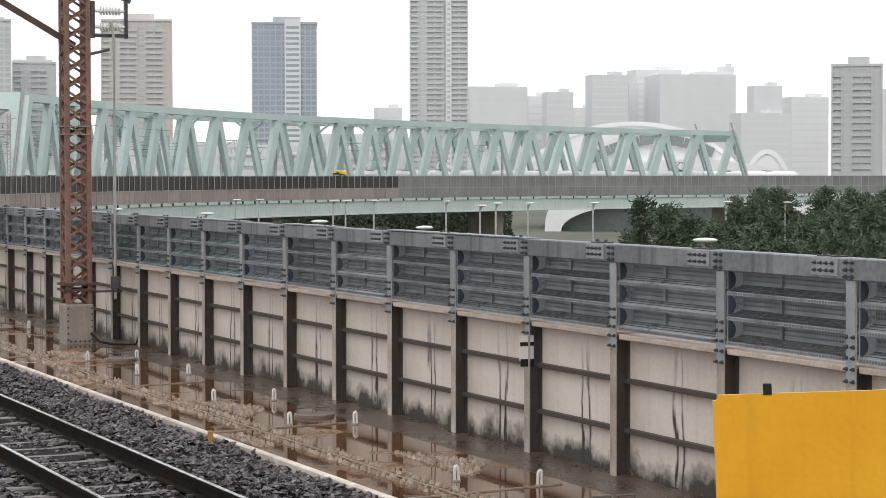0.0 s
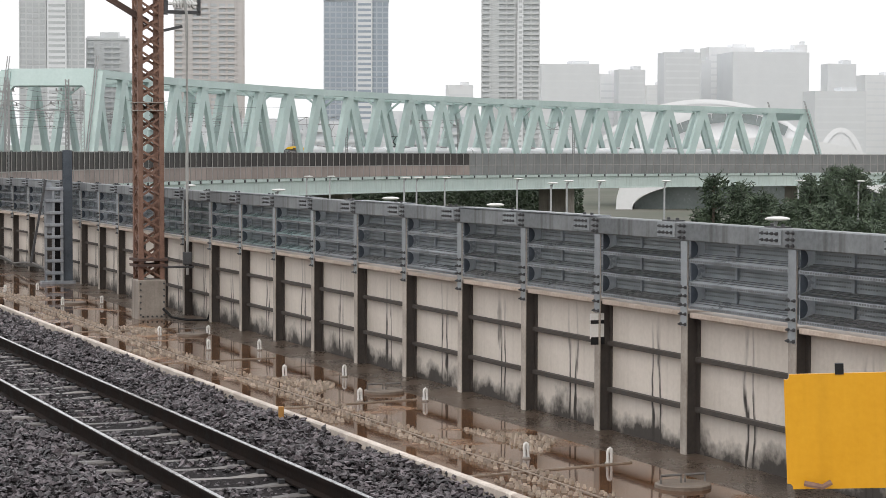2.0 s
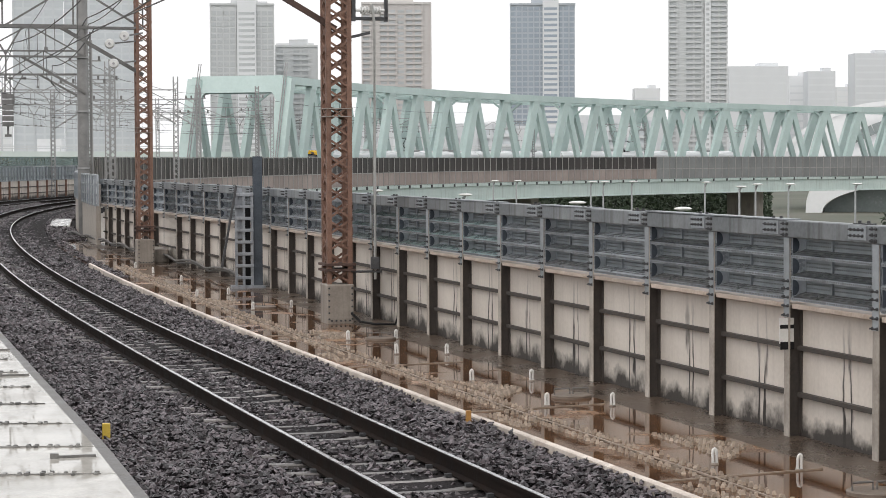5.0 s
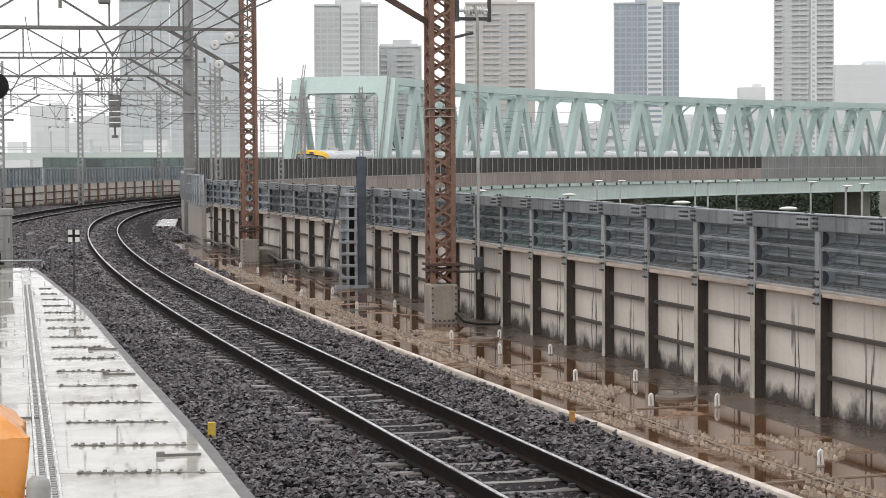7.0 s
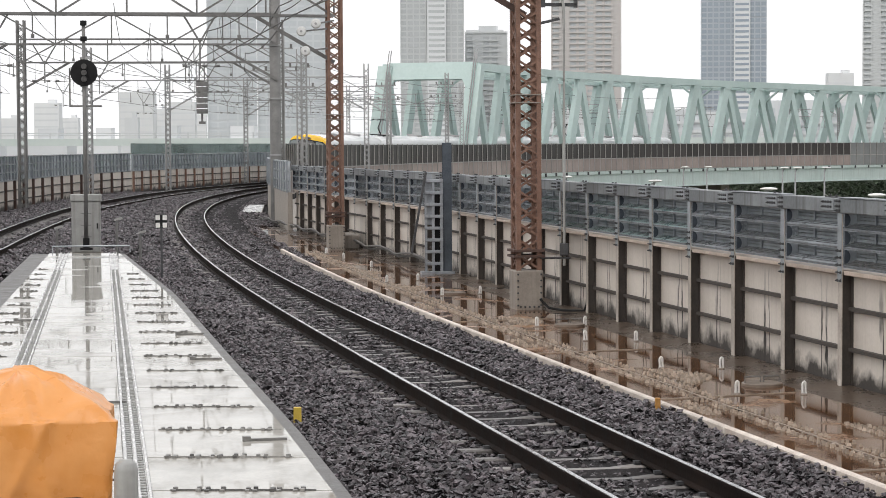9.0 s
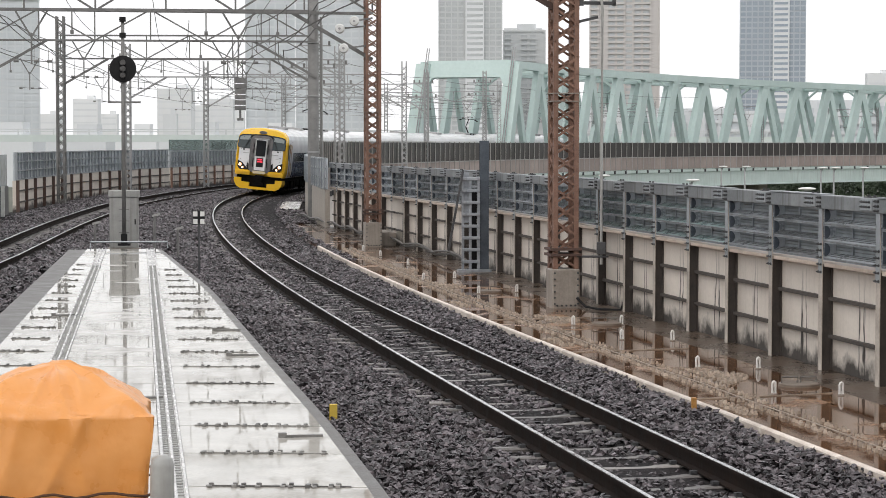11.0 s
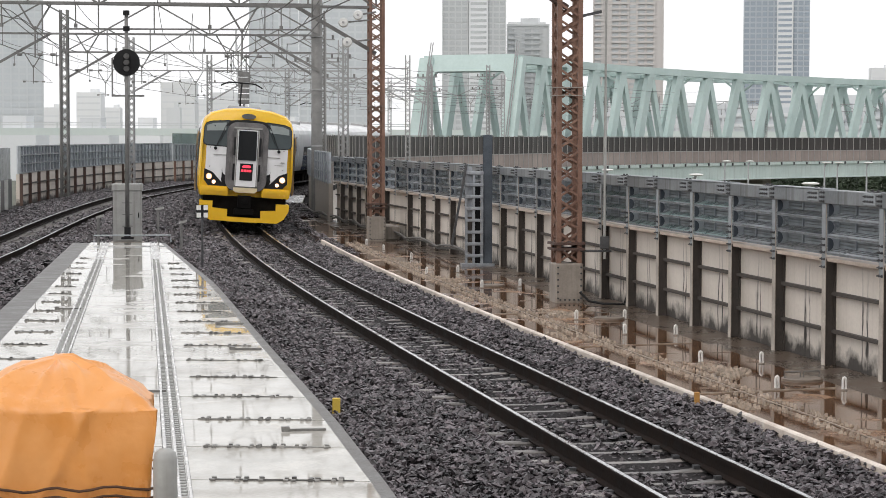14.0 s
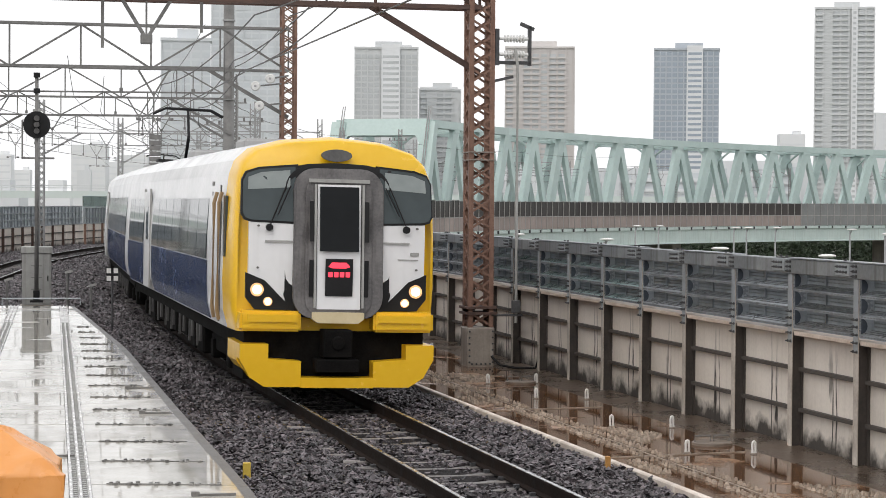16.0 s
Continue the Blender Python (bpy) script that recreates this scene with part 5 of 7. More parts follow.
for a, b in zip(SJ, SJ[1:]):
    quad_panel(a, b, lambda s: split_r(s) + 0.1, lambda s: deck_edge(s, 1) - 0.0, Zw, DECK_WET, "deck_panel")
    quad_panel(a, b, lambda s: split_r(s) - 0.1, lambda s: split_r(s) + 0.096, Zw - 0.006, DECK_STRIP, "drain_strip", gap=0.002)
    quad_panel(a, b, lambda s: split_l(s) + 0.1, lambda s: split_r(s) - 0.104, Zw, DECK_WET, "deck_panel")
    quad_panel(a, b, lambda s: split_l(s) - 0.1, lambda s: split_l(s) + 0.096, Zw - 0.006, DECK_STRIP, "drain_strip", gap=0.002)
    quad_panel(a, b, lambda s: deck_edge(s, -1), lambda s: split_l(s) - 0.104, Zw, DECK_WET, "deck_panel")
    quad_panel(a, b, lambda s: deck_edge(s, 1) + 0.003, lambda s: deck_edge(s, 1) + 0.12, Zw - 0.01, DECK_EDGE, "edge_coping", 0.35, 0.002)
    quad_panel(a, b, lambda s: deck_edge(s, -1) - 0.45, lambda s: deck_edge(s, -1) - 0.003, Zw - 0.02, DECK_EDGE, "edge_coping", 0.35, 0.002)
for f in (split_r, split_l):
    bm = bmesh.new()
    y = 14.0
    while y < 44:
        for e in (-0.042, 0.042):
            v = box(bm, -0.02, -0.026, -0.004, 0.02, 0.026, 0.004)
            bmesh.ops.translate(bm, vec=(f(y) + e, y, Zw), verts=v)
        y += 0.13
    tagged(part("drain_slots", bm, CAB_GREY, walkway, "small grey drain slots"), kind="stuff")
slot_lines(SJ[0], SJ[-1], split_r, DECK_STRIP)
slot_lines(SJ[0], SJ[-1], split_l, DECK_STRIP)
bm = bmesh.new()
sweep(bm, [on_deck(s, deck_edge(s, 1) + 0.1) for s in SJ], [(-1.6, -0.3), (0, -0.3), (0, 0.1), (-1.6, 0.1)])
part("deck_base", bm, DECK_EDGE, walkway)
# rows of clips along the joints: each joint's row is a part
rng = random.Random(9)
for s in SJ[1:-1]:
    for f0, f1 in ((lambda q: split_r(q) + 0.24, lambda q: deck_edge(q, 1) - 0.12), (lambda q: deck_edge(q, -1) + 0.08, lambda q: split_l(q) - 0.22)):
        a, b = f0(s), f1(s)
        if b - a < 0.2:
            continue
        bm = bmesh.new()
        k = int((b - a) / 0.06)
        for i in range(k):
            if rng.random() < 0.05 or i % 3 == 2:
                continue
            o = a + (b - a) * (i + 0.5) / k + rng.uniform(-0.008, 0.008)
            for ds in (-0.045, 0.045):
                if rng.random() < 0.06:
                    continue
                x, y, z, h = on_deck(s + ds, o)
                v = box(bm, -0.017, -0.022, 0, 0.017, 0.022, rng.uniform(0.014, 0.026))
                bmesh.ops.transform(bm, matrix=pose(x, y, Zw, 0, 0, -math.degrees(h) + rng.uniform(-8, 8)), verts=v)
        x0, y0, z, h = on_deck(s, a)
        x1, y1, z, h = on_deck(s, b)
        bar(bm, (x0, y0, Zw + 0.006), (x1, y1, Zw + 0.004), 0.016, 0.012)
        tagged(part("clip_row", bm, CLIP, walkway, "row of small dark clips along a joint"), kind="stuff")
for s, o in ((18.2, -2.2), (25.2, -3.7), (28.6, -4.4), (31.0, -7.2), (20.9, -4.1)):
    bm = bmesh.new()
    x, y, z, h = on_deck(s, o)
    v = box(bm, -0.02, -0.02, 0, 0.34, 0.02, 0.02)
    v += box(bm, -0.05, -0.03, 0, 0.02, 0.03, 0.04)
    bmesh.ops.transform(bm, matrix=pose(x, y, Zw + 0.001, 0, 0, -math.degrees(h)), verts=v)
    part("joint_latch", bm, CLIP, walkway, "dark latch bar on the deck")


# ---- signal, cabinet and markers at the deck's end ----
sig = tagged(new("railway_signal"), "railway signal with a round black backboard on a thin mast", "signal")
bm = bmesh.new()
rod(bm, (0, 0, 0.0), (0, 0, 5.75), 0.055, 0.045, 14)
part("mast", bm, GANTRY, sig, smooth=True)
bm = bmesh.new()
rod(bm, (0, -0.1, 4.5), (0, -0.075, 4.5), 0.34, n=32)
back = part("backboard", bm, BLACK, sig)
for z in (4.34, 4.5, 4.66):
    bm = bmesh.new()
    rod(bm, (0, -0.1, z), (0, -0.22, z), 0.075, 0.07, 16)
    part("lamp_hood", bm, T_GREY, back, "dark round lamp hood")
bm = bmesh.new()
box(bm, -0.1, -0.03, 4.15, 0.1, 0.1, 4.9)
bar(bm, (-0.36, -0.04, 4.62), (0.3, -0.04, 4.62), 0.025)
bevel(bm, 0.01)
part("lamp_housing", bm, CAB_GREY, sig)
bm = bmesh.new()
for p, q in (((-0.36, 0, 4.62), (-0.36, 0, 3.66)), ((-0.36, 0, 3.66), (0.42, 0, 3.66)), ((-0.36, 0.35, 3.66), (0.42, 0.35, 3.66)), ((-0.36, 0, 3.66), (-0.36, 0.35, 3.66)), ((0.42, 0, 3.66), (0.42, 0.35, 3.66))):
    bar(bm, p, q, 0.04)
part("guard_frame", bm, GANTRY, sig, "thin square guard frame and step")
for z in (5.3, 5.7):
    bm = bmesh.new()
    rod(bm, (0, 0, z), (0, 0, z + 0.12), 0.085, n=12)
    part("cap", bm, BLACK, sig)
bm = bmesh.new()
box(bm, -0.16, -0.16, 0.0, 0.16, 0.16, 0.05)
box(bm, -0.08, -0.08, 0.05, 0.08, 0.08, 0.3)
part("base", bm, BLACK, sig)
sig.matrix_basis = pose(-10.5, 53.0, 0.15, 0, 0, 10)
cabm = tagged(new("relay_cabinet"), "grey steel relay cabinet standing behind the signal mast", "cabinet")
bm = bmesh.new()
box(bm, -0.37, 0, 0.1, 0.37, 0.5, 1.42)
bevel(bm, 0.012)
part("body", bm, CAB_GREY, cabm)
bm = bmesh.new()
box(bm, -0.4, -0.03, 1.42, 0.4, 0.53, 1.6)
bevel(bm, 0.015)
part("hood", bm, CAB_GREY, cabm)
bm = bmesh.new()
box(bm, -0.34, -0.012, 0.14, 0.34, -0.002, 1.4)
dr = part("door", bm, CAB_GREY, cabm)
bm = bmesh.new()
box(bm, 0.27, -0.04, 0.72, 0.3, -0.012, 0.86)
part("handle", bm, BLACK, dr)
bm = bmesh.new()
for z in (0.5, 0.8, 1.1):
    box(bm, -0.13, -0.02, z, 0.13, -0.0125, z + 0.02)
part("vent", bm, GANTRY, dr)
bm = bmesh.new()
box(bm, -0.42, -0.05, 0, 0.42, 0.55, 0.1)
part("plinth", bm, PEDESTAL, cabm)
cabm.matrix_basis = pose(-10.6, 53.5, -0.05, 0, 0, 10)
for x, y, hh in ((-11.25, 53.0, 0.75), (-9.75, 53.2, 0.95), (-9.2, 53.5, 0.6)):
    st = tagged(new("stub_post"), "short thin post with a bent head beside the cabinet", "post", "stub posts")
    bm = bmesh.new()
    rod(bm, (0, 0, -0.15), (0, 0, hh), 0.035, n=8)
    part("shaft", bm, GANTRY, st)
    bm = bmesh.new()
    bar(bm, (-0.06, 0, hh), (0.14, 0, hh + 0.05), 0.06)
    part("head", bm, CAB_GREY, st)
    st.matrix_basis = pose(x, y, -0.05)
rl = tagged(new("end_rail"), "low thin metal rail across the end of the deck", "rail")
bm = bmesh.new()
tube(bm, [(-0.95, 0, 0), (-0.95, 0, 0.16), (0.95, 0, 0.16), (0.95, 0, 0)], 0.022)
part("bar", bm, POST_GALV, rl)
rl.matrix_basis = pose(-10.1, 51.6, 0.15, 0, 0, 8)

mk = tagged(new("track_marker"), "thin dark post topped by four small white squares", "marker")
bm = bmesh.new()
rod(bm, (0, 0, 0), (0, 0, 1.32), 0.028, n=8)
part("post", bm, BOLT, mk)
bm = bmesh.new()
box(bm, -0.2, -0.12, -0.02, 0.2, 0.12, 0.03)
part("foot", bm, BOLT, mk)
bm = bmesh.new()
box(bm, -0.15, -0.02, 1.28, 0.15, -0.005, 1.58)
bk = part("board", bm, BLACK, mk)
for dx in (-0.088, 0.088):
    for dz in (1.345, 1.515):
        bm = bmesh.new()
        box(bm, dx - 0.055, -0.026, dz - 0.055, dx + 0.055, -0.0205, dz + 0.055)
        part("white_square", bm, WHITE_PAINT, bk)
mk.matrix_basis = pose(-7.2, 44.5, -0.19, 0, 0, 9)
mk.scale = (0.85, 0.85, 0.95)

for x, y, nm in ((-2.12, 21.85, "yellow block marker stuck in the ballast"), (1.72, 22.6, "faded orange tag marker at the ballast's edge")):
    ym = tagged(new("yellow_marker"), nm, "marker", "yellow markers")
    bm = bmesh.new()
    w = 0.042 if x < 0 else 0.028
    box(bm, -w, -0.03, 0, w, 0.03, 0.17)
    bevel(bm, 0.006)
    part("block", bm, YELLOW_MARK if x < 0 else ORANGE_TAG, ym)
    bm = bmesh.new()
    box(bm, -0.015, -0.015, -0.1, 0.015, 0.015, 0.0)
    part("spike", bm, BOLT, ym)
    ym.matrix_basis = pose(x, y, -0.16, 0, 0, 5)

# ---- platform end, yellow board, covered machine ----
plat = tagged(new("platform"), "grey station platform whose end has a white edge", "platform", kind="structure")
bm = bmesh.new()
prism(bm, [(-6.5, -9.0), (9, -9.0), (9, 1.06), (-6.5, 1.06)], -14, 9.3)
part("platform_body", bm, PLAIN_CONC, plat)
bm = bmesh.new()
box(bm, -6.5, 9.12, 1.062, 9, 9.4, 1.1)
bevel(bm, 0.015)
part("edge_stone", bm, WHITE_PAINT, plat, "white painted edge stone")
board = tagged(new("yellow_board"), "large plain yellow enamel board on a post with a rusty hook", "board")
bm = bmesh.new()
box(bm, 0, 0, 0, 1.25, 0.03, 0.535)
bmesh.ops.bevel(bm, geom=[e for e in bm.edges if abs(e.verts[0].co.y - e.verts[1].co.y) > 0.01], offset=0.025, segments=3, affect="EDGES")
part("panel", bm, YELLOW_SIGN, board)
bm = bmesh.new()
box(bm, 0.55, 0.031, -0.7, 0.63, 0.09, 0.3)
part("post", bm, RUST_DARK, board)
bm = bmesh.new()
box(bm, 0.235, -0.005, 0.53, 0.275, 0.035, 0.58)
box(bm, 0.25, -0.008, 0.545, 0.262, 0.04, 0.565)
part("bracket", bm, BLACK, board)
bm = bmesh.new()
tube(bm, [(0.08, -0.02, 0.03), (0.16, -0.04, 0.015), (0.2, -0.03, 0.035)], 0.014)
part("hook", bm, RUST, board, "small rusty hook")
# heading of the board's edge as seen from the platform
board.matrix_basis = pose(9.3 * math.tan(radians(18.13)) + 0.016, 9.3, 1.197, 0, -2.5, -18)


def tarpaulin():
    root = tagged(new("covered_machine"), "machine wrapped in a creased orange tarpaulin tied with dark rope", "tarpaulin cover")
    bm = bmesh.new()
    w, d = 0.52, 0.48
    levels = [(0.0, 1.02)] + [(0.04 * k, 1.0) for k in range(1, 27)] + [(1.07, 1.0), (1.085, 1.0), (1.098, 0.98), (1.11, 0.95), (1.135, 0.88), (1.16, 0.8), (1.19, 0.7), (1.22, 0.6), (1.25, 0.5), (1.278, 0.4), (1.305, 0.28), (1.325, 0.16), (1.335, 0.05)]
    n = 180
    rows = []
    for z, k in levels:
        row = []
        for i in range(n):
            a = 2 * math.pi * i / n
            c, s = math.cos(a), math.sin(a)
            e = 14.0
            r = (abs(c) ** e + abs(s) ** e) ** (-1 / e)
            x, y = w * k * r * c, d * k * r * s
            # flat sides with a few long creases, and ridges running up to the peak
            crease = 0.0
            for a0, tilt, amp, wid in ((4.2, 0.5, 0.03, 0.05), (5.0, -0.35, 0.035, 0.06), (4.65, 0.9, 0.02, 0.04), (5.45, 0.1, 0.05, 0.05), (3.7, 0.3, 0.03, 0.06), (0.4, 0.2, 0.03, 0.06), (1.5, 0.4, 0.03, 0.08), (2.5, -0.3, 0.03, 0.08)):
                q = abs((a - a0 - tilt * (z - 0.7) + math.pi) % (2 * math.pi) - math.pi)
                crease += amp * max(0.0, 1 - q / (wid * 3.2)) ** 1.5
            fold = crease + 0.042 * noise.noise(Vector((x * 2.5, y * 2.5, z * 1.3))) + 0.02 * noise.noise(Vector((x * 7, y * 7, z * 4)))
            fold *= 1.0 if z < 1.09 else 0.5 * k
            lift = (0.9 * crease * k * (1.0 - k) * 3 + 0.045 * noise.noise(Vector((x * 6, y * 6, 3.1)))) if z > 1.1 else 0.0
            row.append(bm.verts.new((x + fold * c, y + fold * s, z + lift)))
        rows.append(row)
    for a, b in zip(rows, rows[1:]):
        for i in range(n):
            j = (i + 1) % n
            bm.faces.new((a[i], a[j], b[j], b[i]))
    bm.faces.new(rows[-1])
    sheet_ob = part("sheet", bm, ORANGE, root, smooth=True)
    sheet_ob.data.set_sharp_from_angle(angle=radians(55))
    for z in (0.61, 0.66):
        bm = bmesh.new()
        pts = []
        for i in range(61):
            a = 2 * math.pi * i / 60
            c, s = math.cos(a), math.sin(a)
            r = (abs(c) ** 14 + abs(s) ** 14) ** (-1 / 14) * 1.07
            pts.append((w * r * c, d * r * s, z + 0.012 * math.sin(i * 1.3)))
        tube(bm, pts, 0.008, 6)
        part("rope", bm, ROPE, root, "dark twisted rope")
    root.matrix_basis = pose(-2.72, 11.7, 0.17, 0, 0, 12)
    return root


tarpaulin()
bol = tagged(new("pipe_bollard"), "short grey round pipe bollard on the deck", "bollard")
bm = bmesh.new()
lathe(bm, [(0.066, 0.0), (0.066, 0.84), (0.058, 0.88), (0.03, 0.9)], 20)
part("pipe", bm, CAB_GREY, bol, smooth=True)
bm = bmesh.new()
lathe(bm, [(0.12, 0.0), (0.12, 0.02), (0.07, 0.03)], 20)
part("flange", bm, DECK_EDGE, bol)
bol.matrix_basis = pose(-2.02, 11.2, 0.16)
bm = bmesh.new()
box(bm, -5.5, 9.6, -0.3, -0.5, 12.1, 0.165)
tagged(obj("deck_apron", bm, DECK_WET), "wet white deck apron below the platform's end", "deck", kind="structure")


# ---- the train ----
HALF = [(1.36, 0.95), (1.43, 1.2), (1.45, 1.6), (1.44, 2.3), (1.42, 2.8), (1.39, 3.1), (1.32, 3.3), (1.14, 3.47), (0.7, 3.6), (0.0, 3.66)]
CAR = 19.6


def ring(bm, y, k=1.0, rake=0.0, drop=0.0):
    pts = HALF + [(-x, z) for x, z in HALF[-2::-1]]
    return [bm.verts.new((x * k, y + rake * max(0.0, z - 2.45) + 0.12 * (abs(x) / 1.45) ** 3 * (1 if k < 1 else 0), z - drop * (z - 2.4) if z > 2.4 else z)) for x, z in pts]


def skin(bm, rows):
    for a, b in zip(rows, rows[1:]):
        for i in range(len(a) - 1):
            bm.faces.new((a[i], a[i + 1], b[i + 1], b[i]))


def face_y(z):
    return 0.22 * max(0.0, z - 2.45)


def plate(bm, poly, d0, d1):
    """A plate on the cab's front: a polygon of (x, z), from d0 to d1 in front of it."""
    a = [bm.verts.new((x, face_y(z) - d1 + 0.05 * (abs(x) / 1.3) ** 3, z)) for x, z in poly]
    b = [bm.verts.new((x, face_y(z) - d0 + 0.05 * (abs(x) / 1.3) ** 3, z)) for x, z in poly]
    k = len(poly)
    for i in range(k):
        j = (i + 1) % k
        bm.faces.new((a[i], b[i], b[j], a[j]))
    bm.faces.new(a)
    bm.faces.new(b[::-1])
    bmesh.ops.recalc_face_normals(bm, faces=bm.faces)


def rounded(x0, z0, x1, z1, r, n=4):
    out = []
    for cx, cz, a0 in ((x1 - r, z1 - r, 0), (x0 + r, z1 - r, 90), (x0 + r, z0 + r, 180), (x1 - r, z0 + r, 270)):
        for k in range(n + 1):
            a = radians(a0 + 90 * k / n)
            out.append((cx + r * math.cos(a), cz + r * math.sin(a)))
    return out


def mirror(poly):
    return [(-x, z) for x, z in poly[::-1]]


def underframe(root, y0, y1):
    bm = bmesh.new()
    box(bm, -1.25, y0, 0.72, 1.25, y1, 0.96)
    part("underframe", bm, T_BLACK, root)
    rng = random.Random(4)
    y = y0 + 4.2
    while y < y1 - 4.5:
        w = rng.uniform(0.7, 1.6)
        bm = bmesh.new()
        box(bm, -1.22, y, rng.uniform(0.25, 0.4), 1.22, y + w, 0.72)
        bevel(bm, 0.03)
        part("equipment_box", bm, T_BLACK, root, "dark equipment box under the floor")
        for f0, f1, z0 in ((0.2, 0.3, 0.45), (0.7, 0.76, 0.35)):
            bm = bmesh.new()
            box(bm, -1.26, y + w * f0, z0, -1.225, y + w * f1, 0.72)
            part("strap", bm, T_GREY, root, "grey mounting strap")
        y += w + rng.uniform(0.25, 0.6)
    for yc in (y0 + 2.6, y1 - 2.6):
        bm = bmesh.new()
        for x in (-1.0, 1.0):
            box(bm, x - 0.09, yc - 1.5, 0.38, x + 0.09, yc + 1.5, 0.62)
            for dy in (-1.05, 1.05):
                box(bm, x - 0.14, yc + dy - 0.16, 0.25, x + 0.14, yc + dy + 0.16, 0.55)
        box(bm, -0.95, yc - 0.25, 0.4, 0.95, yc + 0.25, 0.72)
        bevel(bm, 0.02)
        bo = part("bogie", bm, T_BLACK, root, "dark steel bogie")
        for dy in (-1.05, 1.05):
            bm = bmesh.new()
            for x in (-0.566, 0.566):
                rod(bm, (x - 0.06, yc + dy, 0.43), (x + 0.06, yc + dy, 0.43), 0.43, n=24)
            rod(bm, (-0.9, yc + dy, 0.43), (0.9, yc + dy, 0.43), 0.08)
            part("wheelset", bm, T_BLACK, bo)


def side_glass(root, y0, y1, z0=1.86, z1=2.76, name="side_window"):
    for sx in (-1, 1):
        bm = bmesh.new()
        n = 5
        for k in range(n):
            za, zb = z0 + (z1 - z0) * k / n, z0 + (z1 - z0) * (k + 1) / n
            xa, xb = (1.452 - 0.055 * max(0, z - 2.1) for z in (za, zb))
            v = [bm.verts.new(p) for p in ((sx * xa, y0, za), (sx * xa, y1, za), (sx * xb, y1, zb), (sx * xb, y0, zb))]
            bm.faces.new(v)
        bmesh.ops.remove_doubles(bm, verts=bm.verts, dist=0.001)
        bmesh.ops.solidify(bm, geom=bm.faces[:], thickness=0.012)
        bmesh.ops.recalc_face_normals(bm, faces=bm.faces)
        part(name, bm, T_GLASS, root, "dark tinted side window")


def blue_panel(root, y0, y1):
    for sx in (-1, 1):
        bm = bmesh.new()
        zs = (0.97, 1.2, 1.5, 1.84)
        xs = (1.372, 1.438, 1.455, 1.458)
        rows = [[bm.verts.new((sx * x, y, z)) for x, z in zip(xs, zs)] for y in (y0, y1)]
        for i in range(3):
            bm.faces.new((rows[0][i], rows[1][i], rows[1][i + 1], rows[0][i + 1]))
        bmesh.ops.solidify(bm, geom=bm.faces[:], thickness=0.01)
        bmesh.ops.recalc_face_normals(bm, faces=bm.faces)
        part("blue_band", bm, T_BLUE, root, "deep blue painted lower side")


def side_door(root, y0, y1):
    for sx in (-1, 1):
        bm = bmesh.new()
        box(bm, min(sx * 1.43, sx * 1.464), y0 + 0.025, 1.0, max(sx * 1.43, sx * 1.464), y1 - 0.025, 2.9)
        bevel(bm, 0.006)
        door = part("side_door", bm, T_WHITE, root, "white sliding door leaf")
        for y in (y0, y1):
            bm = bmesh.new()
            box(bm, min(sx * 1.43, sx * 1.468), y - 0.02, 1.0, max(sx * 1.43, sx * 1.468), y + 0.02, 2.95)
            part("door_edge", bm, CAB_GREY, root, "grey door edge")
        bm = bmesh.new()
        box(bm, min(sx * 1.455, sx * 1.468), y0 + 0.4, 1.95, max(sx * 1.455, sx * 1.468), y1 - 0.4, 2.6)
        part("door_window", bm, T_GLASS, door)


def pantograph(root, y):
    bm = bmesh.new()
    box(bm, -0.7, y - 0.5, 3.68, 0.7, y + 0.5, 3.74)
    for x in (-0.5, 0.5):
        for dy in (-0.4, 0.4):
            rod(bm, (x, y + dy, 3.6), (x, y + dy, 3.7), 0.07)
    base = part("pantograph", bm, BLACK, root, "black raised pantograph")
    bm = bmesh.new()
    bar(bm, (0, y + 0.4, 3.74), (0, y - 0.55, 4.3), 0.07)
    bar(bm, (0, y - 0.55, 4.3), (0, y + 0.1, 4.95), 0.06)
    part("arm", bm, BLACK, base)
    bm = bmesh.new()
    for dy in (-0.1, 0.22):
        tube(bm, [(-0.85, y + dy, 4.85), (-0.55, y + dy, 5.0), (0.55, y + dy, 5.0), (0.85, y + dy, 4.85)], 0.03)
    part("collector", bm, BLACK, base)


def roof_kit(root, ys):
    for y in ys:
        bm = bmesh.new()
        box(bm, -0.55, y, 3.58, 0.55, y + 1.2, 3.78)
        bevel(bm, 0.05)
        part("roof_unit", bm, GANTRY_PALE, root, "grey roof unit")


def coach(y_panto=None):
    root = tagged(new("train_coach"), "white train coach with a deep blue lower side and dark windows", "train car", "train cars")
    bm = bmesh.new()
    rows = [ring(bm, y) for y in (0.12, 4, 8, 12, 16, CAR - 0.12)]
    skin(bm, rows)
    bm.faces.new(rows[0][::-1])
    bm.faces.new(rows[-1])
    bmesh.ops.recalc_face_normals(bm, faces=bm.faces)
    part("body", bm, T_WHITE, root, smooth=False)
    for a, b in ((2.2, 4.4), (4.45, 6.6), (6.65, 8.8), (8.85, 11.0), (11.05, 13.2), (13.25, 15.4)):
        side_glass(root, a, b)
    blue_panel(root, 2.0, 15.8)
    side_door(root, 16.2, 17.4)
    underframe(root, 0.2, CAR - 0.2)
    roof_kit(root, (5.0, 13.5))
    bm = bmesh.new()
    box(bm, -0.6, CAR - 0.14, 1.0, 0.6, CAR + 0.14, 3.1)
    part("gangway", bm, T_BLACK, root)
    if y_panto:
        pantograph(root, y_panto)
    return root


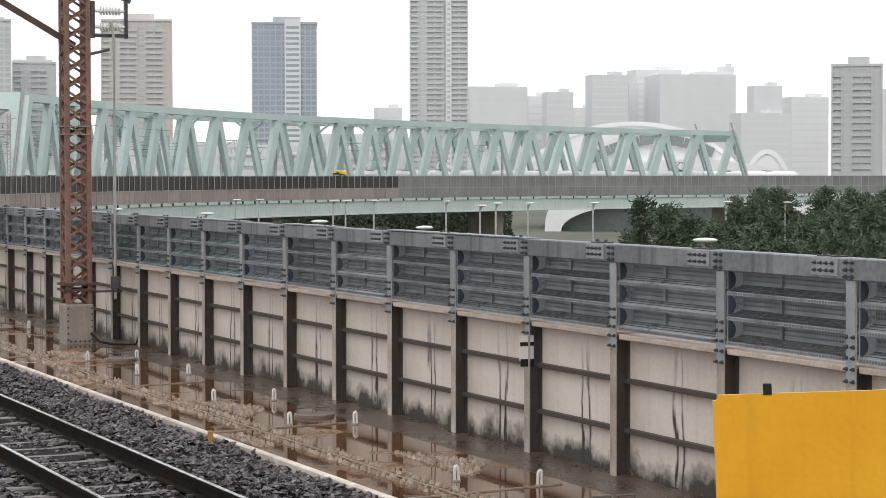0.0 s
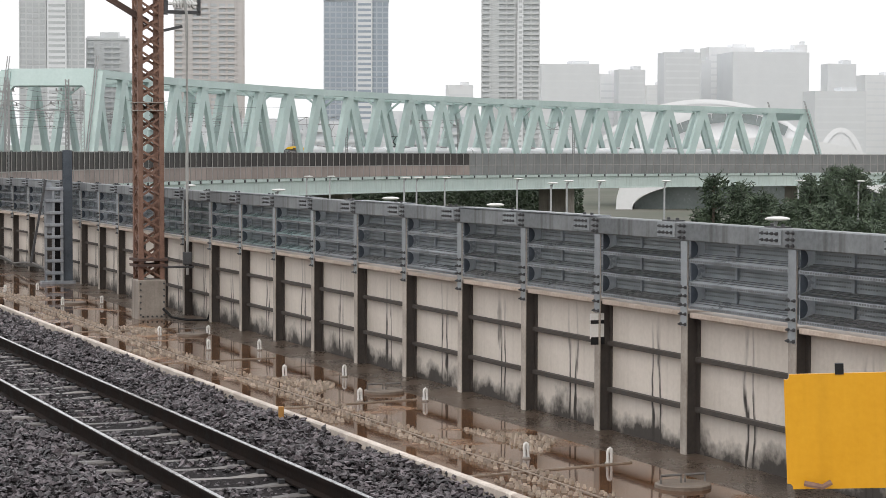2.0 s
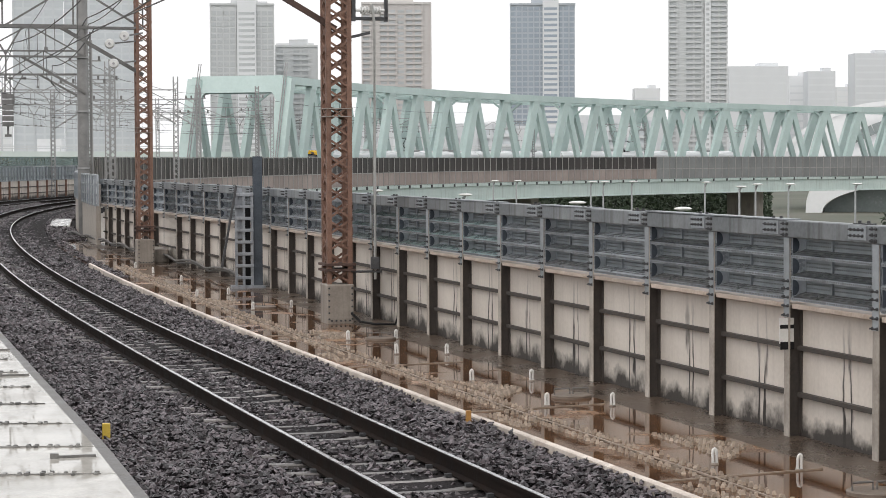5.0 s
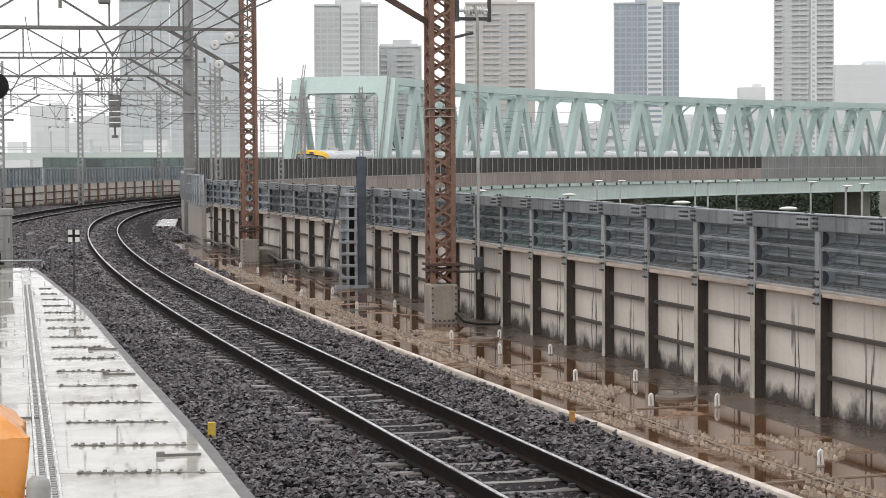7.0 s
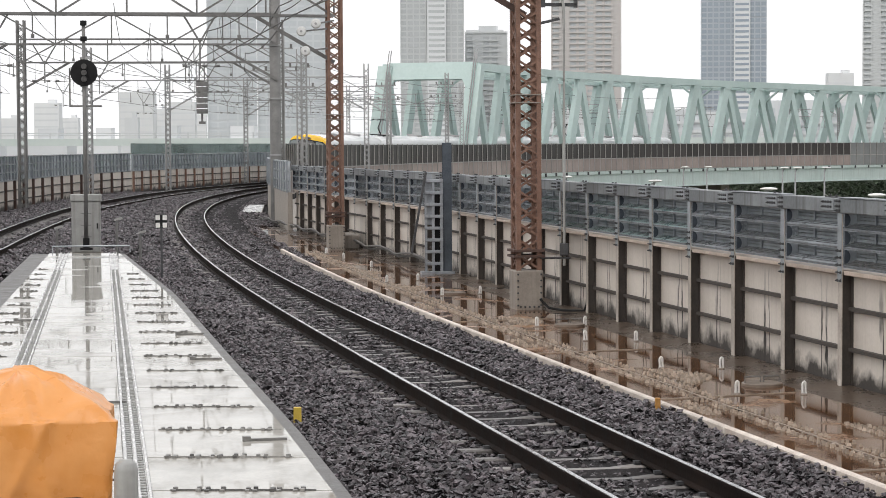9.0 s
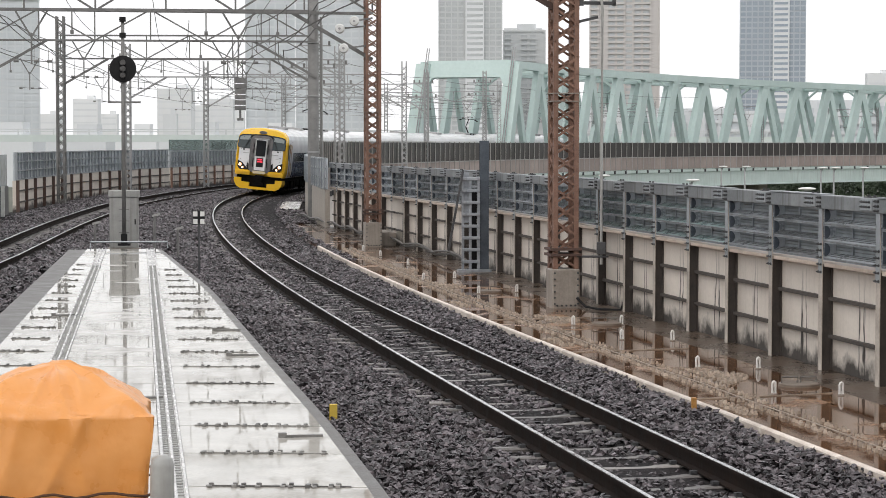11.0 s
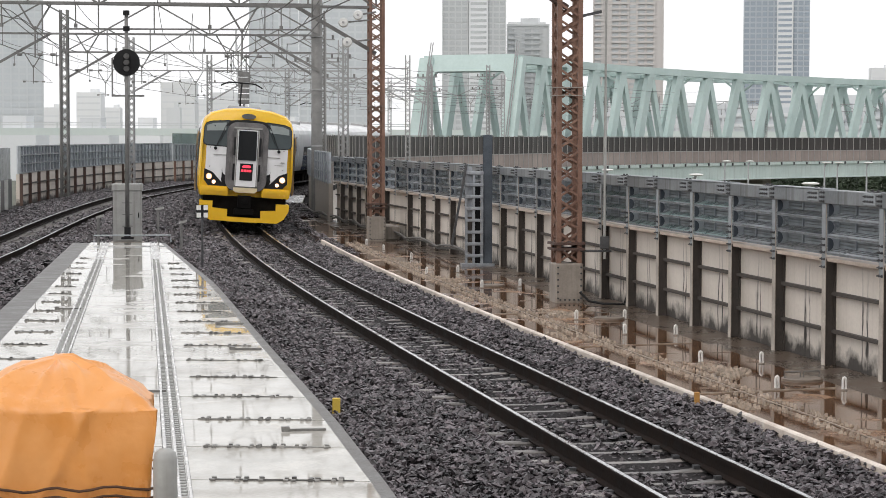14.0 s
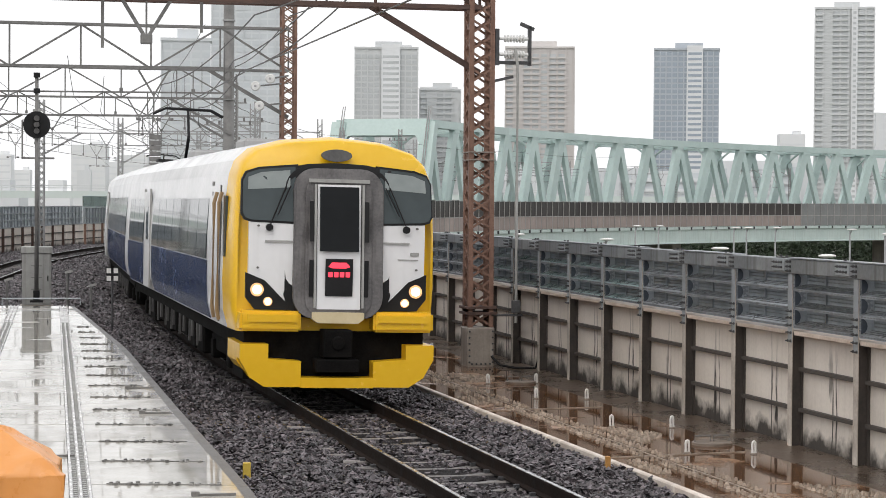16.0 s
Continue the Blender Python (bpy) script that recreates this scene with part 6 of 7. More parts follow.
def cab_car():
    root = tagged(new("train_cab_car"), "train cab car with yellow and white front and lit headlamps", "train car", "train cars")
    bm = bmesh.new()
    rows = [ring(bm, y) for y in (1.0, 4, 8, 12, 16, CAR - 0.12)]
    skin(bm, rows)
    bm.faces.new(rows[-1])
    bmesh.ops.recalc_face_normals(bm, faces=bm.faces)
    part("body", bm, T_WHITE, root)
    # yellow nose shell
    bm = bmesh.new()
    spec = ((1.0, 1.0, 0.0, 0.0), (0.62, 0.995, 0.1, 0.0), (0.32, 0.985, 0.18, 0.015), (0.12, 0.975, 0.22, 0.03), (0.03, 0.955, 0.22, 0.045), (0.0, 0.935, 0.22, 0.06))
    rows = [ring(bm, y, k, r, d) for y, k, r, d in spec]
    skin(bm, rows)
    bm.faces.new(rows[-1])
    bmesh.ops.recalc_face_normals(bm, faces=bm.faces)
    part("nose_shell", bm, T_YELLOW, root, "glossy yellow cab front", smooth=True)
    # black surround, panes and white panels
    wl = [(-1.33, 2.56), (-1.29, 2.48), (-1.2, 2.45), (-0.55, 2.43), (-0.55, 3.25), (-1.08, 3.2), (-1.26, 3.14), (-1.32, 3.02)]
    for poly in (wl, mirror(wl)):
        bm = bmesh.new()
        plate(bm, poly, 0.0, 0.10)
        w = part("windscreen_frame", bm, BLACK, root, "black windscreen surround")
        cx = sum(p[0] for p in poly) / len(poly)
        cz = sum(p[1] for p in poly) / len(poly)
        bm = bmesh.new()
        plate(bm, [(cx + (x - cx) * 0.93, cz + (z - cz) * 0.92) for x, z in poly], 0.10, 0.108)
        part("windscreen", bm, T_GLASS, w, "dark grey windscreen")
        bm = bmesh.new()
        sg = -1 if cx < 0 else 1
        plate(bm, [(sg * 0.66, 2.93), (sg * 1.24, 2.89), (sg * 1.23, 3.06), (sg * 1.05, 3.13), (sg * 0.66, 3.165)][::-sg], 0.1085, 0.111)
        part("glass_top_band", bm, GLASS_TOP_BAND, w, "paler band along the top of the glass")
        bm = bmesh.new()
        y = -0.13
        bar(bm, (sg * 0.95, y, 2.4), (sg * 0.72, y + 0.09, 2.95), 0.016)
        bar(bm, (sg * 0.84, y - 0.01, 2.56), (sg * 0.66, y + 0.1, 2.95), 0.012)
        rod(bm, (sg * 0.95, y, 2.38), (sg * 0.95, y + 0.08, 2.38), 0.05)
        part("wiper", bm, BLACK, root, "black wiper arm")
    wp = [(-1.22, 1.75), (-1.02, 1.66), (-0.62, 1.27), (-0.55, 1.27), (-0.55, 2.44), (-1.22, 2.46)]
    for poly in (wp, mirror(wp)):
        bm = bmesh.new()
        plate(bm, poly, 0.0, 0.095)
        p = part("front_panel", bm, T_WHITE, root, "white front panel")
        sg = -1 if poly[0][0] < 0 and poly[2][0] < 0 else 1
        bm = bmesh.new()
        plate(bm, [(sg * 0.62, 2.18), (sg * 1.0, 2.18), (sg * 1.0, 2.205), (sg * 0.62, 2.205)][::sg], 0.09, 0.115)
        part("step_rail", bm, CAB_GREY, p, "thin pale hand rail")
        bm = bmesh.new()
        yy = face_y(1.5)
        rod(bm, (sg * 0.65, yy - 0.09, 1.47), (sg * 0.65, yy - 0.11, 1.47), 0.09, n=20)
        part("round_cover", bm, BLACK, p, "round black cover")
        bm = bmesh.new()
        for x, z in ((1.1, 2.4), (1.1, 1.83), (0.6, 2.4)):
            rod(bm, (sg * x, -0.08, z), (sg * x, -0.13, z), 0.015, n=8)
        part("screw", bm, CABLE, p)
    # grey mark bars in place of a logo
    bm = bmesh.new()
    plate(bm, [(1.02, 2.02), (1.14, 2.02), (1.14, 2.07), (1.02, 2.07)], 0.09, 0.102)
    plate(bm, [(0.84, 1.96), (1.13, 1.96), (1.13, 1.975), (0.84, 1.975)], 0.09, 0.102)
    part("mark_bars", bm, CAB_GREY, root, "small grey mark bars")
    hp = [(-1.25, 1.76), (-1.25, 1.42), (-1.12, 1.26), (-0.6, 1.26), (-1.0, 1.66)]
    for poly in (hp, mirror(hp)):
        bm = bmesh.new()
        plate(bm, poly, 0.0, 0.11)
        hl = part("headlight", bm, BLACK, root, "slanted dark headlamp lens")
        sg = -1 if poly[0][0] < 0 else 1
        for x, z, r in ((1.1, 1.53, 0.092), (0.95, 1.37, 0.062)):
            bm = bmesh.new()
            rod(bm, (sg * x, -0.075, z), (sg * x, -0.095, z), r, n=20)
            lp = part("lamp", bm, LAMP_RIM, hl, "lit warm headlamp")
            bm = bmesh.new()
            rod(bm, (sg * x, -0.08, z), (sg * x, -0.103, z), r * 0.66, n=20)
            part("lamp_core", bm, LAMP_ON, hl, "bright white lamp core")
    for sg in (-1, 1):
        bm = bmesh.new()
        x0, x1 = sorted((sg * 0.5, sg * 1.34))
        box(bm, x0, -0.2, 0.97, x1, 0.5, 1.25)
        bevel(bm, 0.035, 2)
        b = part("bumper", bm, T_YELLOW, root, "yellow bumper step")
        bm = bmesh.new()
        x0, x1 = sorted((sg * 0.56, sg * 1.24))
        box(bm, x0, -0.23, 1.1, x1, -0.195, 1.2)
        part("bumper_lip", bm, T_YELLOW, b)
    # gangway door in the middle
    arch = rounded(-0.62, 1.15, 0.62, 3.2, 0.3, 6)
    # first plate paints the gap's shadow black; second is the windscreen surround
    bm = bmesh.new()
    plate(bm, [(x * 1.17, z + (0.03 if z > 2 else 0)) for x, z in arch], 0.0, 0.115)
    plate(bm, [(-0.75, 3.0), (0.75, 3.0), (0.75, 3.19), (0.4, 3.26), (0, 3.28), (-0.4, 3.26), (-0.75, 3.19)], 0.0, 0.105)
    part("gangway_gap_shade", bm, BLACK, root, "black gap shade and dark top surround round the gangway")
    bm = bmesh.new()
    plate(bm, arch, 0.0, 0.2)
    g = part("gangway_frame", bm, RUBBER, root, "grey rubber gangway frame")
    bm = bmesh.new()
    plate(bm, rounded(-0.46, 1.2, 0.46, 3.08, 0.2), 0.2, 0.215)
    part("inner_frame", bm, RUBBER, g)
    bm = bmesh.new()
    plate(bm, [(-0.3, 1.28), (0.3, 1.28), (0.3, 2.98), (-0.3, 2.98)], 0.215, 0.23)
    d = part("door", bm, T_WHITE, g, "white gangway door")
    bm = bmesh.new()
    plate(bm, [(-0.27, 2.07), (0.27, 2.07), (0.27, 2.95), (-0.27, 2.95)], 0.23, 0.236)
    part("door_window", bm, T_DOOR_GLASS, d, "dark door window")
    bm = bmesh.new()
    plate(bm, [(-0.19, 1.46), (0.19, 1.46), (0.19, 1.97), (-0.19, 1.97)], 0.23, 0.236)
    part("display", bm, BLACK, d, "dark display panel")
    bm = bmesh.new()
    plate(bm, [(-0.09, 1.84), (0.09, 1.84), (0.15, 1.86), (0.1, 1.92), (-0.1, 1.92), (-0.15, 1.86)], 0.236, 0.239)
    for k in range(4):
        plate(bm, [(-0.15 + k * 0.08, 1.72), (-0.09 + k * 0.08, 1.72), (-0.09 + k * 0.08, 1.79), (-0.15 + k * 0.08, 1.79)], 0.236, 0.239)
    part("display_bars", bm, LED_RED, d, "glowing red display bars")
    for sg in (-1, 1):
        bm = bmesh.new()
        for z0, z1 in ((1.45, 1.95), (2.2, 2.75)):
            plate(bm, [(sg * 0.35, z0), (sg * 0.41, z0), (sg * 0.41, z1), (sg * 0.35, z1)][::sg], 0.215, 0.222)
        part("grip_slot", bm, BLACK, g)
        bm = bmesh.new()
        bar(bm, (sg * 0.33, -0.24, 1.3), (sg * 0.33, -0.13, 2.98), 0.03)
        part("door_post", bm, CAB_GREY, g)
    bm = bmesh.new()
    bar(bm, (-0.42, -0.1, 3.03), (0.42, -0.1, 3.03), 0.05)
    part("lintel", bm, CAB_GREY, g)
    bm = bmesh.new()
    plate(bm, [(-0.36, 1.15), (-0.28, 1.09), (0.28, 1.09), (0.36, 1.15), (0.36, 1.24), (-0.36, 1.24)], 0.0, 0.24)
    part("door_sill", bm, surf("cream_sill", (0.6, 0.5, 0.3), (0.68, 0.58, 0.38), (0.3, 0.5), 3, 20, 0.1), g, "cream coloured sill")
    # emblem on the forehead
    bm = bmesh.new()
    plate(bm, [(0.215 * math.cos(radians(q)), 3.385 + 0.085 * math.sin(radians(q))) for q in range(0, 360, 15)], 0.0, 0.045)
    part("emblem", bm, T_GREY, root, "dark oval lens on the forehead")
    # skirt
    for sg in (-1, 1):
        poly = [(0.5, 0.22), (1.0, 0.22), (1.2, 0.35), (1.34, 0.6), (1.34, 0.8), (0.95, 0.8), (0.95, 0.6), (0.5, 0.57)]
        poly = [(sg * x, z) for x, z in poly][::sg]
        bm = bmesh.new()
        prism(bm, poly, -0.25, 0.05)
        part("skirt", bm, T_YELLOW, root, "yellow skirt plate")
        bm = bmesh.new()
        poly = [(sg * 1.15, 0.3), (sg * 1.34, 0.55), (sg * 1.34, 0.8), (sg * 1.15, 0.8)][::sg]
        prism(bm, poly, 0.05, 1.1)
        part("skirt_side", bm, T_YELLOW, root)
    bm = bmesh.new()
    box(bm, -0.5, -0.26, 0.21, 0.5, 0.05, 0.35)
    part("skirt_centre", bm, T_YELLOW, root)
    bm = bmesh.new()
    box(bm, -1.25, 0.06, 0.3, 1.25, 1.2, 0.97)
    part("coupler_bay", bm, T_BLACK, root)
    bm = bmesh.new()
    box(bm, -0.2, -0.28, 0.62, 0.2, 0.1, 1.0)
    box(bm, -0.3, -0.3, 0.42, 0.3, 0.1, 0.6)
    rod(bm, (0, -0.32, 0.82), (0, -0.2, 0.82), 0.1)
    bevel(bm, 0.015)
    part("coupler", bm, T_BLACK, root, "black coupler")
    # sides
    for sx in (-1, 1):
        bm = bmesh.new()
        for y in (1.15, 1.75):
            tube(bm, [(sx * 1.47, y, 1.05), (sx * 1.5, y, 1.2), (sx * 1.5, y, 2.7), (sx * 1.46, y, 2.85)], 0.028, 8)
        part("handrail", bm, T_BRASS, root, "brown door handrail")
        bm = bmesh.new()
        box(bm, min(sx * 1.44, sx * 1.462), 1.3, 1.02, max(sx * 1.44, sx * 1.462), 1.36, 2.95)
        part("door_edge", bm, T_GREY, root)
        bm = bmesh.new()
        box(bm, min(sx * 1.42, sx * 1.455), 0.75, 1.95, max(sx * 1.42, sx * 1.455), 0.98, 2.8)
        part("cab_side_window", bm, T_GLASS, root)
        bm = bmesh.new()
        for z in (2.95, 2.8):
            box(bm, min(sx * 1.38, sx * 1.42), 2.6, z, max(sx * 1.38, sx * 1.42), 2.75, z + 0.06)
        part("side_lamp", bm, GANTRY, root)
    for k in range(7):
        side_glass(root, 3.1 + k * 1.4, 4.46 + k * 1.4)
    blue_panel(root, 2.95, 13.0)
    side_door(root, 13.3, 14.6)
    for k in range(3):
        side_glass(root, 15.0 + k * 1.3, 16.26 + k * 1.3)
    blue_panel(root, 14.9, 19.3)
    underframe(root, 1.2, CAR - 0.2)
    roof_kit(root, (6.0, 14.0))
    bm = bmesh.new()
    box(bm, -0.6, CAR - 0.14, 1.0, 0.6, CAR + 0.14, 3.1)
    part("gangway", bm, T_BLACK, root)
    return root


front_car = cab_car()
second_car = coach(y_panto=3.6)
third_car = coach()
fourth_car = coach(y_panto=15.5)
fifth_car = coach()


# ---- the city behind ----
def heading_x(h, d):
    return math.tan(radians(h)) * d


def tower(h0, h1, rise, d, wall, glass, storey=3.3, style="balcony", label="", crown=True, strip=None):
    """A block of flats seen between two headings, rising by that many metres over the eye, d metres off."""
    hm = (h0 + h1) / 2
    far = d / math.cos(radians(hm))
    w = 2 * far * math.tan(radians(h1 - h0) / 2)
    x0, y0 = math.sin(radians(hm)) * far - math.cos(radians(hm)) * w / 2, math.cos(radians(hm)) * far + math.sin(radians(hm)) * w / 2
    top = 2.75 + rise
    root = tagged(new("tower_block"), label, "tower block", "distant towers")
    dep = w * 0.8
    bm = bmesh.new()
    box(bm, 0, 0, -9, w, dep, top)
    part("wall", bm, wall, root)
    n = int((top + 9) / storey)
    vis = max(0, int((9 + 2.75 - 2) / storey))
    if style == "balcony":
        bm = bmesh.new()
        k = max(5, int(w / 4.6))
        for i in range(k):
            if i % 3 != 1:
                box(bm, (i + 0.08) * w / k, -0.9, 0, (i + 0.92) * w / k + (0.9 if i == k - 1 else 0), -0.004, 0.95)
        me = mesh_of("balcony_row", bm, wall)
        bm = bmesh.new()
        for i in range(k + 1):
            box(bm, i * w / k - 0.35, -1.15, -storey * n, i * w / k + 0.35, -0.005, 0)
        for i in range(vis, n):
            z = -9 + i * storey
            tagged(piece("balcony_row", me, root, pose(0, 0, z)), kind="stuff")
        wb = bmesh.new()
        for j in range(vis, n):
            z = -9 + j * storey
            for i in range(k):
                if i % 3 == 1 and i != k // 2:
                    continue
                box(wb, (i + 0.15) * w / k, -0.1, z + 1.0, (i + 0.85) * w / k, -0.006, z + 2.6)
        tagged(part("windows", wb, glass, root), kind="stuff")
        fin = tagged(part("fins", bm, wall, root), kind="stuff")
        fin.location.z = top
    else:
        k = max(5, int(w / 3.2))
        bm = bmesh.new()
        for j in range(vis, n):
            z = -9 + j * storey
            for i in range(k):
                box(bm, (i + 0.1) * w / k, -0.12, z + 0.6, (i + 0.9) * w / k, -0.006, z + storey - 0.35)
        tagged(part("windows", bm, glass, root), kind="stuff")
        bm = bmesh.new()
        for i in range(0, k + 1, 2):
            box(bm, i * w / k - 0.3, -0.5, -9, i * w / k + 0.3, -0.005, top + 0.8)
        tagged(part("fins", bm, wall, root), kind="stuff")
    if strip:
        a, b, mat = strip
        bm = bmesh.new()
        box(bm, a * w, -1.4, -9, b * w, -0.95, top + 2.5)
        q = part("centre_strip", bm, mat, root, "paler centre strip")
        bm = bmesh.new()
        box(bm, a * w + 0.8, -1.5, 0.8, b * w - 0.8, -1.404, 2.2)
        sm = mesh_of("strip_window", bm, glass)
        for i in range(vis, n):
            piece("strip_window", sm, q, pose(0, 0, -9 + i * storey))
    if crown:
        bm = bmesh.new()
        box(bm, w * 0.32, dep * 0.2, top, w * 0.75, dep * 0.8, top + 4.5)
        box(bm, -0.4, -0.6, top, w + 0.4, dep, top + 1.1)
        part("crown", bm, wall, root)
    root.matrix_basis = pose(x0, y0, 0, 0, 0, -hm)
    return root


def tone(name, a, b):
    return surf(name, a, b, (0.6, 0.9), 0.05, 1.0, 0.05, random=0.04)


# distance haze is mixed into these wall and glass tones, paling and flattening them
W_BROWN = tone("tower_hazed_warm_grey", (0.585, 0.56, 0.55), (0.635, 0.61, 0.6))
W_BLUE = tone("tower_hazed_blue_grey", (0.46, 0.5, 0.545), (0.52, 0.56, 0.605))
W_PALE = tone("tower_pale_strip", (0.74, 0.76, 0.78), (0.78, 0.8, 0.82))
W_GREY = tone("tower_hazed_grey", (0.58, 0.6, 0.61), (0.63, 0.65, 0.66))
W_FAR = tone("far_hazed_pale_block", (0.745, 0.76, 0.775), (0.785, 0.8, 0.815))
W_FAR2 = tone("far_hazed_grey_block", (0.665, 0.685, 0.705), (0.71, 0.73, 0.75))
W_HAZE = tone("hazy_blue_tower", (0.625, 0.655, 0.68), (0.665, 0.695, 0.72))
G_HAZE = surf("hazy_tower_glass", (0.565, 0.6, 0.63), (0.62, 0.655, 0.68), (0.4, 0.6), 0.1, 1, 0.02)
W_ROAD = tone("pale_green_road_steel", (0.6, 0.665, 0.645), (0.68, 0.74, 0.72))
W_DARK = tone("far_hazed_dark_tower", (0.5, 0.51, 0.525), (0.55, 0.56, 0.575))
G_MID = surf("hazed_tower_glass", (0.47, 0.495, 0.51), (0.54, 0.565, 0.58), (0.2, 0.4), 0.1, 1, 0.02)
G_BLUE = surf("tower_hazed_blue_glass", (0.3, 0.355, 0.42), (0.37, 0.425, 0.49), (0.15, 0.3), 0.1, 1, 0.02)
G_FAR = surf("far_hazed_glass", (0.685, 0.705, 0.725), (0.725, 0.745, 0.765), (0.7, 0.9), 0.1, 1, 0.02)


def hx(x, h):
    """Heading of a picture column when the camera faces heading h."""
    return math.degrees(math.atan((x - 784) / 3700)) + h


A, B, C = 10.72, -1.506, -2.92
tower(hx(182, A), hx(306, A), 87, 1180, W_BROWN, G_MID, 3.1, "balcony", "warm grey high-rise with rows of balconies in haze-paled colour")
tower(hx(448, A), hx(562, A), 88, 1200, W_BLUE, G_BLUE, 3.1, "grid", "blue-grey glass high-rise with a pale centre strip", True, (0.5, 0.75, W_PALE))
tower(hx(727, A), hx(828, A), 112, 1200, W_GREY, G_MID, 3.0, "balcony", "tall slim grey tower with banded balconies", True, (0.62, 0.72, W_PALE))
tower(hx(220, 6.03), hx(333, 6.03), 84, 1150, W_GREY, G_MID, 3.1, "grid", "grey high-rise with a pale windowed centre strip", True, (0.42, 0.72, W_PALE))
tower(hx(336, 6.03), hx(410, 6.03), 64, 1200, W_GREY, G_MID, 3.1, "balcony", "lower grey block of flats in haze-paled colour")
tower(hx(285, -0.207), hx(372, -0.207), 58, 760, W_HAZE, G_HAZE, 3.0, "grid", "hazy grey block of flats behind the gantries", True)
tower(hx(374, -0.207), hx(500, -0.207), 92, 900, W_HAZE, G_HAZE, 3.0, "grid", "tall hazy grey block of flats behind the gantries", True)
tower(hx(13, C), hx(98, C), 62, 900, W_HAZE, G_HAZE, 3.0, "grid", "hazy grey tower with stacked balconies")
tower(hx(1472, A), hx(1560, A), 50, 900, W_DARK, G_MID, 3.0, "balcony", "dark grey tower standing alone in haze-paled colour")


def block(x0, x1, h, y, hor, d, mat, label):
    """A far plain block: columns x0 to x1 when facing h, its top y against the horizon line hor."""
    w = heading_x(hx(x1, h), d) - heading_x(hx(x0, h), d)
    top = 2.75 + (hor - y) * d / 3700
    root = tagged(new("distant_block"), label, "building", "distant skyline")
    bm = bmesh.new()
    box(bm, 0, 0, -9, w, w * 0.7, top)
    box(bm, w * 0.55, w * 0.1, top, w * 0.85, w * 0.5, top + 4)
    part("wall", bm, mat, root)
    bm = bmesh.new()
    k = int((top - 2) / 8.0)
    for i in range(k):
        box(bm, w * 0.04, -0.06, 4 + i * 8.0, w * 0.96, -0.02, 6.2 + i * 8.0)
    if k > 0:
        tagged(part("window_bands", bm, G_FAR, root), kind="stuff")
    else:
        bm.free()
    root.matrix_basis = pose(heading_x(hx(x0, h), d), d, 0)


# skyline blocks: walls and window bands take tones already paled by haze
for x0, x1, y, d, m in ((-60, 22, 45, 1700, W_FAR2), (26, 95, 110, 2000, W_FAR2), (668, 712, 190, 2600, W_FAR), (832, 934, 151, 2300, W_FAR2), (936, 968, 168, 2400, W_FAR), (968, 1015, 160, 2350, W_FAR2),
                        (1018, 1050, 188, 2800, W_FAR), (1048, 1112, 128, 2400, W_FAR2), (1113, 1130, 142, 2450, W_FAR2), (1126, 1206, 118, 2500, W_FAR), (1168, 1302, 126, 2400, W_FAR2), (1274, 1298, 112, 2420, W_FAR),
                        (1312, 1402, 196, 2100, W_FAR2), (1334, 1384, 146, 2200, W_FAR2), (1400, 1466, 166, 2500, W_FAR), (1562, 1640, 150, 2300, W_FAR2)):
    block(x0, x1, A, y, 314, d, m, "pale distant building with haze mixed into its colour")
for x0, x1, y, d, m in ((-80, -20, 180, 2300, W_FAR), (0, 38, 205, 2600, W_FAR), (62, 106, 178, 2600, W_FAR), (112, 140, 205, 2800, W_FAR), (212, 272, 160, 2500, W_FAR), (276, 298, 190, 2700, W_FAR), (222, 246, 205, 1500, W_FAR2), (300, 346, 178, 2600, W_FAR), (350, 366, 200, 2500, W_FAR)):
    block(x0, x1, B, y, 258, d, m, "very pale distant building at the horizon with haze in its colour")
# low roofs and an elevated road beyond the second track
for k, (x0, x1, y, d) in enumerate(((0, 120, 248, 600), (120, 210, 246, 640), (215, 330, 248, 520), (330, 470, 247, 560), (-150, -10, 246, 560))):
    block(x0, x1, B, y, 258, d, W_FAR if k % 2 else W_FAR2, "low building beyond the railway with haze in its pale colour")
road = tagged(new("elevated_road"), "pale elevated road on slim piers in the distance", "elevated road")
bm = bmesh.new()
pts = [(-190, 330, 3.2, 0.9), (-120, 372, 3.4, 1.05), (-60, 395, 3.4, 1.3), (0, 405, 3.2, 1.5), (60, 404, 3.0, 1.6)]
sweep(bm, pts, [(-5, -0.3), (5, -0.3), (5, 1.0), (4.7, 1.0), (4.7, 0.2), (-4.7, 0.2), (-4.7, 1.0), (-5, 1.0)])
part("road_deck", bm, W_ROAD, road)
bm = bmesh.new()
for dz in (1.5, 1.9):
    sweep(bm, [(x, y, z + dz, h) for x, y, z, h in pts], [(4.6, 0.0), (4.8, 0.0), (4.8, 0.16), (4.6, 0.16)])
part("guard_rail", bm, W_GREY, road)
for (xa, ya, za, ha), (xb, yb, zb, hb) in zip(pts, pts[1:]):
    for k in range(10):
        f = k / 10
        bm = bmesh.new()
        bar(bm, (xa + (xb - xa) * f + 2.0, ya + (yb - ya) * f - 4.2, za + 0.9), (xa + (xb - xa) * f + 2.0, ya + (yb - ya) * f - 4.2, za + 2.1), 0.22)
        part("rail_post", bm, W_GREY, road)
for x, y, z, h in pts:
    bm = bmesh.new()
    box(bm, x - 1.2, y - 1, -9, x + 1.2, y + 1, z - 0.3)
    part("pier", bm, W_FAR2, road)
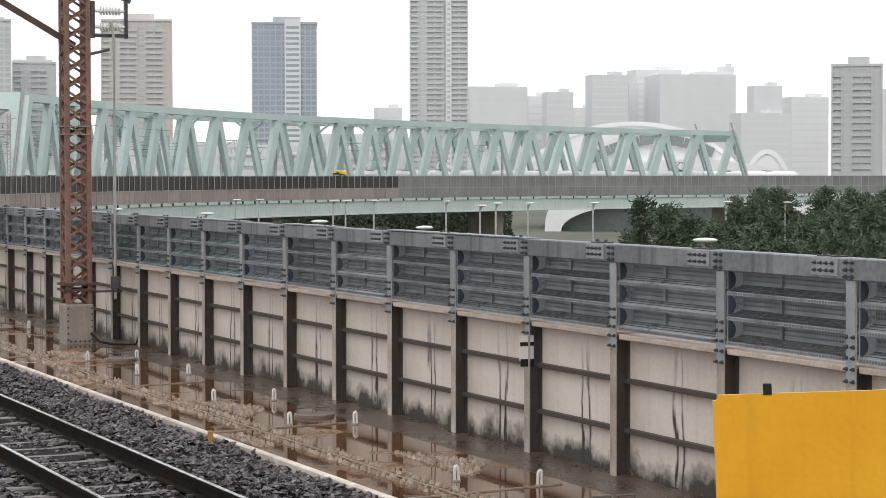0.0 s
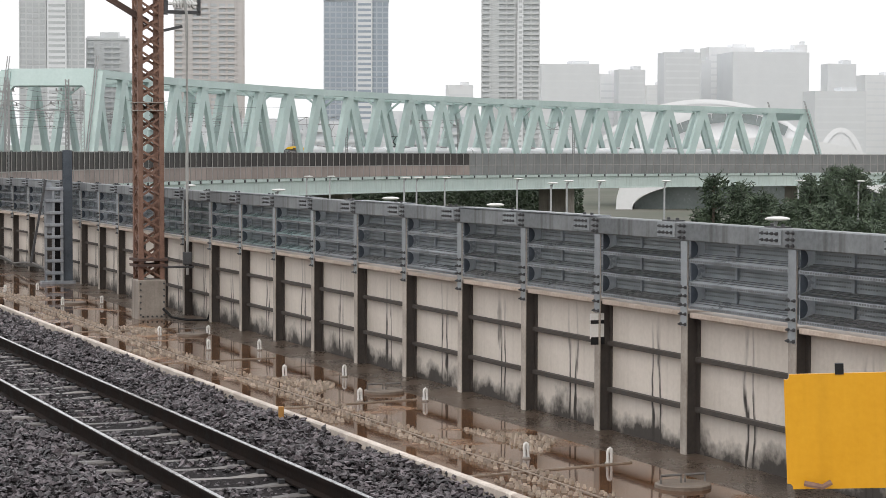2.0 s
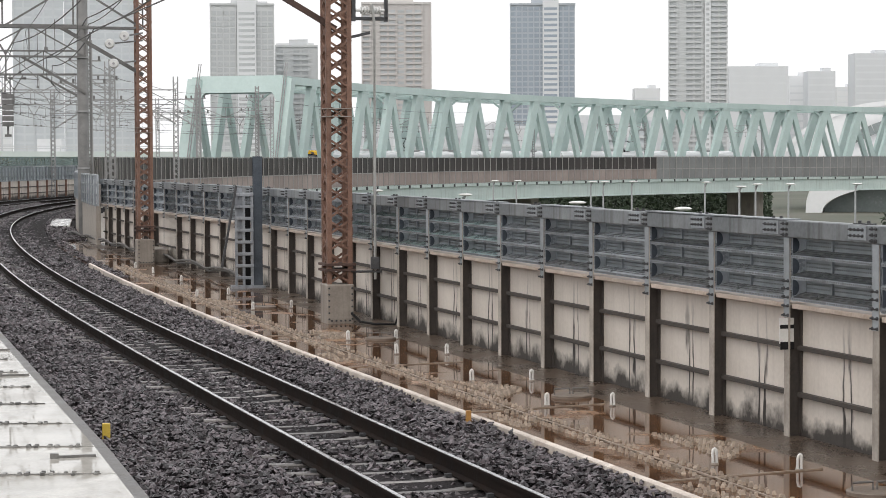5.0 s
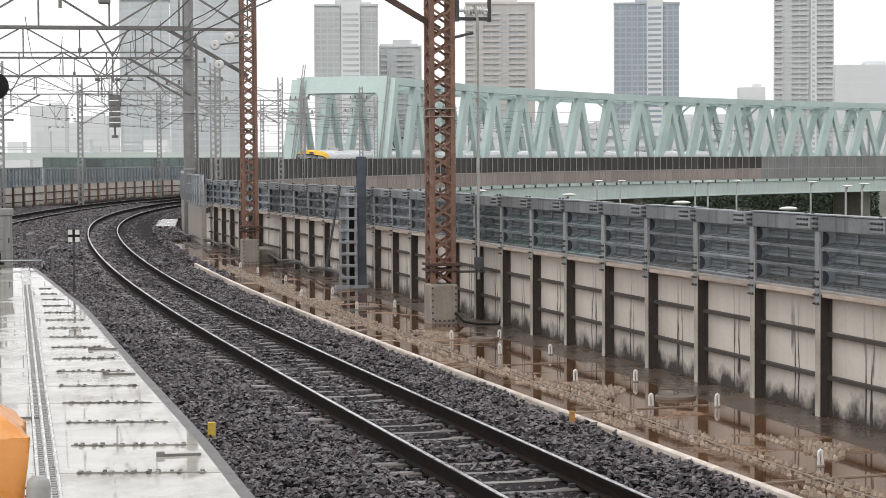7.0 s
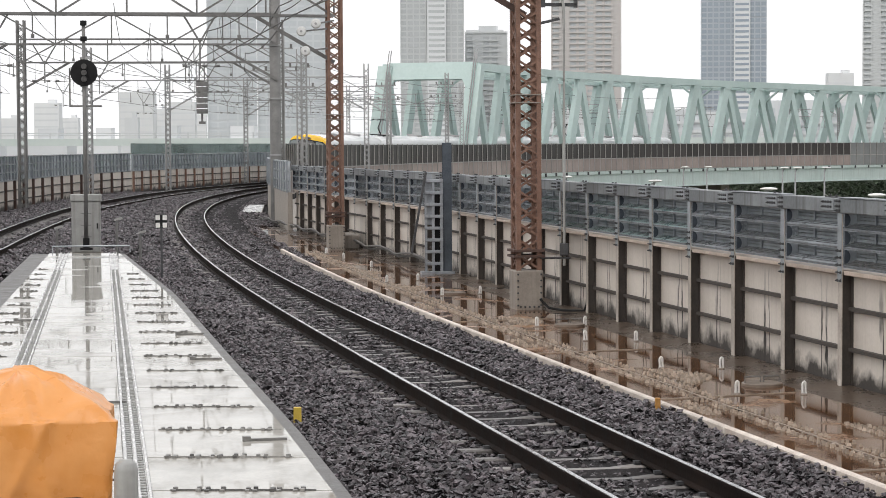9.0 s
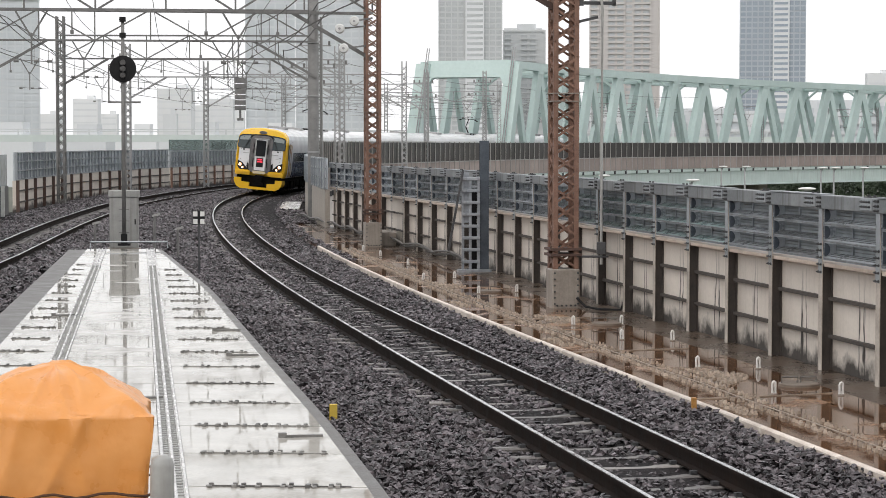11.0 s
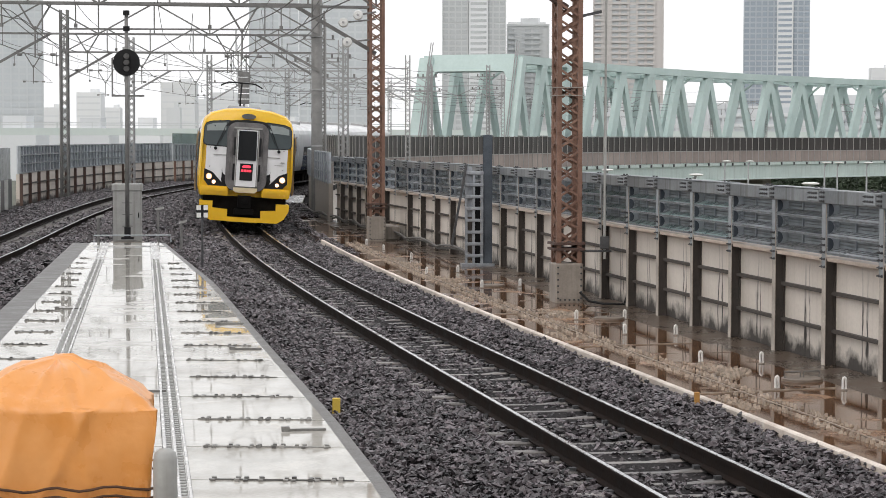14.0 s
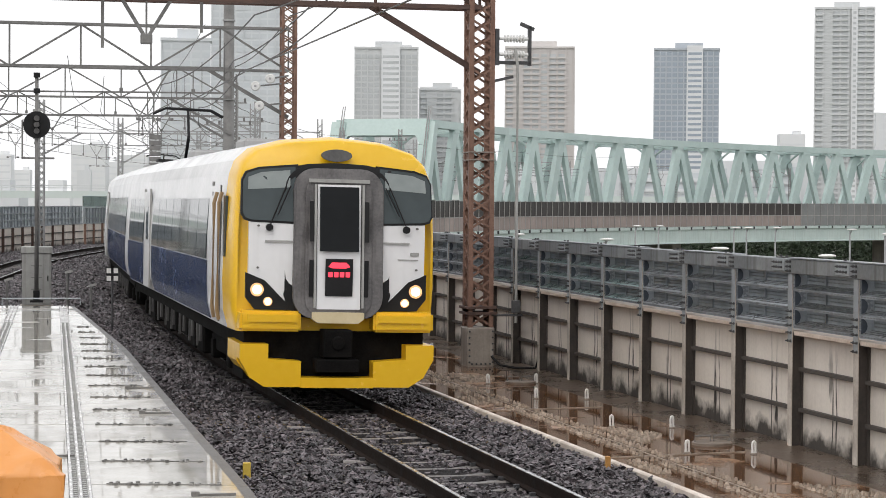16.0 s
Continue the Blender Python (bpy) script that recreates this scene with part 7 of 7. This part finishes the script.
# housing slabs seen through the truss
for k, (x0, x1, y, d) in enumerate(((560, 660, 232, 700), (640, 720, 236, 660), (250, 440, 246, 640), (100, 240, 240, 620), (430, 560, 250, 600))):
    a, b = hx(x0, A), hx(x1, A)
    tower(a, b, (314 - y) * d / 3700 - 1, d, W_FAR2, G_HAZE, 3.0, "balcony", "slab of flats behind the truss bridge with haze in its grey", False)


# ---- white-roofed hall beyond the bridge ----
def shell(root, cx, cy, span, height, depth, heading, thick, lean=0.0, name="roof_shell", mat=None, a0=0, a1=180):
    bm = bmesh.new()
    n, m = 28, 6
    rows = []
    for j in range(m + 1):
        v = j / m
        row = []
        for i in range(n + 1):
            a = radians(a0 + (a1 - a0) * i / n)
            k = 1 - 0.25 * v
            row.append(bm.verts.new((math.cos(a) * span / 2 * k, v * depth, math.sin(a) ** 0.8 * height * (1 - 0.35 * v * v) + lean * v)))
        rows.append(row)
    for a, b in zip(rows, rows[1:]):
        for i in range(n):
            bm.faces.new((a[i], a[i + 1], b[i + 1], b[i]))
    bmesh.ops.recalc_face_normals(bm, faces=bm.faces)
    bmesh.ops.solidify(bm, geom=bm.faces[:], thickness=thick)
    o = part(name, bm, mat or SHELL, root, "white curved roof shell", smooth=False)
    o.matrix_basis = pose(cx, cy, -9, 0, 0, heading)
    return o


hall = tagged(new("swimming_hall"), "large hall with white arched roof shells and dark glazing", "hall")
d = 430
xa = heading_x(hx(1225, A), d)
shell(hall, heading_x(hx(1118, A), d + 25), d + 25, 56, 24.2, 60, -18, 1.0, a0=24, a1=156)
shell(hall, heading_x(hx(1358, A), d + 60), d + 60, 13.5, 18.5, 60, -20, 1.2)
shell(hall, heading_x(hx(1230, A), d + 60), d + 60, 34, 17.5, 40, -20, 1.0)
bm = bmesh.new()
for k in range(9):
    za, zb = (14.2 + 6.0 * math.sin(math.pi * (j + 0.3) / 11) for j in (k, k + 1))
    bar(bm, (-16 + k * 3.3, -1.4, za), (-12.8 + k * 3.3, -1.4, zb), 0.4, 2.2)
gz = part("glazing", bm, SHELL_GLASS, hall, "dark curved row of panes")
gz.matrix_basis = pose(heading_x(hx(1155, A), d + 24), d + 24, -9, 0, 0, -18)
# mouth is a dark sheet before the white front, inner shade in its colour
bm = bmesh.new()
prism(bm, [(-5, 0), (5, 0), (5, 10.4), (4, 11.8), (2, 12.7), (0, 13), (-2, 12.7), (-4, 11.8), (-5, 10.4)], 0, 0.5)
ob = part("opening", bm, SHELL_GLASS, hall, "dark sheet for the shaded arched mouth")
ob.matrix_basis = pose(heading_x(hx(1354, A), d + 59), d + 58, -9, 0, 0, -20)
# closed white fronts under the two shells
bm = bmesh.new()
prism(bm, [(math.cos(radians(q)) * 27.6, math.sin(radians(q)) ** 0.8 * 23.8) for q in range(24, 157, 6)], 0.3, 0.9)
ob = part("roof_front", bm, SHELL, hall, "white membrane front below the shell")
ob.matrix_basis = pose(heading_x(hx(1118, A), d + 25), d + 25, -9, 0, 0, -18)
bm = bmesh.new()
box(bm, -8, 4, 0, 24, 50, 11.5)
ob = part("hall_body", bm, SHELL_GLASS, hall, "dark glazed body under the roof")
ob.matrix_basis = pose(heading_x(hx(1118, A), d + 25), d + 25, -9, 0, 0, -18)
bm = bmesh.new()
prism(bm, [(math.cos(radians(q)) * 6.5, math.sin(radians(q)) ** 0.8 * 18.0) for q in range(0, 181, 10)], 0.3, 0.8)
ob = part("roof_front", bm, SHELL, hall, "white membrane front below the shell")
ob.matrix_basis = pose(heading_x(hx(1358, A), d + 60), d + 60, -9, 0, 0, -20)
bm = bmesh.new()
outer = [(31.5 * math.cos(radians(q)), 15.5 * math.sin(radians(q)) ** 0.8) for q in range(0, 181, 6)]
inner = [(28.0 * math.cos(radians(q)), 6.8 * math.sin(radians(q)) ** 0.9) for q in range(0, 181, 6)]
for y0, y1 in ((0.0, 30.0),):
    rows = [[bm.verts.new((x, y, z)) for x, z in poly] for y, poly in ((y0, outer), (y0, inner), (y1, inner), (y1, outer))]
    for u, v in zip(rows, rows[1:] + rows[:1]):
        for i in range(len(u) - 1):
            bm.faces.new((u[i], u[i + 1], v[i + 1], v[i]))
bmesh.ops.recalc_face_normals(bm, faces=bm.faces)
ob = part("roof_arch", bm, SHELL, hall, "wide white arch carrying the roof")
ob.matrix_basis = pose(xa, d, -9, 0, 0, -15)
bm = bmesh.new()
prism(bm, [(x * 0.99, z * 0.98) for x, z in inner], 6.0, 6.4)
ob = part("arch_infill", bm, SHELL_GLASS, hall, "dark sheet filling the space below the roof arch")
ob.matrix_basis = pose(xa, d, -9, 0, 0, -15)


# ---- trees ----
def tree_mesh(seed, height, spread, limbs=34, clumps=105):
    """Trunk with limbs, and a crown of many small needle clumps along the limbs."""
    rng = random.Random(seed)
    bt = bmesh.new()
    rod(bt, (0, 0, 0), (0.1, 0.05, height * 0.55), 0.2, 0.13, 8)
    rod(bt, (0.1, 0.05, height * 0.55), (0.0, 0.1, height * 0.97), 0.13, 0.03, 8)
    vs, fs = [], []
    n = 0
    for i in range(limbs):
        f = 0.25 + 0.73 * (i / (limbs - 1)) + rng.uniform(-0.02, 0.02)
        a = rng.uniform(0, 6.283)
        ln = spread * (1.05 - 0.75 * max(0, f - 0.35)) * rng.uniform(0.35, 1.2) * (1.15 - f) * 1.3
        z0 = height * f
        tip = Vector((math.cos(a) * ln, math.sin(a) * ln, z0 + ln * rng.uniform(0.1, 0.4)))
        rod(bt, (0.05, 0.05, z0), tip, 0.06, 0.015, 5)
        for j in range(clumps):
            k = rng.uniform(0.3, 1.08)
            c = Vector((0, 0, z0)).lerp(tip, k) + Vector((rng.gauss(0, 0.26), rng.gauss(0, 0.26), rng.gauss(0.1, 0.17)))
            for q in range(2):
                r = rng.uniform(0.05, 0.13)
                u = Vector((rng.gauss(0, 1), rng.gauss(0, 1), rng.gauss(0.3, 0.7))).normalized()
                w = u.orthogonal().normalized()
                b = c + Vector((rng.gauss(0, 0.1), rng.gauss(0, 0.1), rng.gauss(0, 0.1)))
                vs += [b - w * r * 0.5, b + w * r * 0.5, b + u * r * 3.0 + w * r * 0.2, b + u * r * 0.8 - u.cross(w) * r * 0.6]
                fs += [(n, n + 1, n + 2), (n, n + 2, n + 3), (n + 1, n + 3, n + 2)]
                n += 4
    mc = bpy.data.meshes.new("crown")
    mc.from_pydata([tuple(v) for v in vs], [], fs)
    mc.materials.append(LEAF)
    return mesh_of("trunk", bt, BARK), mc


def tree(mt, mc, m):
    root = tagged(new("pine_tree"), "dark green pine tree with ragged layered branches", "tree", "park trees")
    piece("trunk", mt, root, pose(0, 0, 0))
    piece("crown", mc, root, pose(0, 0, 0))
    root.matrix_basis = m
    return root


kinds = [tree_mesh(11, 10.5, 3.4), tree_mesh(12, 9.4, 3.0), tree_mesh(13, 8.6, 3.8), tree_mesh(14, 11.0, 2.3, 24, 62)]
rng = random.Random(21)
spots = [(1134, 112, 3), (1172, 116, 3), (1218, 110, 3), (1305, 108, 3), (1365, 104, 3), (1432, 101, 3), (1492, 99, 3), (1548, 102, 3), (1130, 118, 2), (1180, 135, 1), (1225, 128, 2), (1280, 122, 1), (1335, 112, 0), (1385, 120, 0), (1430, 110, 1), (1475, 108, 0), (1520, 112, 0), (1560, 104, 0), (1410, 92, 2), (1490, 90, 2), (1560, 88, 2), (1330, 98, 2), (1250, 105, 2), (1180, 112, 2), (1120, 118, 2), (1350, 135, 0), (1455, 132, 0), (1540, 135, 0), (1600, 100, 0), (1650, 105, 1), (1300, 150, 0), (1500, 145, 0), (1570, 150, 0), (1440, 100, 2), (1290, 90, 2), (1380, 86, 2)]
for x, dd, k in spots:
    dd *= 1.0
    low = 1.0 if k == 3 and x != 1134 else 0.0
    tree(*kinds[k], pose(heading_x(hx(x, A), dd), dd, -9 - low + rng.uniform(-0.6, 0.3), 0, 0, rng.uniform(0, 360)))


# far woods below the bridge: one mass of leaf clumps with an uneven top
rng2 = np.random.default_rng(8)
k = 70000
hd_ = rng2.uniform(-3.5, 12.6, k)
dd_ = np.interp(hd_, [-3.5, 1.5, 8.4, 16], [185, 232, 284, 322]) + rng2.uniform(8, 34, k)
lim = 0.6 + 0.7 * np.sin(hd_ * 3.1) + 0.6 * np.sin(hd_ * 7.7 + 1) + 0.5 * np.sin(hd_ * 17)
zz_ = -9 + (lim + 9) * rng2.random(k) ** 0.7
cen = np.stack([np.tan(np.radians(hd_)) * dd_, dd_, zz_], 1)
tri_ = cen[:, None] + rng2.normal(0, 0.24, (k, 3, 3))
woods = bpy.data.meshes.new("woods")
woods.from_pydata(tri_.reshape(-1, 3).tolist(), [], np.arange(3 * k).reshape(-1, 3).tolist())
woods.materials.append(LEAF)
tagged(new("woods", woods), "dark green belt of trees below the bridge", "woods", kind="stuff")


# ---- park lamps ----
def lamp():
    root = tagged(new("park_lamp"), "slim grey lamp post with a flat white lamp head", "street lamp", "park lamps")
    bm = bmesh.new()
    rod(bm, (0, 0, 0), (0, 0, 10.1), 0.09, 0.05, 10)
    part("pole", bm, LAMP_POLE, root, smooth=True)
    bm = bmesh.new()
    bmesh.ops.create_uvsphere(bm, u_segments=16, v_segments=8, radius=1)
    bmesh.ops.transform(bm, matrix=Matrix.Translation((0.12, 0, 10.2)) @ Matrix.Diagonal((0.31, 0.2, 0.06, 1)), verts=bm.verts)
    part("head", bm, LAMP_HEAD, root, "flat oval white lamp head", smooth=True)
    bm = bmesh.new()
    rod(bm, (0, 0, 9.9), (0.1, 0, 10.15), 0.05, n=8)
    part("arm", bm, LAMP_POLE, root)
    return root


l0 = lamp()
spots = ((205, 370), (362, 378), (417, 354), (458, 354), (590, 356), (612, 356), (662, 356), (560, 393), (746, 405), (790, 358), (1240, 431), (850, 366), (878, 362), (935, 362), (1050, 362), (1285, 361), (1362, 360), (1390, 362))
for k, (x, y) in enumerate(spots):
    dd = (2.75 - 1.2) * 3700 / (y - 314)
    m = pose(heading_x(hx(x, A), dd), dd, -9, 0, 0, (k * 37) % 60 - 30)
    if k == 0:
        l0.matrix_basis = m
    else:
        copy_thing(l0, m)


# ---- what moves ----
RUN = ((0, 294.0), (3.5, 247.6), (6.5, 203.5), (7.5, 189.0), (8.5, 174.6), (9.5, 159.6), (9.7, 156.4), (12.0, 110.9), (12.5, 102.4), (13.5, 85.6), (14.5, 68.7), (15.5, 51.3), (16, 42.4))


def run_at(t):
    for (t0, s0), (t1, s1) in zip(RUN, RUN[1:]):
        if t <= t1:
            return s0 + (s1 - s0) * (t - t0) / (t1 - t0)
    return RUN[-1][1]


def car_pose(s):
    """A car whose front end is at s, standing on its two bogies."""
    a, b = on_main(s + 2.8), on_main(s + CAR - 2.8)
    m = facing(a, b) @ pose(0, -2.8, 0)
    return m @ pose(0, 0, 0, 0, math.degrees(cant(s + 2)), 0)


def motions():
    for k, car in enumerate((front_car, second_car, third_car, fourth_car, fifth_car)):
        walk(car, [(i * 0.5, car_pose(run_at(i * 0.5) + k * (CAR + 0.1))) for i in range(33)])


motions()
